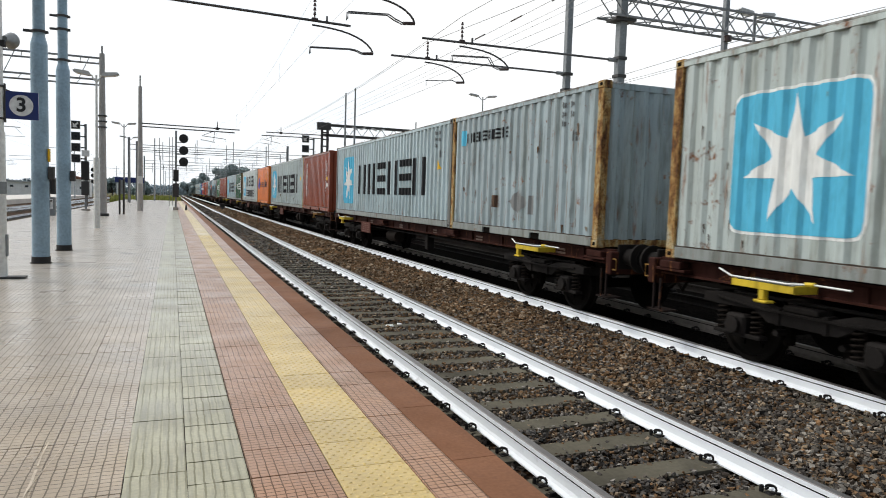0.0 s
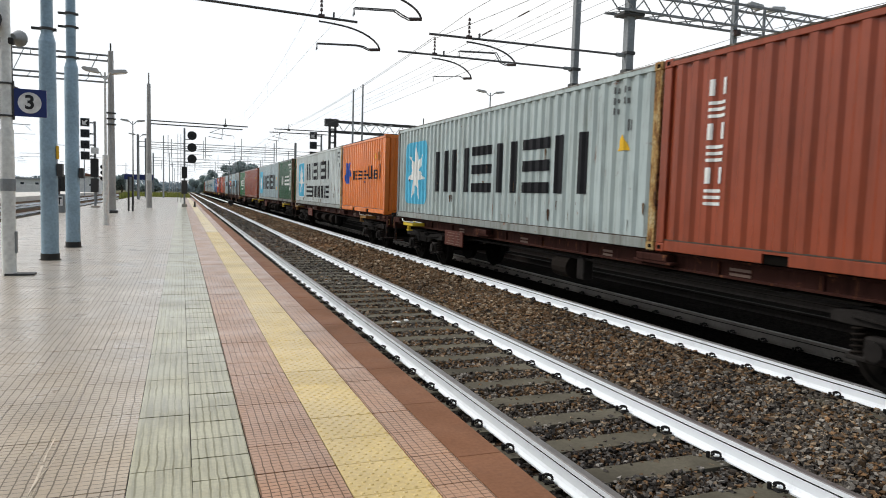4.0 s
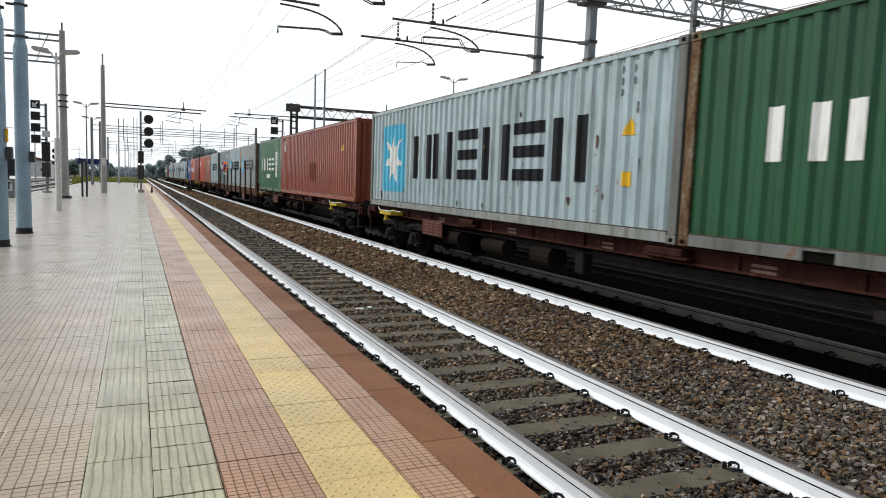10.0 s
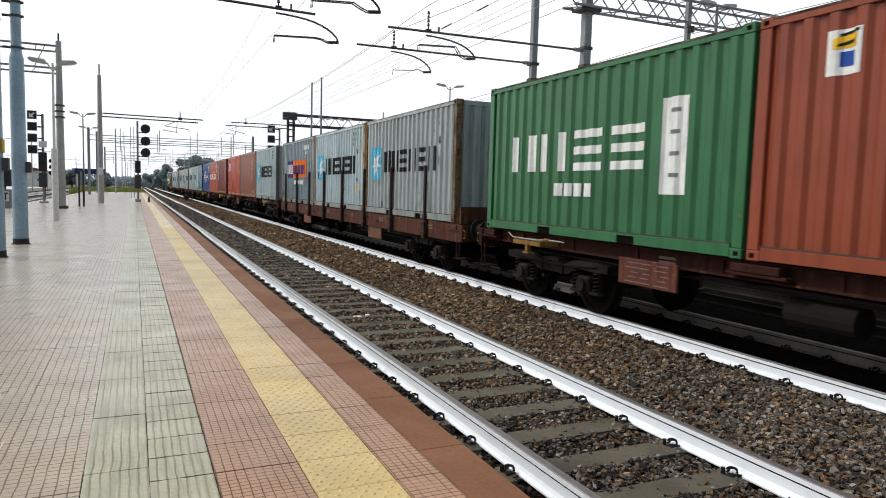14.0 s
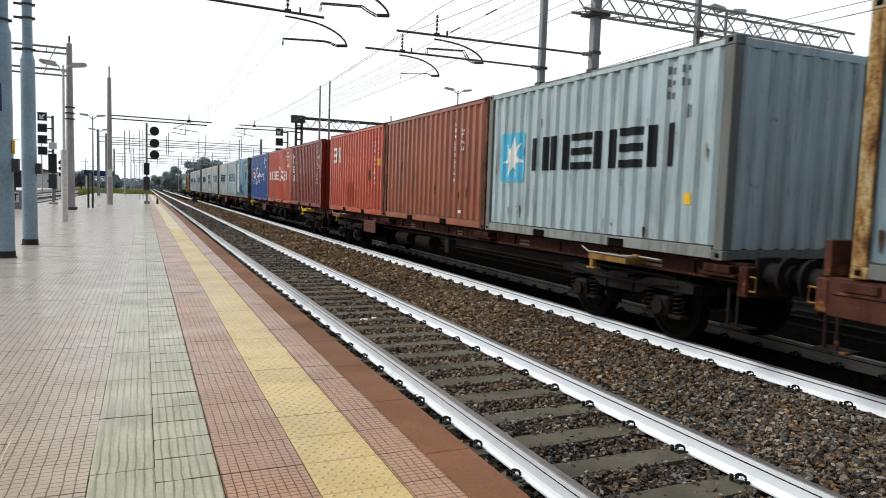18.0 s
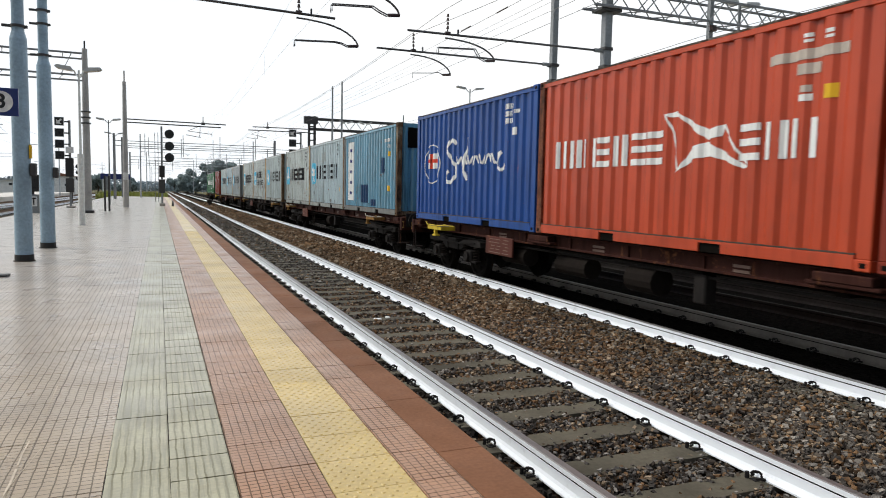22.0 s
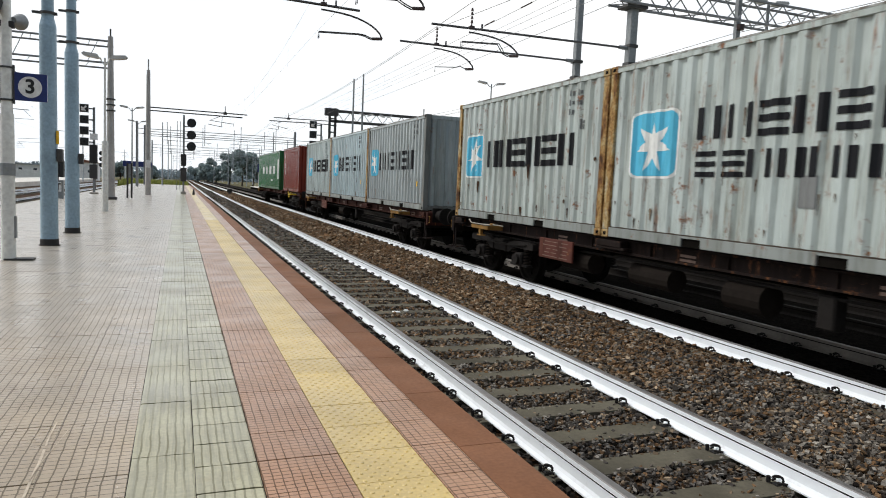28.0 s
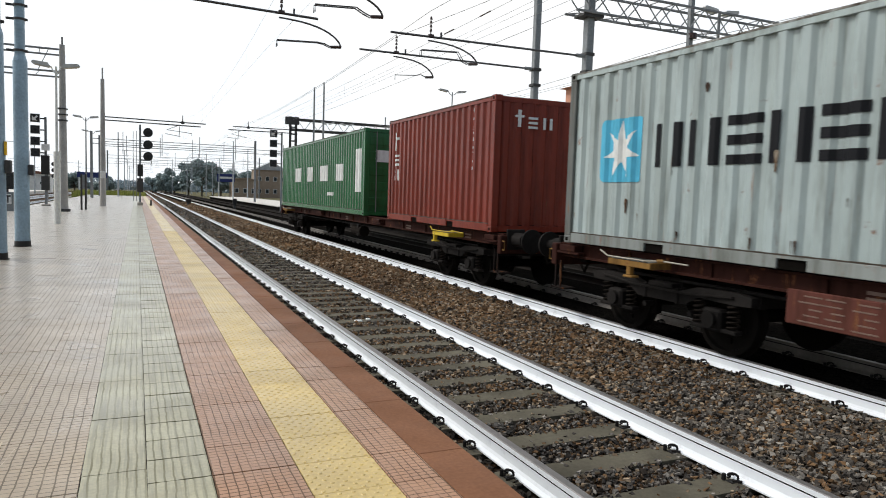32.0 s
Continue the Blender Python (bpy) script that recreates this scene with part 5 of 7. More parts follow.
def bogie(w, y):
    """A two-axle bogie under wagon w."""
    bo = part("bogie", BOLSTER_MESH, BOGIE, w, "grimy two-axle bogie darkened for the shade under the wagon")
    bo.matrix_basis = pose(0, y, AXLE_Z)
    for sx in (-1, 1):
        part("side_frame", SIDE_FRAME_MESH, BOGIE, bo).matrix_basis = pose(sx * 0.99, 0, 0, 0, 0, 0 if sx < 0 else 180)
        part("bogie_headstock", HEADSTOCK_MESH, BOGIE, bo).matrix_basis = pose(0, sx * 1.42, 0)
        part("brake_beam", ROD_MESH, BOGIE, bo).matrix_basis = pose(0, sx * 0.42, 0)
    for ay in (-0.9, 0.9):
        ws = part("wheelset", WHEEL_MESH, TYRE, w, "pair of worn steel wheels on an axle")
        ws.matrix_basis = pose(0, y + ay, AXLE_Z)
        WHEELS.append((ws, y + ay))
        for sx in (-1, 1):
            a = part("axle_box", AXLEBOX_MESH, BOGIE, bo)
            a.matrix_basis = pose(sx * 0.99, ay, 0, 0, 0, 0 if sx > 0 else 180)
            for k in (-0.26, 0.26):
                c = part("spring", SPRING_MESH, TANK, bo)
                c.matrix_basis = pose(sx * 0.99, ay + k, 0.0)
            sh = part("brake_shoe", SHOE_MESH, DARK, bo)
            sh.matrix_basis = pose(sx * 0.76, ay - math.copysign(0.52, ay), 0.0)


def buffer_mesh():
    s = Shape()
    s.tube([(0, 0.0, 0), (0, 0.36, 0)], 0.13, 12)
    s.tube([(0, 0.36, 0), (0, 0.55, 0)], 0.085, 12)
    s.tube([(0, 0.55, 0), (0, 0.59, 0)], 0.22, 16)
    s.box(-0.19, 0.19, -0.03, 0.02, -0.19, 0.19, 0.01)
    return s.mesh("buffer", [BOGIE], True)


BUFFER_MESH = buffer_mesh()


RAILPALE = worn("dirty_cream_tube_paint", (0.36, 0.33, 0.27), 0.6)
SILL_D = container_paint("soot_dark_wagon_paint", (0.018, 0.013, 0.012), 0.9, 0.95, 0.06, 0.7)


def wagon(u0, u1, paint=SILL, stakes=False, yellow=(True, True), tanks=(), board=None, wheel_at=None, label=""):
    """A flat wagon; its load lies from u0 to u1."""
    w = thing("flat_wagon", label or "red-brown container flat wagon with black bogies", "freight wagon", TRACKS["train"], u0, 0, "freight wagons")
    L = u1 - u0
    a, b_ = -0.22, L + 0.22
    top = DECK - 0.012
    low = 0.40 if stakes else 0.56
    xs = 1.19 if stakes else 1.08
    for sx in (-1, 1):
        s = Shape()
        if stakes:
            x0, x1 = sorted((sx * xs, sx * (xs - 0.14)))
            s.box(x0, x1, a, b_, low, top, 0.01)
        else:
            x0, x1 = sorted((sx * xs, sx * (xs - 0.17)))
            s.box(x0, x1, a, b_, top - 0.03, top, 0.004)
            s.box(x0, x1, a, b_, low, low + 0.03, 0.004)
            xm = sx * (xs - 0.045)
            s.box(min(xm, xm - sx * 0.02), max(xm, xm - sx * 0.02), a, b_, low + 0.03, top - 0.03)
            for k in range(int(L / 1.5)):
                yk = 0.6 + k * 1.5
                s.box(x0 + 0.01, x1 - 0.01, yk - 0.008, yk + 0.008, low + 0.03, top - 0.03)
        part("side_sill", s, paint, w)
    s = Shape()
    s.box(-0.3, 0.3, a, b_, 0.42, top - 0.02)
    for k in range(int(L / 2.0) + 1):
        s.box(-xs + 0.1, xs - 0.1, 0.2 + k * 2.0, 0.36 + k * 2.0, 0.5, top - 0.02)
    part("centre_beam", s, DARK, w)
    for y in (a - 0.06, b_ + 0.06):
        part("headstock", Shape().box(-1.2, 1.2, y - 0.07, y + 0.07, 0.42, top - 0.02, 0.015), paint, w)
        d = -1 if y < 0 else 1
        for sx in (-0.875, 0.875):
            bu = part("buffer", BUFFER_MESH, BOGIE, w, "round steel buffer")
            bu.matrix_basis = pose(sx, y + d * 0.06, 0.69, 0, 0, 0 if d > 0 else 180)
        hook = Shape().tube([(0, y, 0.66), (0, y + d * 0.35, 0.66), (0, y + d * 0.42, 0.55)], 0.04, 6)
        part("coupling", hook, DARK, w)
        hose = Shape().tube([(-0.35, y + d * 0.05, 0.6), (-0.35, y + d * 0.2, 0.45), (-0.33, y + d * 0.35, 0.25), (-0.3, y + d * 0.5, 0.35)], 0.025, 6)
        part("brake_hose", hose, DARK, w)
        # handrail and step at the corner
        st = Shape()
        xx = -1.15
        st.tube([(xx, y, 0.66), (xx - 0.02, y + d * 0.16, 0.66), (xx - 0.02, y + d * 0.16, 0.5), (xx, y, 0.5)], 0.014, 5)
        part("grab_handle", st, YELLOW_D, w, "yellow grab handle")
        sp = Shape()
        yk = y - d * 0.12
        sp.box(-1.2, -0.95, yk - 0.17, yk + 0.17, 0.05, 0.075, 0.004)
        sp.box(-1.19, -1.165, yk - 0.08, yk - 0.05, 0.07, 0.5)
        sp.box(-1.19, -1.165, yk + 0.05, yk + 0.08, 0.07, 0.5)
        part("corner_step", sp, SILL_D, w, "brown corner foot step")
    for y in (2.05, L - 2.05):
        bogie(w, y)
    # twist-lock brackets under the container corners
    for u in (0.1, L / 3, L / 3 + 0.25, 2 * L / 3, 2 * L / 3 - 0.25, L - 0.1):
        s = Shape()
        s.box(-1.215, -1.06, u - 0.2, u + 0.2, 0.66, top - 0.03, 0.01)
        s.box(-1.205, -1.07, u - 0.28, u + 0.28, 0.62, 0.66, 0.008)
        part("lock_bracket", s, paint, w)
        part("lock_bracket", Shape().box(1.06, 1.215, u - 0.2, u + 0.2, 0.66, top - 0.03, 0.01), paint, w)
    # marking bars on the sill
    s = Shape()
    for u, wd in ((1.2, 0.3), (4.6, 0.34), (7.4, 0.25), (10.2, 0.3), (13.4, 0.3), (16.4, 0.25)):
        if u + wd < L:
            for k in range(2):
                s.box(-xs - 0.004 + (0.0 if stakes else 0.042), -xs + 0.01 + (0.0 if stakes else 0.042), u, u + wd, 0.60 + 0.06 * k, 0.635 + 0.06 * k)
    tagged(part("stencil_marking", s, M_DIM, w, "faint white stencilled markings"), kind="stuff")
    if stakes:
        for u in (1.55, 3.85, 6.15, 8.5, 10.82, 13.05, 15.22, 17.5):
            for sx in (-1, 1):
                s = Shape()
                x0 = sx * 1.25
                s.box(x0 - 0.045, x0 + 0.045, u - 0.065, u + 0.065, 0.36, 0.92, 0.012)
                s.box(x0 - 0.03, x0 + 0.03, u - 0.045, u + 0.045, 0.92, 2.04, 0.012)
                s.box(x0 - 0.06, x0 + 0.05, u - 0.10, u + 0.10, 0.46, 0.52, 0.012)
                s.box(x0 - 0.06, x0 + 0.05, u - 0.10, u + 0.10, 0.70, 0.76, 0.012)
                part("stake", s, STAKE, w, "upright black-brown steel stake")
        for y in (a - 0.02, b_ + 0.02):
            part("end_flap", Shape().box(-1.2, 1.2, y - 0.04, y + 0.04, top, 1.15, 0.01), paint, w)
        for u in (1.7, 5.0, 8.2, 12.4, 15.6):
            part("tie_ring", Shape().tube([(-1.2, u - 0.06, 0.62), (-1.235, u - 0.06, 0.56), (-1.235, u + 0.06, 0.56), (-1.2, u + 0.06, 0.62)], 0.014, 5), SILL_S, w)
    else:
        for y, on, sd in ((1.85, yellow[0], 1), (L - 1.85, yellow[1], -1)):
            m = YELLOW if on else YELLOW_D
            s = Shape()
            s.box(-1.45, -1.43, y - 0.42, y + 0.42, 0.615, 0.695, 0.006)
            s.box(-1.429, -1.10, y - 0.42, y - 0.395, 0.61, 0.70, 0.006)
            s.box(-1.429, -1.10, y + 0.395, y + 0.42, 0.61, 0.70, 0.006)
            k = y + 0.36 if sd > 0 else y
            s.box(-1.445, -1.37, k - 0.04, k + 0.04, 0.50, 0.625, 0.01)
            s.box(-1.46, -1.33, k - 0.09, k + 0.09, 0.47, 0.502, 0.01)
            step = part("step_platform", s, m, w, "yellow-painted brake step")
            for k in range(8):
                part("tread_bar", Shape().box(-1.428, -1.11, y - 0.38 + 0.1 * k, y - 0.335 + 0.1 * k, 0.69, 0.704), POST_GREY, step, "worn grey tread bar")
            part("hand_rail", Shape().tube([(-1.40, y + 0.66, 0.78), (-1.455, y + 0.42, 0.72), (-1.465, y - 0.36, 0.72), (-1.45, y - 0.62, 0.745), (-1.40, y - 1.02, 0.735)], 0.011, 6), m if on and u0 > 140 else POLE_WHITE if on else RAILPALE, step)
            part("rail_socket", Shape().tube([(-1.452, y - 0.56, 0.74), (-1.446, y - 0.66, 0.745)], 0.026, 6), m, step)
    if board:
        for u in board:
            s = Shape()
            zb = 0.08 if stakes else 0.26
            s.box(-1.16, -1.12, u - 0.57, u + 0.57, zb, zb + 0.36, 0.01)
            bd = part("side_board", s, PANEL_B if stakes else BOARDRED, w, "brown side board with faint markings")
            t = Shape()
            for k in range(5):
                for a_ in (-0.42, -0.08, 0.16):
                    t.box(-1.166, -1.158, u + a_ + 0.03 * (k % 2), u + a_ + 0.26 - 0.06 * (k % 3), zb + 0.04 + 0.065 * k, zb + 0.054 + 0.065 * k)
            tagged(part("board_marking", t, M_DIM, bd), kind="stuff")
    for u, r, ln in tanks:
        part("air_tank", Shape().tube([(-0.85, u - ln / 2, 0.28), (-0.85, u - ln / 2 + 0.06, 0.28), (-0.85, u + ln / 2, 0.28)], r, 14), TANK, w, "dull steel air tank")
    part("brake_valve", Shape().box(-1.0, -0.8, L * 0.45, L * 0.45 + 0.22, 0.12, 0.5, 0.02), BOGIE, w)
    part("brake_pipe", Shape().tube([(-0.95, 1.0, 0.47), (-0.95, L - 1.0, 0.47)], 0.022, 6), BOGIE, w)
    if wheel_at:
        s = Shape()
        s.tube([(-1.2, wheel_at + 0.24 * math.cos(k * math.pi / 8), 0.25 + 0.24 * math.sin(k * math.pi / 8)) for k in range(17)], 0.016, 5)
        for k in range(3):
            an = k * 2 * math.pi / 3 + 0.4
            s.tube([(-1.2, wheel_at, 0.25), (-1.2, wheel_at + 0.24 * math.cos(an), 0.25 + 0.24 * math.sin(an))], 0.01, 5)
        s.tube([(-1.2, wheel_at, 0.25), (-0.9, wheel_at, 0.25)], 0.025, 6)
        part("hand_brake_wheel", s, TANK, w, "spoked hand brake wheel")
    MOVING.append((w, w.matrix_basis.copy()))
    return w


TK = ((13.2, 0.17, 0.9), (11.2, 0.17, 0.9), (9.4, 0.2, 0.6))
wagon(-11.0, 7.39, yellow=(True, True))
wagon(8.96, 27.10, yellow=(True, True), board=(13.9,), tanks=((11.5, 0.17, 0.9),))
wagon(28.60, 46.95, yellow=(False, True), board=(13.8,), tanks=((9.0, 0.2, 0.5),))
wagon(48.30, 66.66, paint=SILL, yellow=(False, False), board=(13.9,), tanks=TK)
wagon(68.12, 86.28, yellow=(True, True), board=(13.85,), tanks=TK)
wagon(87.80, 106.05, yellow=(True, False), board=(13.8,), tanks=((11.4, 0.17, 0.8), (9.9, 0.17, 0.9)))
wagon(107.5, 125.86, paint=SILL_S, stakes=True, board=(5.4, 13.7), label="rust-brown flat wagon with upright steel stakes along its sides")
wagon(127.4, 145.66, yellow=(False, False), board=(13.66,), tanks=((11.3, 0.17, 0.9), (9.8, 0.17, 0.9)))
wagon(146.97, 165.02, yellow=(True, True), board=(13.5,), tanks=TK)
wagon(166.56, 184.62, yellow=(False, False), board=(13.3,), wheel_at=11.2, tanks=((9.2, 0.2, 0.5),))
wagon(185.95, 204.06, paint=SILL_D, yellow=(False, False), board=(13.6,), tanks=TK)
wagon(206.5, 225.0, yellow=(False, False), board=(13.9,), tanks=((11.0, 0.17, 0.9),))
wagon(227.4, 247.82, yellow=(True, False), tanks=((9.5, 0.17, 0.9),))


# ---------------------------------------------------------------- overhead line
def cantilever(x_mast, y, z_mast, x_tip, z_tip, bend, steady, ins_x, mast, rods=1, r=0.033):
    """Level tube with a hanging steady arm and an insulator that bears the wire."""
    d = 1 if x_tip > x_mast else -1
    arm = part("cantilever", Shape().tube([(x_mast, y, z_mast), (x_tip, y, z_tip)], r, 8), ARM, mast, "dull steel cantilever tube")
    zt = lambda x: z_mast + (z_tip - z_mast) * (x - x_mast) / (x_tip - x_mast)
    part("mast_clamp", Shape().tube([(x_mast + d * 0.06, y, z_mast), (x_mast + d * 0.42, y, zt(x_mast + d * 0.42))], r * 1.9, 8), POLE_GREY, arm)
    bx, bz = bend
    sx = ins_x + (bx - ins_x) * 0.12
    curve = [(sx - 0.25 * (1 if bx > ins_x else -1), y, zt(sx) - 0.11), (sx, y, zt(sx) - 0.12)]
    for k in np.linspace(0.15, 1, 8):
        curve.append((sx + (bx - sx) * (1 - (1 - k) ** 1.5), y, zt(sx) - 0.13 + (bz - zt(sx) + 0.13) * k ** 1.9))
    part("drop_bracket", Shape().tube(curve, r * 0.72, 6), ARM, arm)
    dirx = 1 if bx > steady[0] else -1
    part("insulator", Shape().tube([(bx, y, bz), (bx - dirx * 0.14, y, bz - 0.015), (bx - dirx * 0.28, y, bz - 0.03)], r * 1.25, 8), INSUL, arm)
    for k in range(rods):
        dy = 0.12 * k
        part("steady_arm", Shape().tube([(bx - dirx * 0.26, y + dy, bz - 0.03), (bx - dirx * 0.45, y + dy, bz + 0.04), (bx - dirx * 0.62, y + dy, steady[1] + 0.06), (steady[0], y + dy, steady[1]), (steady[0], y + dy, steady[1] - 0.16)], r * 0.45, 6), ARM, arm)
    s = Shape()
    z0 = zt(ins_x) + r
    s.tube([(ins_x, y, z0), (ins_x, y, z0 + 0.12)], 0.02, 6)
    for k in range(4):
        s.tube([(ins_x, y, z0 + 0.12 + 0.11 * k), (ins_x, y, z0 + 0.2 + 0.11 * k)], 0.045, 8, r1=0.025)
    s.box(ins_x - 0.08, ins_x + 0.08, y - 0.05, y + 0.05, zt(ins_x) - 0.02, zt(ins_x) + 0.07, 0.01)
    part("wire_insulator", s, INSUL, arm)
    part("stop", Shape().box(ins_x + 0.3 * d, ins_x + 0.34 * d, y - 0.03, y + 0.03, zt(ins_x + 0.3 * d), zt(ins_x + 0.3 * d) + 0.16) if d > 0 else Shape().box(ins_x + 0.3, ins_x + 0.34, y - 0.03, y + 0.03, zt(ins_x), zt(ins_x) + 0.16), ARM, arm)


def stepped_pole(x, y, label):
    p = thing("catenary_pole", label, "catenary pole", 0, 0, 0, "catenary poles")
    s = Shape().tube([(x, y, 0.0), (x, y, 4.15)], 0.155, 20, r1=0.145)
    s.tube([(x, y, 4.15), (x, y, 4.30)], 0.145, 20, r1=0.105)
    s.tube([(x, y, 4.30), (x, y, 9.2)], 0.105, 20, r1=0.095)
    part("shaft", s, POLE_BLUE, p, smooth=True)
    part("base_collar", Shape().tube([(x, y, 0), (x, y, 0.13)], 0.165, 20), BASEBLK, p, "black band at the foot")
    part("kerb_ring", Shape().tube([(x, y, 0.0), (x, y, 0.012)], 0.19, 20), JOINT, p)
    for z in (4.36, 5.05, 5.35, 6.0, 6.35):
        s = Shape().tube([(x, y, z), (x, y, z + 0.05)], 0.125, 14)
        s.box(x - 0.26, x - 0.1, y - 0.02, y + 0.02, z, z + 0.05, 0.005)
        s.box(x + 0.1, x + 0.16, y - 0.03, y + 0.03, z, z + 0.05, 0.005)
        part("band", s, DARKSTEEL, p)
    return p


PX = -2.37
pa = stepped_pole(PX, 15.05, "grey-blue painted stepped steel catenary pole on the platform")
pb = stepped_pole(PX, 18.1, "grey-blue painted stepped steel catenary pole on the platform")
cantilever(PX + 0.1, 15.05, 6.15, 4.9, 6.02, (5.10, 5.45), (3.55, 5.52), 3.9, pa, 2)
cantilever(PX + 0.1, 18.1, 6.12, 4.35, 5.97, (4.98, 5.32), (3.30, 5.32), 3.40, pb, 2)
part("yellow_plate", Shape().box(PX + 0.14, PX + 0.17, 14.95, 15.1, 1.95, 2.2, 0.005), M_YEL, pa, "yellow warning plate")
for p, y in ((pa, 15.05), (pb, 18.1)):
    part("junction_box", Shape().box(PX + 0.14, PX + 0.24, y - 0.1, y + 0.1, 1.62, 1.86, 0.01), DARKSTEEL, p)

MX = 13.0
mc = thing("catenary_mast", "tall galvanised steel mast bearing a lattice gantry and a cantilever", "catenary mast", group="catenary poles")
part("shaft", Shape().box(MX - 0.13, MX + 0.13, 18.24 - 0.13, 18.24 + 0.13, -0.3, 8.1, 0.02), POLE_GREY, mc)
md = thing("catenary_mast", "tall galvanised steel mast with one cantilever arm", "catenary mast", group="catenary poles")
part("shaft", Shape().box(MX - 0.11, MX + 0.11, 21.35 - 0.11, 21.35 + 0.11, -0.3, 9.4, 0.02), POLE_GREY, md)
cantilever(MX, 18.24, 5.99, 6.42, 5.93, (9.12, 5.34), (7.35, 5.56), 7.62, mc, 2)
cantilever(MX, 21.35, 6.07, 6.48, 6.03, (9.05, 5.40), (7.70, 5.34), 7.72, md, 1)
for m_, y in ((mc, 18.24), (md, 21.35)):
    for z in (5.5, 6.05):
        part("band", Shape().box(MX - 0.16, MX + 0.16, y - 0.16, y + 0.16, z - 0.05, z + 0.05, 0.01), DARKSTEEL, m_)


def slim_arms(parent, xm, y, top, low, x_post, zig, steady):
    """Two level tubes with thin zigzag steady arms below them, seen far off."""
    for x1, z1 in (top, low):
        part("arm", Shape().tube([(xm, y, z1 + 0.04), (x1, y, z1)], 0.045, 6), ARM, parent)
    part("wire_insulator", Shape().tube([(x_post, y, top[1]), (x_post, y, top[1] + 0.5)], 0.04, 6, r1=0.025), INSUL, parent)
    part("stop", Shape().box(x_post - 0.12, x_post + 0.12, y - 0.06, y + 0.06, top[1] - 0.1, top[1] + 0.08, 0.01), DARKSTEEL, parent)
    for pts in (zig, steady):
        part("steady_arm", Shape().tube([(x, y, z) for x, z in pts], 0.022, 5), ARM, parent)
    part("hanger", Shape().tube([(steady[0][0] + 0.9, y, steady[1][1]), (steady[0][0] + 0.95, y, low[1])], 0.02, 5), ARM, parent)


def lattice_beam(name, x0, x1, y, z0, z1, dep, label, mat, pitch, r=0.035, parent=None):
    """Four chords joined by diagonals."""
    g_ = parent or thing(name, label, "gantry", group="gantries")
    for yy in (y - dep / 2, y + dep / 2):
        for z in (z0, z1):
            part("chord", Shape().box(x0, x1, yy - r, yy + r, z - r, z + r, 0.006), mat, g_)
    s = Shape()
    n = int((x1 - x0) / pitch)
    p = (x1 - x0) / n
    for i in range(n):
        a, c = x0 + i * p, x0 + (i + 1) * p
        for yy in (y - dep / 2, y + dep / 2):
            za, zb = (z0, z1) if i % 2 else (z1, z0)
            s.tube([(a, yy, za), (c, yy, zb)], r * 0.62, 5)
        s.tube([(a, y - dep / 2, z0), (c, y + dep / 2, z0)] if i % 2 else [(a, y + dep / 2, z0), (c, y - dep / 2, z0)], r * 0.55, 5)
        s.tube([(a, y - dep / 2, z1), (a, y + dep / 2, z1)], r * 0.55, 5)
    tagged(part("lacing", s, mat, g_), kind="stuff")
    return g_


def flood_head(parent, x, y, z, d, tilt=12, L=0.55):
    """A flat lantern at the end of a bracket."""
    m = pose(x, y, z, 0, -tilt * d, 0)
    s = Shape()
    s.prism([(0, -0.02), (0.08, -0.06), (L, -0.04), (L + 0.06, 0.0), (L, 0.07), (0.1, 0.09)], -0.14, 0.14, "y")
    s.v = [tuple(m @ Vector((v[0] * d, v[1], v[2]))) for v in s.v]
    head = part("lantern", s, LAMPG, parent, "pale lamp housing")
    t = Shape()
    t.box(0.12, L - 0.05, -0.11, 0.11, -0.062, -0.045)
    t.v = [tuple(m @ Vector((v[0] * d, v[1], v[2]))) for v in t.v]
    part("glass", t, ENAMEL, head)


g1 = lattice_beam("gantry", 12.3, 24.5, 18.24, 7.28, 7.98, 0.62, "grey lattice gantry beam carrying floodlights", LATT, 0.62)
part("drop_post", Shape().box(17.05, 17.21, 18.16, 18.32, 3.4, 8.6, 0.01), POLE_GREY, g1, "hanging steel post")
part("post_insulator", Shape().tube([(17.13, 18.1, 7.02), (17.13, 18.1, 7.2)], 0.13, 8), INSUL, g1)
part("bracket", Shape().box(12.6, 13.35, 17.95, 18.5, 7.16, 7.25, 0.01), DARKSTEEL, g1)
part("lamp_stem", Shape().tube([(18.4, 18.24, 6.3), (18.4, 18.24, 8.1)], 0.05, 8), POLE_GREY, g1)
for d in (-1, 1):
    flood_head(g1, 18.4 + d * 0.12, 18.24, 8.05, d, 8, 0.62)

# far gantry of dark steel
g2 = thing("far_gantry", "dark steel gantry with heavy lattice columns beyond the train", "gantry", group="gantries")
for x in (12.35, 12.85):
    part("column_leg", Shape().box(x - 0.1, x + 0.1, 60.9, 61.1, -0.3, 8.0, 0.02), DARKSTEEL, g2)
s = Shape()
for k in range(13):
    s.box(12.25, 12.95, 60.88, 60.94, 0.4 + 0.6 * k, 0.52 + 0.6 * k)
tagged(part("column_lacing", s, DARKSTEEL, g2), kind="stuff")
part("column_head", Shape().box(11.9, 13.1, 60.8, 61.2, 7.3, 7.95, 0.03), DARKSTEEL, g2)
for z in (6.85, 7.75):
    part("chord", Shape().box(12.3, 26, 60.9, 61.1, z - 0.12, z + 0.12, 0.02), DARKSTEEL, g2)
s = Shape()
for k in range(22):
    a = 13.0 + k * 0.6
    s.tube([(a, 61, 6.9 if k % 2 else 7.7), (a + 0.6, 61, 7.7 if k % 2 else 6.9)], 0.03, 5)
tagged(part("lacing", s, LATT, g2), kind="stuff")
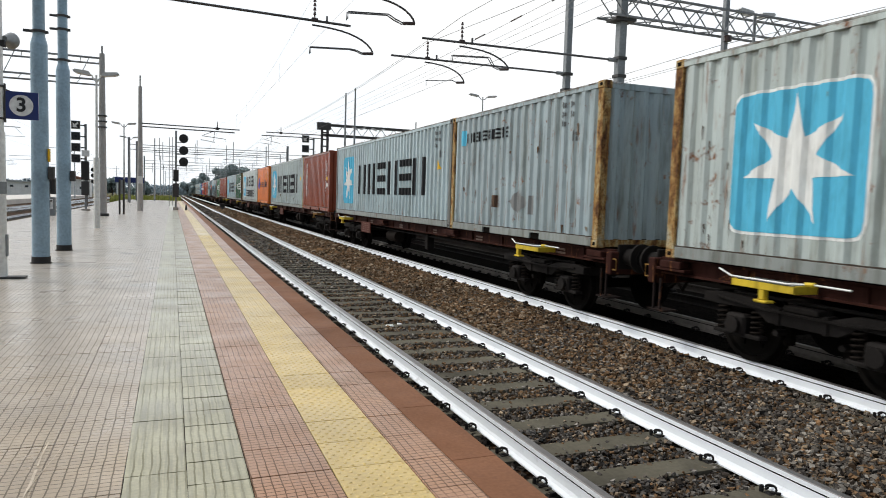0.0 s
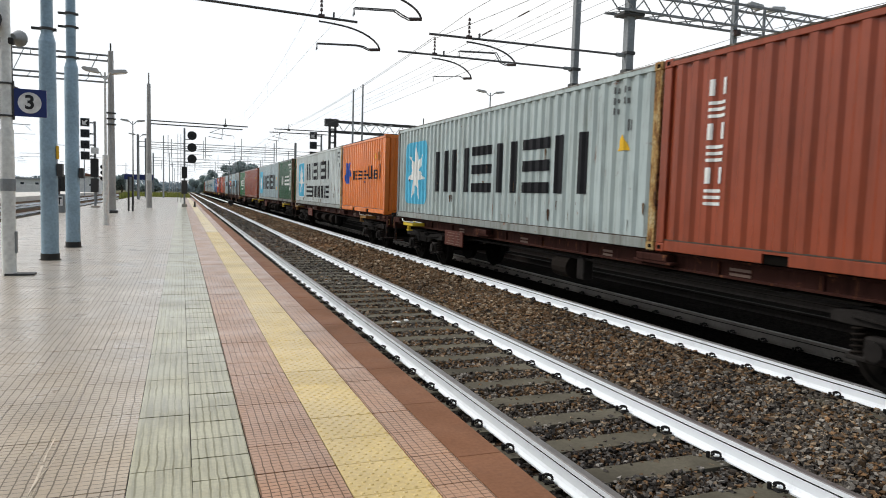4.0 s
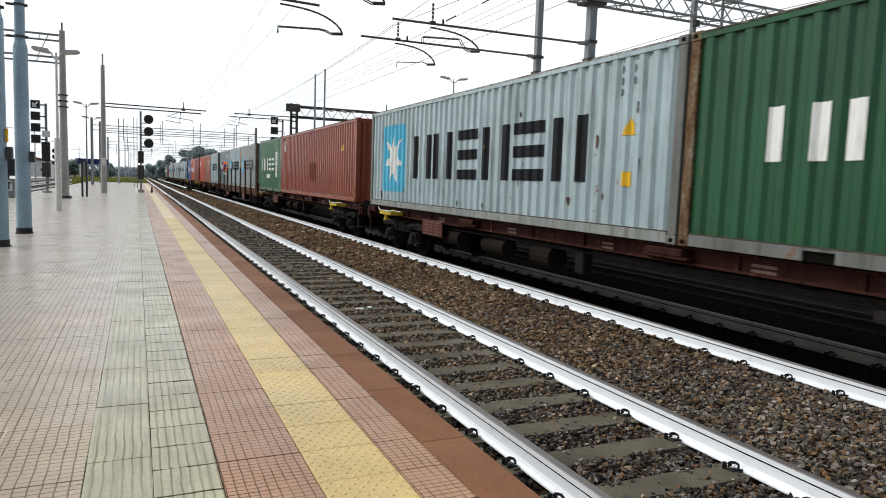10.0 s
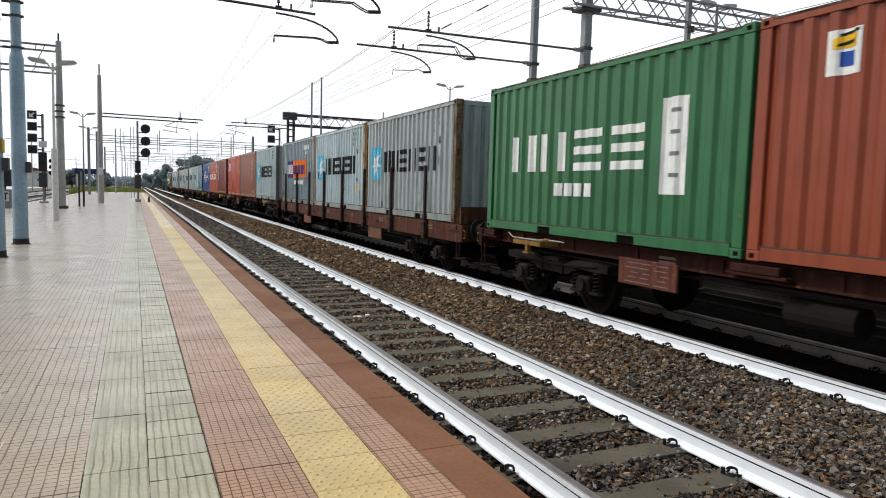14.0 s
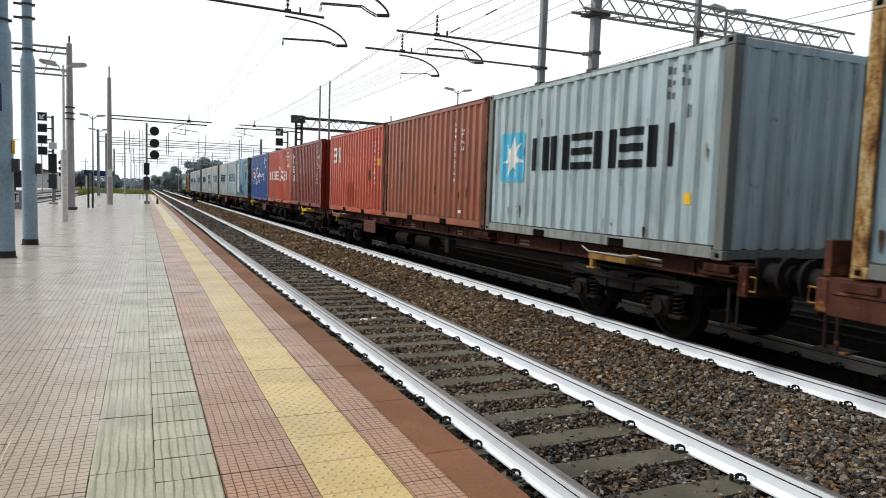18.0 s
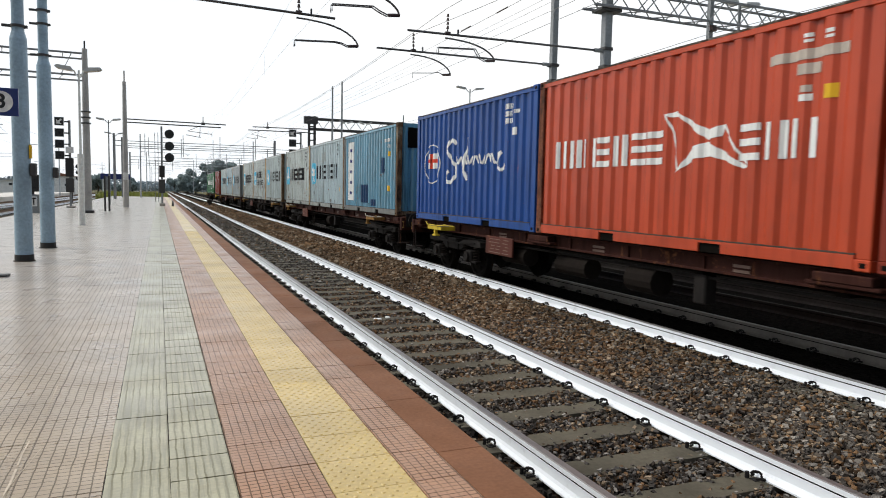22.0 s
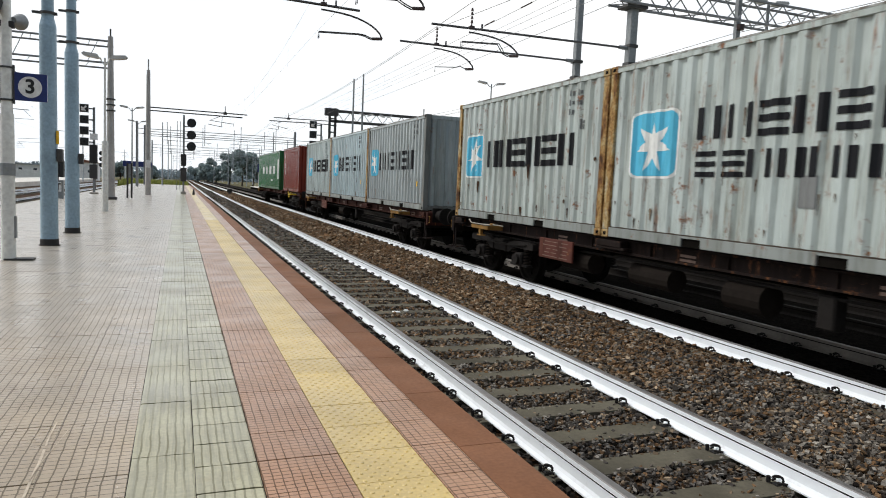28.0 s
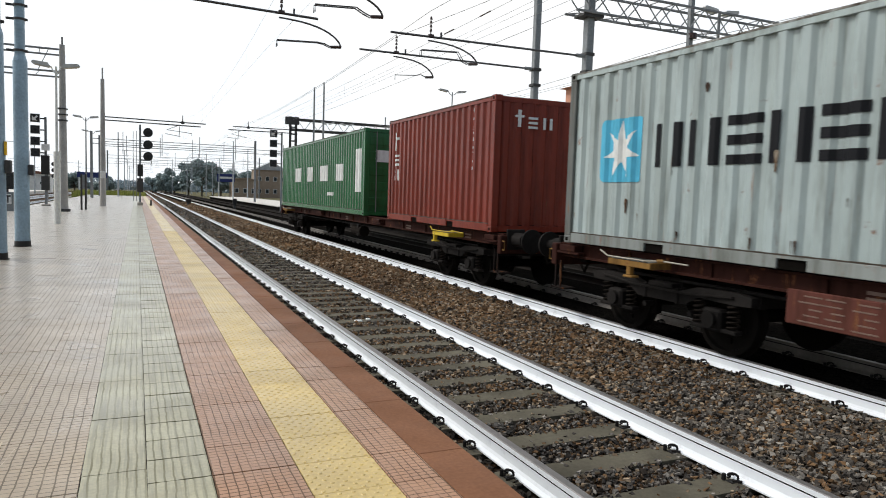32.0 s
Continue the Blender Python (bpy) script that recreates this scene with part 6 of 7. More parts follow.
slim_arms(g2, 12.3, 60.9, (7.5, 6.77), (7.12, 6.48), 8.75, [(8.12, 6.44), (7.35, 6.13), (8.69, 5.87)], [(7.01, 5.83), (7.87, 5.76), (7.92, 6.0)])
for x in (15.6, 17.4):
    for d in (-1, 1):
        flood_head(g2, x + d * 0.1, 60.7, 7.5, d, 20, 0.5)
for x, top in ((14.25, 10.6), (15.1, 11.1)):
    t_ = thing("far_mast", "slim grey mast beyond the train", "catenary mast", group="catenary poles")
    part("shaft", Shape().tube([(x, 60.2, -0.3), (x, 60.2, top)], 0.11, 8, r1=0.07), POLE_GREY, t_)
t_ = thing("far_mast", "slim grey mast beyond the train", "catenary mast", group="catenary poles")
part("shaft", Shape().tube([(21.5, 62, -0.3), (21.5, 62, 8.7)], 0.06, 8), POLE_GREY, t_)


def lamp_post(x, y, h, spread, label, mat=POLE_GREY, r=0.06, z0=0.0, head=0.55, base=None):
    p = thing("lamp_post", label, "lamp post", group="lamp posts")
    part("post", Shape().tube([(x, y, z0), (x, y, h * 0.45), (x, y, h)], r, 10, r1=r * 0.55), mat, p, smooth=True)
    if base:
        part("lower_post", Shape().tube([(x, y, z0), (x, y, base)], r * 1.7, 12), mat, p)
    for d in (-1, 1):
        part("bracket", Shape().tube([(x, y, h - 0.25), (x + d * spread * 0.5, y, h - 0.18), (x + d * spread, y, h)], 0.028, 6), mat, p)
        flood_head(p, x + d * spread, y, h, d, 8, head)
    return p


lamp_post(22.2, 48.5, 9.45, 0.35, "tall twin-headed station lamp post", r=0.08, head=0.75)
lamp_post(-2.62, 28.4, 5.62, 0.16, "off-white platform lamp post with two flat lanterns", POLE_WHITE, 0.065, base=2.6)
lamp_post(-3.57, 60.0, 6.6, 0.25, "slim twin-headed lamp post", r=0.07, head=0.6)
lamp_post(-4.4, 84.0, 7.2, 0.3, "slim twin-headed lamp post", r=0.08, head=0.7)

# portal over the tracks behind the platform
po = thing("portal", "concrete portal mast with a long two-chord beam over the tracks", "gantry", group="gantries")
part("mast", Shape().tube([(-3.5, 41.0, 0), (-3.5, 41.0, 8.6)], 0.22, 12, r1=0.13), MAST_CON, po, smooth=True)
part("mast_cap", Shape().tube([(-3.5, 41.0, 8.6), (-3.5, 41.0, 9.0)], 0.04, 6), DARKSTEEL, po)
part("foot", Shape().box(-3.8, -3.2, 40.7, 41.3, 0, 0.14, 0.02), DARKSTEEL, po)
for z in (8.35, 7.22):
    part("chord", Shape().box(-34, -3.4, 40.95, 41.05, z - 0.045, z + 0.045, 0.006), LATT, po)
    part("chord", Shape().box(-34, -3.4, 41.45, 41.55, z - 0.25, z - 0.17, 0.006), LATT, po)
s = Shape()
for k in range(34):
    a = -3.6 - k * 0.9
    s.tube([(a, 41, 8.35), (a - 0.1, 41.5, 8.12)], 0.018, 4)
    s.tube([(a, 41, 7.22), (a - 0.3, 41.5, 6.99)], 0.018, 4)
for k in range(9):
    a = -4.6 - k * 3.4
    s.tube([(a, 41, 7.22), (a + 0.5, 41, 8.35)], 0.02, 4)
tagged(part("lacing", s, LATT, po), kind="stuff")
for a in (-8.1, -12.4, -20):
    part("drop_post", Shape().tube([(a, 41.2, 4.8), (a, 41.2, 8.9)], 0.05, 6), DARKSTEEL, po)
    part("insulator", Shape().tube([(a, 41.2, 6.4), (a + 0.5, 41.2, 6.2)], 0.06, 6), INSUL, po)
for z in (4.7, 5.3, 5.0):
    part("band", Shape().tube([(-3.5, 41.0, z), (-3.5, 41.0, z + 0.07)], 0.24, 8), DARKSTEEL, po)

# information frame on two posts
fr = thing("notice_stand", "low dark notice stand on two posts", "notice stand")
for x in (-2.88, -2.66):
    part("post", Shape().box(x - 0.05, x + 0.05, 44.2, 44.3, 0, 2.05, 0.008), DARKSTEEL, fr)
part("panel", Shape().box(-2.83, -2.71, 44.22, 44.28, 1.2, 2.0, 0.008), POLE_GREY, fr)

# concrete mast with two arms
p5 = thing("catenary_mast", "tapered concrete catenary mast with cantilevers over the near track", "catenary mast", group="catenary poles")
part("shaft", Shape().tube([(-2.1, 52.4, 0), (-2.1, 52.4, 8.6)], 0.2, 12, r1=0.12), MAST_CON, p5, smooth=True)
part("finial", Shape().tube([(-2.1, 52.4, 8.6), (-2.1, 52.4, 9.35)], 0.05, 6), MAST_CON, p5)
slim_arms(p5, -2.0, 52.4, (4.55, 6.05), (4.2, 5.83), 3.0, [(2.65, 5.8), (1.95, 5.48), (3.6, 5.32), (3.6, 5.16)], [(1.86, 5.2), (2.83, 5.06)])
part("notice", Shape().box(-2.25, -1.95, 52.18, 52.2, 1.9, 2.4, 0.005), ENAMEL, p5)

# three-lamp signal by the platform edge
sg = thing("railway_signal", "three-lamp colour-light signal with round black hoods on a dark mast", "railway signal", group="railway signals")
sx, sy = 0.25, 57.2
part("mast", Shape().box(sx - 0.07, sx + 0.07, sy - 0.07, sy + 0.07, 0, 6.1, 0.01), POLE_GREY, sg)
part("foot", Shape().box(sx - 0.2, sx + 0.2, sy - 0.2, sy + 0.2, 0, 0.22, 0.02), CONC, sg)
part("relay_box", Shape().box(sx - 0.22, sx + 0.22, sy - 0.25, sy + 0.2, 1.0, 2.05, 0.02), DARKSTEEL, sg)
part("relay_box", Shape().box(sx - 0.2, sx + 0.2, sy - 0.25, sy + 0.2, 2.2, 3.1, 0.02), BASEBLK, sg)
part("ladder", Shape().box(sx - 0.28, sx - 0.24, sy, sy + 0.05, 0.3, 5.6).box(sx - 0.5, sx - 0.46, sy, sy + 0.05, 0.3, 5.6), LATT, sg)
for z in (5.52, 4.6, 3.72):
    hd = part("hood", Shape().tube([(sx + 0.55, sy - 0.3, z), (sx + 0.55, sy - 0.05, z)], 0.34, 20), INK, sg, "round black signal target")
    part("lens", Shape().tube([(sx + 0.55, sy - 0.33, z), (sx + 0.55, sy - 0.29, z)], 0.13, 14), LENS, hd)
    part("arm", Shape().box(sx, sx + 0.4, sy - 0.06, sy + 0.02, z - 0.32, z - 0.26), DARKSTEEL, sg)
cn = thing("platform_bollard", "small dark post at the signal foot", "bollard")
part("post", Shape().tube([(1.0, 57.0, 0), (1.0, 57.0, 0.42)], 0.10, 8, r1=0.05), DARKSTEEL, cn)


def square_signal(x, y, z_top, n, sz, label, z0=0.0, mx=None):
    """Signal made of dark square targets with white borders above one another."""
    t = thing("railway_signal", label, "railway signal", group="railway signals")
    m_ = mx if mx is not None else x + 0.55
    part("mast", Shape().box(m_ - 0.07, m_ + 0.07, y + 0.1, y + 0.24, z0, z_top + 0.1, 0.01), POLE_GREY, t)
    for k in range(n):
        z = z_top - k * sz * 1.32
        bk = part("target", Shape().box(x - sz / 2, x + sz / 2, y - 0.03, y, z - sz / 2, z + sz / 2, 0.005), ENAMEL, t, "white-bordered dark target")
        part("field", Shape().box(x - sz * 0.44, x + sz * 0.44, y - 0.06, y - 0.034, z - sz * 0.44, z + sz * 0.44), INK, bk)
        if k == 0:
            part("arrow", Shape().prism([(x - 0.3 * sz, z - 0.3 * sz), (x + 0.25 * sz, z - 0.3 * sz), (x + 0.05 * sz, z - 0.1 * sz), (x + 0.32 * sz, z + 0.2 * sz), (x + 0.18 * sz, z + 0.32 * sz), (x - 0.1 * sz, z + 0.05 * sz), (x - 0.3 * sz, z + 0.25 * sz)], y - 0.07, y - 0.062), ENAMEL, bk)
        else:
            part("lens", Shape().tube([(x, y - 0.07, z), (x, y - 0.055, z)], sz * 0.16, 10), LENS, bk)
        part("arm", Shape().box(min(x, m_), max(x, m_), y + 0.02, y + 0.08, z - 0.05, z + 0.03), DARKSTEEL, t)
    return t


sl = square_signal(-5.8, 50.0, 5.50, 4, 0.54, "signal of four square targets with white borders beside the platform", 0.0, -5.25)
part("relay_box", Shape().box(-5.5, -5.05, 49.9, 50.3, 2.0, 3.2, 0.02), BASEBLK, sl)
part("relay_box", Shape().box(-5.5, -5.05, 49.9, 50.3, 1.0, 1.9, 0.02), DARKSTEEL, sl)
part("white_plate", Shape().box(-5.45, -5.0, 49.8, 49.86, 3.5, 3.9, 0.005), ENAMEL, sl)
part("foot", Shape().box(-5.5, -5.0, 49.9, 50.3, 0.0, 0.12, 0.02), CONC, sl)
square_signal(11.0, 61.5, 6.45, 4, 0.66, "signal of square targets with white borders beyond the train", -0.5, 11.75)

# indicator box with a letter
bx = thing("indicator_box", "grey trackside indicator cabinet with a letter plate and a dark screen", "cabinet")
part("pedestal", Shape().box(-6.15, -5.62, 40.0, 40.4, 0, 0.95, 0.02), POLE_GREY, bx)
part("screen_box", Shape().box(-6.2, -5.6, 39.95, 40.4, 1.1, 1.95, 0.02), BASEBLK, bx)
part("screen", Shape().box(-6.1, -5.75, 39.93, 39.948, 1.25, 1.75, 0.004), LENS, bx)
part("stem", Shape().box(-5.95, -5.85, 40.15, 40.25, 0.95, 1.1), DARKSTEEL, bx)
part("plate", Shape().box(-6.0, -5.70, 39.975, 39.998, 0.35, 0.85, 0.004), ENAMEL, bx)
part("letter", Shape().box(-5.97, -5.73, 39.968, 39.974, 0.72, 0.79).box(-5.88, -5.82, 39.968, 39.974, 0.42, 0.72), INK, bx)


def disc_signal(x, y, z_top, r, label):
    t = thing("railway_signal", label, "railway signal", group="railway signals")
    part("mast", Shape().box(x - 0.62, x - 0.48, y, y + 0.14, -0.3, z_top + 0.4, 0.01), DARKSTEEL, t)
    for k in range(3):
        z = z_top - k * r * 2.75
        h_ = part("hood", Shape().tube([(x, y - 0.2, z), (x, y, z)], r, 16), INK, t)
        part("lens", Shape().tube([(x, y - 0.22, z), (x, y - 0.19, z)], r * 0.4, 10), LENS, h_)
    part("relay_box", Shape().box(x - 0.85, x - 0.4, y, y + 0.3, 1.2, 2.0, 0.02), BASEBLK, t)
    return t


disc_signal(-15.0, 66.0, 5.35, 0.27, "three-lamp signal with round black hoods behind the platform")
disc_signal(-6.9, 72.0, 3.2, 0.2, "low three-lamp signal behind the platform")
disc_signal(30.0, 150.0, 5.0, 0.5, "three-lamp signal far along the line")

# platform number sign on a pale pole
sp = thing("platform_sign", "blue platform number signs on an off-white pole with a loudspeaker", "platform sign")
qx, qy = -2.56, 12.6
part("pole", Shape().tube([(qx, qy, 0), (qx, qy, 2.3)], 0.105, 16, r1=0.10).tube([(qx, qy, 2.3), (qx, qy, 4.6)], 0.085, 16, r1=0.075), POLE_WHITE, sp, smooth=True)
part("grey_band", Shape().tube([(qx, qy, 1.34), (qx, qy, 1.53)], 0.112, 16), POLE_GREY, sp)
part("base_plate", Shape().box(qx - 0.05, qx + 0.36, qy - 0.12, qy + 0.12, 0, 0.03, 0.005), DARKSTEEL, sp)
part("hatch", Shape().box(qx + 0.085, qx + 0.115, qy - 0.05, qy + 0.05, 0.35, 0.7, 0.004), POLE_GREY, sp)


def digit(text, x, y, z, size, parent):
    cu = bpy.data.curves.new("digit", "FONT")
    cu.body, cu.size, cu.align_x, cu.align_y, cu.extrude, cu.offset = text, size, "CENTER", "CENTER", 0.002, 0.008
    tmp = bpy.data.objects.new("digit", cu)
    scene.collection.objects.link(tmp)
    bpy.context.view_layer.update()
    me = bpy.data.meshes.new_from_object(tmp.evaluated_get(bpy.context.evaluated_depsgraph_get()))
    bpy.data.objects.remove(tmp)
    me.materials.clear()
    me.materials.append(INK)
    ob = part("digit", me, INK, parent, "black number " + text)
    ob.matrix_basis = pose(x, y, z, 90, 0, 0)


for x0, x1, num in ((qx + 0.09, qx + 0.56, "3"), (qx - 0.56, qx - 0.09, "2")):
    bd = part("sign_board", Shape().box(x0, x1, qy - 0.02, qy + 0.02, 2.52, 2.95, 0.004), SIGNB, sp, "blue enamel board")
    cx, cz = (x0 + x1) / 2, 2.735
    part("white_disc", Shape().tube([(cx, qy - 0.026, cz), (cx, qy - 0.021, cz)], 0.165, 28), ENAMEL, bd)
    digit(num, cx, qy - 0.029, cz, 0.30, bd)
for x in (qx - 0.1, qx + 0.1):
    part("clamp", Shape().box(x - 0.012, x + 0.012, qy - 0.03, qy + 0.03, 2.46, 3.06, 0.003), DARKSTEEL, sp)
for z in (2.5, 3.0):
    part("band", Shape().tube([(qx, qy, z), (qx, qy, z + 0.03)], 0.1, 14), DARKSTEEL, sp)
horn = part("loudspeaker", Shape().tube([(qx - 0.12, qy - 0.28, 3.93), (qx - 0.10, qy - 0.05, 3.90)], 0.15, 16, r1=0.06).tube([(qx - 0.10, qy - 0.05, 3.9), (qx - 0.09, qy + 0.1, 3.9)], 0.07, 12), DARKSTEEL, sp, "grey horn loudspeaker", True)
part("loudspeaker", Shape().tube([(qx + 0.16, qy + 0.2, 3.76), (qx + 0.10, qy, 3.74)], 0.13, 16, r1=0.05), POLE_GREY, sp, "grey horn loudspeaker", True)
part("bracket", Shape().box(qx - 0.15, qx + 0.12, qy - 0.06, qy + 0.06, 3.62, 3.72, 0.01), BASEBLK, sp)


# wires
def wire(name, pts, r, label, group="overhead wires"):
    w_ = Shape().tube(pts, r, 5)
    return solid(name, w_, WIRE, label, "overhead wire", group)


def sag(x0, x1, y0, y1, z0, z1, drop, n=10):
    return [(x0 + (x1 - x0) * k / n, y0 + (y1 - y0) * k / n, z0 + (z1 - z0) * k / n - drop * 4 * (k / n) * (1 - k / n)) for k in range(n + 1)]


def chain(x0, x1, y_list, z, drop, first_z=None):
    """A wire hung from support to support."""
    pts = []
    for k, (ya, yb) in enumerate(zip(y_list, y_list[1:])):
        pts += sag(x0 if k == 0 else x1, x1, ya, yb, first_z if first_z and k == 0 else z, z, drop)[0 if k == 0 else 1:]
    return pts


for cx, ya, ys, rw in ((3.30, 18.1, (52.4, 100, 150, 200, 250), 0.0028), (7.55, 21.3, (61, 110, 160, 210, 260), 0.0045)):
    pts_c = [(cx, -20, 5.2)] + [(cx + (0.15 if k % 2 else -0.15), yy, 5.2) for k, yy in enumerate((ya, *ys))]
    wire("contact_wire", pts_c, rw, "thin contact wire above the track")
    s = Shape()
    for k in range(1, 12):
        yy = ya + k * 5.5
        s.tube([(cx, yy, 5.2), (cx, yy, 5.9)], 0.0018, 4)
    solid("droppers", s, WIRE, "thin droppers between contact and messenger wire", "overhead wire", "overhead wires", "stuff")
wire("messenger_wire", chain(3.3, 3.3, (-30, 18.1, 52.4, 100, 150, 200, 250), 6.5, 0.8), 0.0028, "sagging messenger wire above the near track")
wire("messenger_wire", chain(7.62, 7.6, (-30, 18.24, 61, 110, 160, 210, 260), 6.66, 0.45, 7.4), 0.008, "sagging messenger wire above the train's track")
wire("messenger_wire", chain(7.72, 7.7, (-30, 21.35, 61.2, 110.2, 160.2, 210.2), 6.55, 0.35, 4.6), 0.008, "second messenger wire above the train's track")
for x0, z0, r0, sg_ in ((12.6, 8.75, 0.010, 0.12), (12.55, 8.32, 0.007, 0.12), (12.75, 8.22, 0.007, 0.12), (13.5, 7.86, 0.011, 0.1), (17.1, 6.95, 0.011, 0.35), (17.2, 6.65, 0.009, 0.2), (19.4, 7.3, 0.010, 0.3)):
    wire("feeder_wire", chain(x0, x0, (-30, 18.3, 61, 110, 160, 200), z0, sg_), r0, "thin feeder wire beside the track")
s = Shape()
for yy, ln in ((21.4, 0.5), (24.2, 0.9), (27.6, 1.0)):
    s.tube([(12.6, yy, 8.7), (12.6, yy + ln, 8.69)], 0.028, 6)
solid("line_insulators", s, INSUL, "dark insulators strung in a feeder wire", "insulator", "overhead wires", "stuff")
for cx in (-8.4, -12.4):
    wire("contact_wire", [(cx, -20, 5.2), (cx, 41, 5.2), (cx, 95, 5.2), (cx, 200, 5.2)], 0.004, "thin contact wire above the track")

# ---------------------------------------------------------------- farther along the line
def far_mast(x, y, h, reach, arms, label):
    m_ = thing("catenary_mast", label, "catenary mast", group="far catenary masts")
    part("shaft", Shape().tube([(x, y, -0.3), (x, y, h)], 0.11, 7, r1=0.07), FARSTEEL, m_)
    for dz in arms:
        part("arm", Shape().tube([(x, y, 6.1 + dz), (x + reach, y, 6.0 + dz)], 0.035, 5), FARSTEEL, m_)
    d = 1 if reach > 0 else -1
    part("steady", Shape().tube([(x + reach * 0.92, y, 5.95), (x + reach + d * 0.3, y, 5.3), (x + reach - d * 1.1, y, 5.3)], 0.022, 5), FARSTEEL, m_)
    return m_


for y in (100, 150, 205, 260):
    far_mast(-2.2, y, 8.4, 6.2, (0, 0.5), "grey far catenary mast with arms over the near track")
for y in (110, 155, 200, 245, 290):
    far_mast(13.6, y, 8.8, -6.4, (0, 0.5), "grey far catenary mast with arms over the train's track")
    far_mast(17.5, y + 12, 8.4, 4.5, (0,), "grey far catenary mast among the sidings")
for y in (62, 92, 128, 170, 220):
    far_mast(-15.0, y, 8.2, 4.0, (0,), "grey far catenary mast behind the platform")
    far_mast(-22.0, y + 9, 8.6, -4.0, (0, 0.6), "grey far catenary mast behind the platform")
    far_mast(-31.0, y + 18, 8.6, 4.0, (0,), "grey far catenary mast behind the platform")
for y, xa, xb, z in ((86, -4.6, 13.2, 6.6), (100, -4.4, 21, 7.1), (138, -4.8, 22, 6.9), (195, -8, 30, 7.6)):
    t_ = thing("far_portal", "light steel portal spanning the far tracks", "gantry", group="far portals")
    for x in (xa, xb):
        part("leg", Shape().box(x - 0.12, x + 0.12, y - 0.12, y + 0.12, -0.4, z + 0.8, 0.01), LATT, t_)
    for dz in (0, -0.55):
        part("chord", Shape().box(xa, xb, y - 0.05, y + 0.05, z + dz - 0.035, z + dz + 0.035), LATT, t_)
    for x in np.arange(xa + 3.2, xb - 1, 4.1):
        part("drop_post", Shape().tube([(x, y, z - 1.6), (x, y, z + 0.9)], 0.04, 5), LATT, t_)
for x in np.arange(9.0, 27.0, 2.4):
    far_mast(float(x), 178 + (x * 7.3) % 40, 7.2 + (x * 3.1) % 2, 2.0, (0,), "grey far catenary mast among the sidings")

# far platform beyond the train
s = Shape()
s.box(FAR_EDGE, 19.0, -8, 135, -0.12, -0.02, 0.01)
solid("far_platform_wall", Shape().box(FAR_EDGE + 0.12, 18.9, -7.9, 134.9, -0.89, -0.12), SHADECONC, "wall of the platform beyond the train, shade put into its colour", "platform", kind="structure")
solid("far_platform", s, PALE, "pale low platform beyond the train", "platform", kind="structure")
s = Shape()
s.box(-24.0, -16.3, 20, 160, -0.89, -0.03, 0.02)
solid("back_platform", s, PALE, "pale platform behind the back tracks", "platform", kind="structure")

# slatted white shelter and salmon house seen past the wagons
sh = thing("slatted_shelter", "white shelter wall of level slats on the far platform", "shelter")
for k in range(9):
    part("slat", Shape().box(33.5, 38.5, 29.9, 30.1, 0.0 + k * 1.0, 0.62 + k * 1.0, 0.02), SLATW, sh)
for x in (33.6, 36.0, 38.4):
    part("post", Shape().box(x - 0.12, x + 0.12, 30.1, 30.3, -0.9, 9.0, 0.01), POLE_GREY, sh)


def house(x, y, w, d, h, wall, label, floors=2, cols=4, roof=1.8, tiles=ROOFT):
    t = thing("house", label, "house", group="houses")
    body = part("wall", Shape().box(x, x + w, y, y + d, -0.9, h), wall, t)
    part("roof", Shape().prism([(x - 0.4, h), (x + w + 0.4, h), (x + w / 2, h + roof)], y - 0.4, y + d + 0.4), tiles, t)
    for f in range(floors):
        for c in range(cols):
            wx, wz = x + (c + 0.5) * w / cols, 0.4 + f * (h / floors)
            wi = part("window", Shape().box(wx - 0.55, wx + 0.55, y - 0.05, y + 0.01, wz, wz + 1.4, 0.01), ENAMEL, t)
            part("pane", Shape().box(wx - 0.45, wx + 0.45, y - 0.07, y - 0.052, wz + 0.1, wz + 1.3), GLASSD, wi)
    return t


house(28.60, 41, 9, 1.6, 9.53, PINKPL, "salmon-plastered house behind the far platform", 3, 4, 0.3, PINKPL)
house(25.2, 205, 7, 8, 4.4, SANDPL, "low brownish station building far along the line", 1, 3, 0.5, SANDPL)
house(33.0, 214, 9.5, 8, 7.6, SANDPL, "grey-roofed house behind the yard", 2, 4, 2.6, GREYROOF)
house(-60, 230, 30, 12, 2.6, PLASTER, "pale low building behind the tracks", 1, 8, 0.6, GREYROOF)
house(-100, 190, 28, 12, 2.3, PLASTER, "pale low building behind the tracks", 1, 7, 0.6, GREYROOF)
house(-26, 190, 7, 6, 3.6, PLASTER, "small pale cabin beside the tracks", 1, 2, 0.8)
house(-22, 84, 3.2, 2.4, 2.1, PLASTER, "small white hut on the back platform", 1, 2, 0.3)
house(-28, 100, 4.2, 3, 2.3, PLASTER, "small white hut on the back platform", 1, 2, 0.3)

fw = thing("boundary_wall", "long grey boundary wall along the yard", "wall", kind="structure")
for k in range(14):
    part("wall_panel", Shape().box(-150 + 9.5 * k, -140.7 + 9.5 * k, 172, 172.3, -0.9, 1.2, 0.02), PLASTER, fw)
rl = thing("platform_railing", "white railing on the back platform", "railing")
for k in range(12):
    part("post", Shape().box(-23.5 + 0.0 * k, -23.42, 40 + 5 * k, 40.08 + 5 * k, 0, 1.0), ENAMEL, rl)
for z in (0.5, 1.0):
    part("rail", Shape().box(-23.5, -23.44, 40, 95.1, z - 0.03, z + 0.03), ENAMEL, rl)

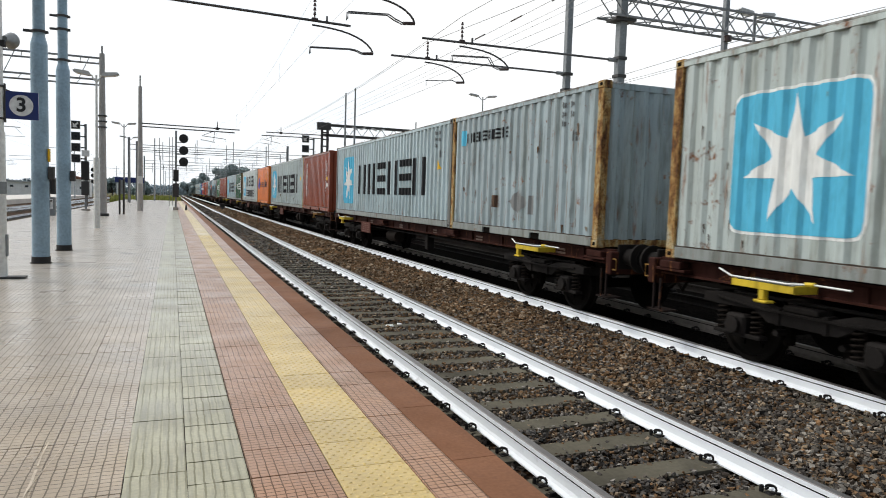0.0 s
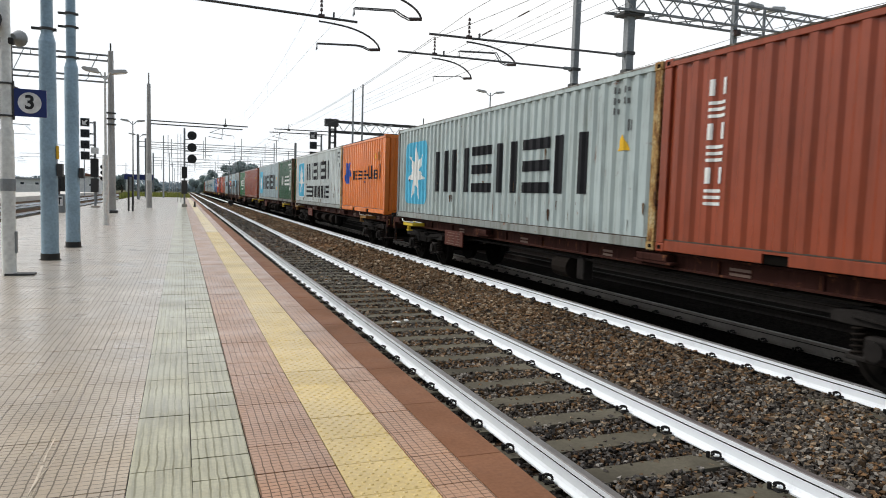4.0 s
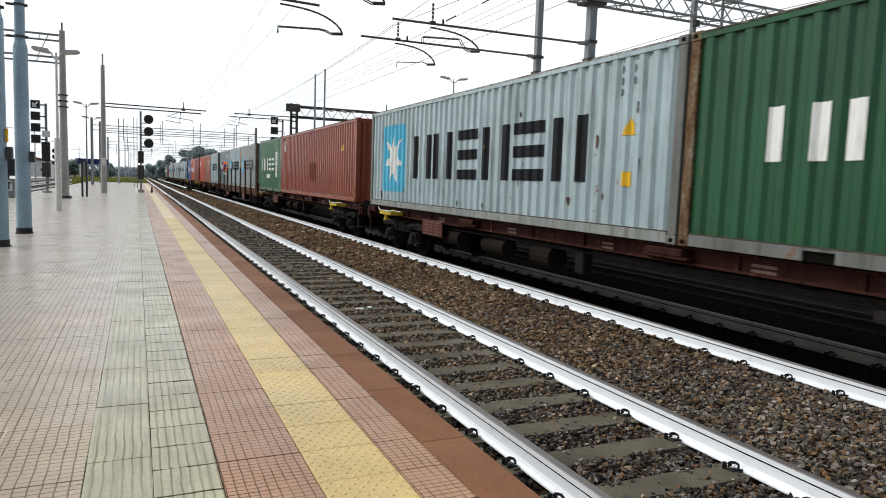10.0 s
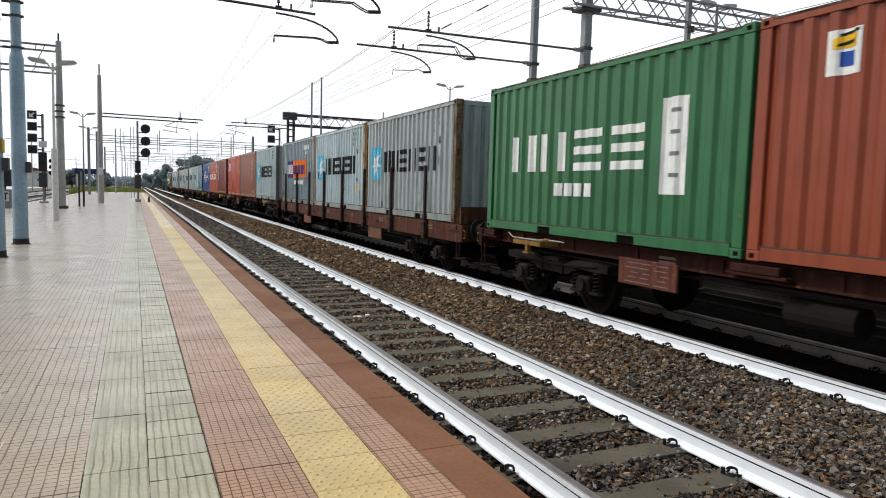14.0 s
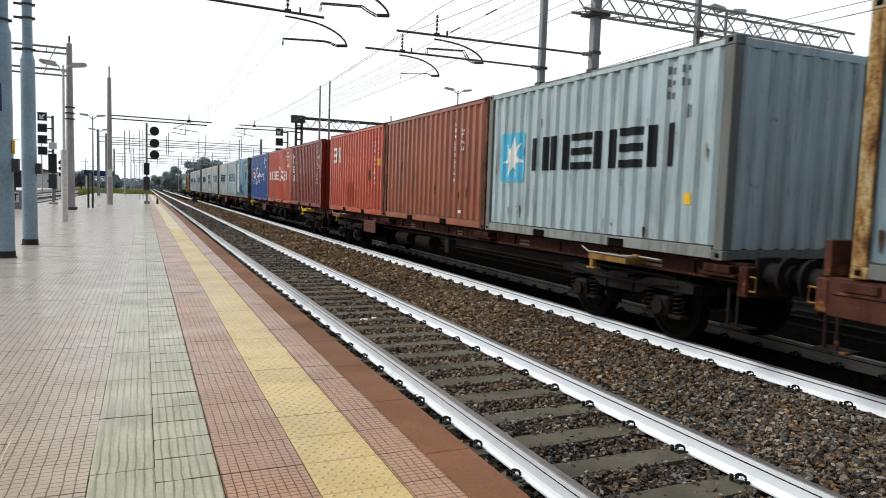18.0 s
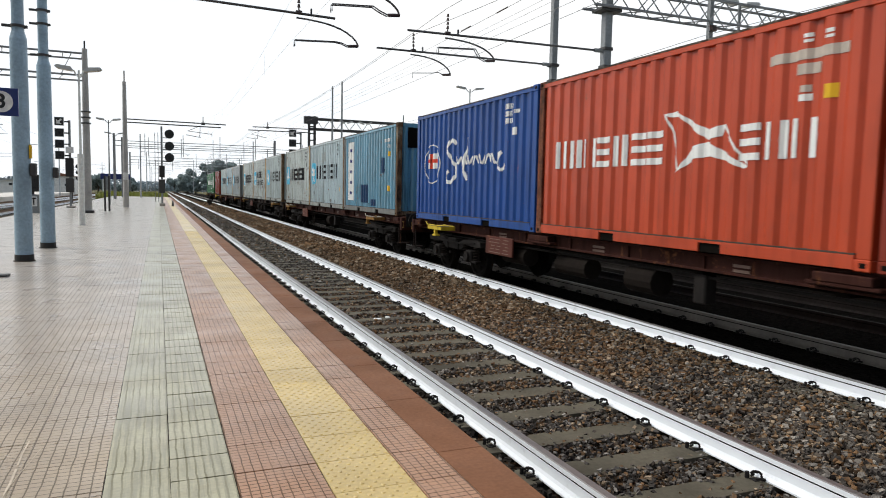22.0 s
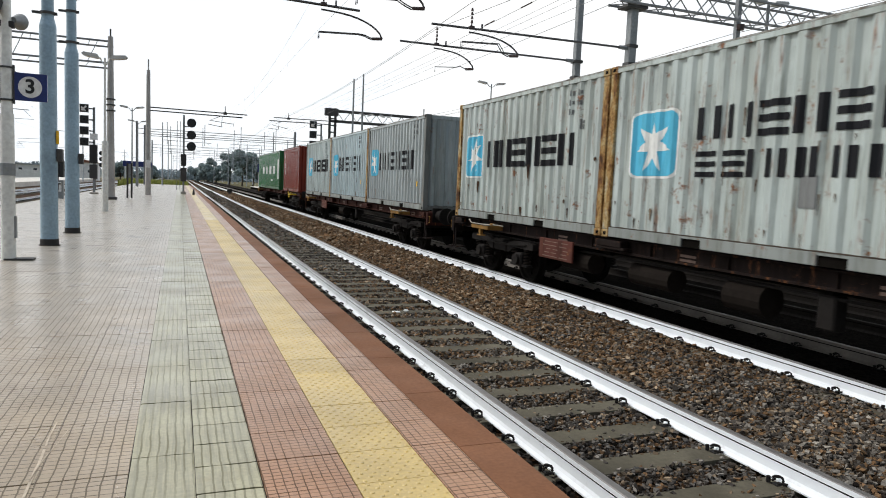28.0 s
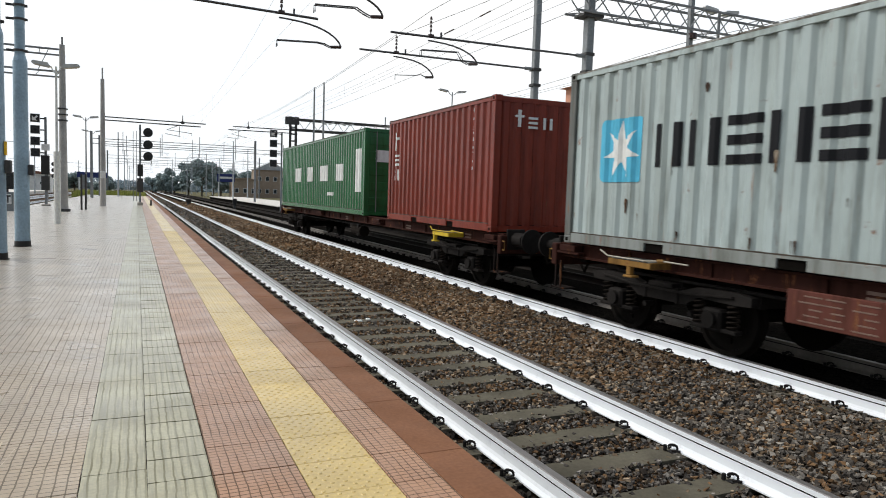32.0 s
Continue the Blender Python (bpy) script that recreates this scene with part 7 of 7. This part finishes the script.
# station name board, far along the line
nb = thing("station_board", "blue station name board on pale posts", "sign")
part("board", Shape().box(18.4, 22.6, 180, 180.1, 3.2, 5.2, 0.02), SIGNB, nb)
part("bar", Shape().box(19.0, 22.0, 179.94, 179.99, 4.0, 4.5), ENAMEL, nb)
for x in (18.8, 22.2):
    part("post", Shape().box(x - 0.12, x + 0.12, 180.1, 180.3, -0.5, 5.3), POLE_WHITE, nb)
nb2 = thing("station_board", "blue name board at the end of the back platform", "sign")
part("board", Shape().box(-9.0, -4.5, 128, 128.1, 2.6, 3.5, 0.02), SIGNB, nb2)
for x in (-8.6, -5.0):
    part("post", Shape().box(x - 0.1, x + 0.1, 128.1, 128.3, -0.9, 3.6), POLE_WHITE, nb2)
dw = thing("dwarf_signal", "low black shunting signal between the tracks", "railway signal", group="railway signals")
part("head", Shape().box(5.15, 5.75, 83.8, 84.2, -0.25, 0.15, 0.04), INK, dw)
part("foot", Shape().box(5.3, 5.6, 83.85, 84.15, -0.6, -0.25, 0.02), DARKSTEEL, dw)
dw2 = thing("dwarf_signal", "low black shunting signal between the tracks", "railway signal", group="railway signals")
part("head", Shape().box(9.0, 9.4, 72.8, 73.1, -0.1, 0.5, 0.04), INK, dw2)
part("foot", Shape().box(9.1, 9.3, 72.9, 73.0, -0.6, -0.1, 0.02), DARKSTEEL, dw2)


# trees and woods
def leaf_cloud(rng, blobs, per, size):
    V, F, off = [], [], 0
    for cx, cy, cz, rx, ry, rz in blobs:
        n = per
        d = rng.normal(size=(n, 3))
        d /= np.linalg.norm(d, axis=1)[:, None]
        rad = rng.uniform(0.55, 1.05, n)[:, None]
        c = np.array([cx, cy, cz]) + d * rad * np.array([rx, ry, rz])
        a = rng.normal(size=(n, 3))
        a /= np.linalg.norm(a, axis=1)[:, None]
        b_ = np.cross(a, d)
        b_ /= np.linalg.norm(b_, axis=1)[:, None] + 1e-9
        s_ = rng.uniform(0.5, 1.2, n)[:, None] * size
        q = np.stack([c - a * s_, c + b_ * s_ * 0.7, c + a * s_, c - b_ * s_ * 0.7], 1)
        V.append(q.reshape(-1, 3))
        F.append(np.arange(n * 4).reshape(n, 4) + off)
        off += n * 4
    return np.concatenate(V), np.concatenate(F)


def tree(x, y, h, w, seed):
    rng = np.random.default_rng(seed)
    t = thing("tree", "leafy tree far along the line, paled for haze", "tree", x, y, -0.9, "trees")
    part("trunk", Shape().tube([(0, 0, 0), (0.1, 0, h * 0.3), (0, 0.1, h * 0.6)], 0.28, 8, r1=0.1), BARK, t)
    blobs = []
    for k in range(15):
        a, z = rng.uniform(0, 2 * np.pi), rng.uniform(0.28, 0.95)
        r = w * 0.5 * (1 - abs(z - 0.5) ** 1.5) * rng.uniform(0.3, 0.9)
        bx_, by_, bz_ = r * math.cos(a), r * math.sin(a), z * h
        rr = w * rng.uniform(0.15, 0.27)
        blobs.append((bx_, by_, bz_, rr, rr, rr * 0.85))
        part("limb", Shape().tube([(0, 0, h * min(0.55, z * 0.6)), (bx_ * 0.6, by_ * 0.6, bz_ * 0.85), (bx_, by_, bz_)], 0.09, 5, r1=0.03), BARK, t)
    V, F = leaf_cloud(rng, blobs, 260, 0.36)
    tagged(part("crown", raw_mesh("crown", V, F, [LEAF]), LEAF, t), kind="stuff")


for i, (x, y, h, w) in enumerate(((7.6, 212, 7.6, 5.4), (10.4, 222, 6.8, 5.0), (13.6, 210, 8.8, 5.2), (16.8, 205, 11.0, 6.6), (20.6, 214, 10.4, 6.2), (23.8, 222, 9.4, 6.2), (28.4, 228, 8.0, 6), (33, 236, 8.0, 6), (4.6, 236, 4.6, 4.6), (-9.0, 226, 4.8, 5.5), (-17.0, 232, 5.4, 6.0))):
    tree(x, y, h, w, 20 + i)
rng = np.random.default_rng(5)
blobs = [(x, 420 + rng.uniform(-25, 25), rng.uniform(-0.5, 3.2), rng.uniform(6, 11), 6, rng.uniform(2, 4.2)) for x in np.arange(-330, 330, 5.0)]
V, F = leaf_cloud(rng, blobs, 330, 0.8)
tagged(new("far_woods", raw_mesh("far_woods", V, F, [HAZE])), "far woods on the horizon, tinted blue-grey for haze", "woods", kind="stuff")

# grass at the platform's end
rng = np.random.default_rng(8)
n = 9000
px, py = rng.uniform(-8.5, 1.2, n), rng.uniform(PLAT_END + 0.2, 132, n)
hh, an = rng.uniform(0.3, 1.15, n), rng.uniform(0, np.pi, n)
wv = np.stack([np.cos(an), np.sin(an), np.zeros(n)], 1) * 0.09
p0 = np.stack([px, py, np.full(n, -0.75)], 1)
tip = p0 + np.stack([rng.uniform(-0.2, 0.2, n), rng.uniform(-0.2, 0.2, n), hh + 0.35], 1)
V = np.stack([p0 - wv, p0 + wv, tip], 1).reshape(-1, 3)
tagged(new("grass", raw_mesh("grass", V, np.arange(n * 3).reshape(n, 3), [GRASS])), "tall yellow-green grass past the platform's end", "grass", kind="stuff")

# pale scratches worn into the pink tiles
for pts, wd in ((((-0.681, 5.58), (-0.676, 5.25), (-0.674, 4.95)), 0.006), (((-0.682, 4.40), (-0.684, 4.2), (-0.680, 4.03)), 0.009), (((-0.676, 3.98), (-0.672, 3.75), (-0.668, 3.4)), 0.013), (((-0.603, 4.256), (-0.629, 4.05), (-0.661, 3.83), (-0.674, 3.567)), 0.004)):
    sc = Shape()
    for (xa, ya), (xb, yb) in zip(pts, pts[1:]):
        sc.add([(xa - wd * 0.6, ya, 0.0035), (xa + wd * 0.4, ya, 0.0035), (xb + wd * 0.6, yb, 0.0035), (xb - wd * 0.4, yb, 0.0035)], [(0, 1, 2, 3)])
    part("scratch", sc, SCRATCH, plat, "pale worn scratch")

# ---------------------------------------------------------------- paving of the platform, piece by piece
paving(-6.25, -0.25, 0.40, 0.40, T_PINK, -8, 9.5, "tile", 0.0012, y_phase=3.55, limit=300)
paving(-0.248, 0.054, 0.302, 0.90, T_GREY, -8, 20, "guide_tile", 0.003, shape=[wavy_piece(k) for k in (1, 2, 3)], y_phase=3.75)
paving(0.0545, 0.3575, 0.303, 0.31, T_GREY, -8, 16, "guide_tile", 0.004, shape=[wavy_piece(k, 0.008) for k in (4, 5, 6, 7)], y_phase=3.55)
paving(0.36, 0.784, 0.424, 0.40, T_RED, -8, 22, "tile", 0.003, y_phase=3.55)
paving(0.786, 1.2, 0.414, 0.40, T_YEL, -8, 24, "tactile_tile", 0.004, blister_piece, y_phase=3.55)
paving(1.202, 1.458, 0.256, 0.40, T_RED, -8, 22, "tile", 0.004, y_phase=3.55)
cop = Shape().box(0, EDGE_R - 1.462, 0, 1.0018, -0.11, 0, 0.004)
cop_me = cop.mesh("coping_stone", [COPING])
y = 3.43 - 12
while y < PLAT_END - 1:
    ob = part("coping_stone", cop_me, COPING, plat)
    ob.matrix_basis = pose(1.462, y, -0.002)
    y += 1.004
part("left_coping", Shape().box(EDGE_L, -6.26, -8, PLAT_END, -0.12, 0.0, 0.01), COPING, plat)


def motions():
    """The train rolls by at an even pace; its wheels turn."""
    for ob, start in MOVING:
        walk(ob, [(t, Matrix.Translation((0, -SPEED * t, 0)) @ start) for t in (0.0, 8.0, 16.0, 24.0, 32.0)])
    turn = math.degrees(SPEED / WHEEL_R)
    for ws, y in WHEELS:
        walk(ws, [(0.1 * k, pose(0, y, AXLE_Z, turn * 0.1 * k)) for k in range(321)])


motions()
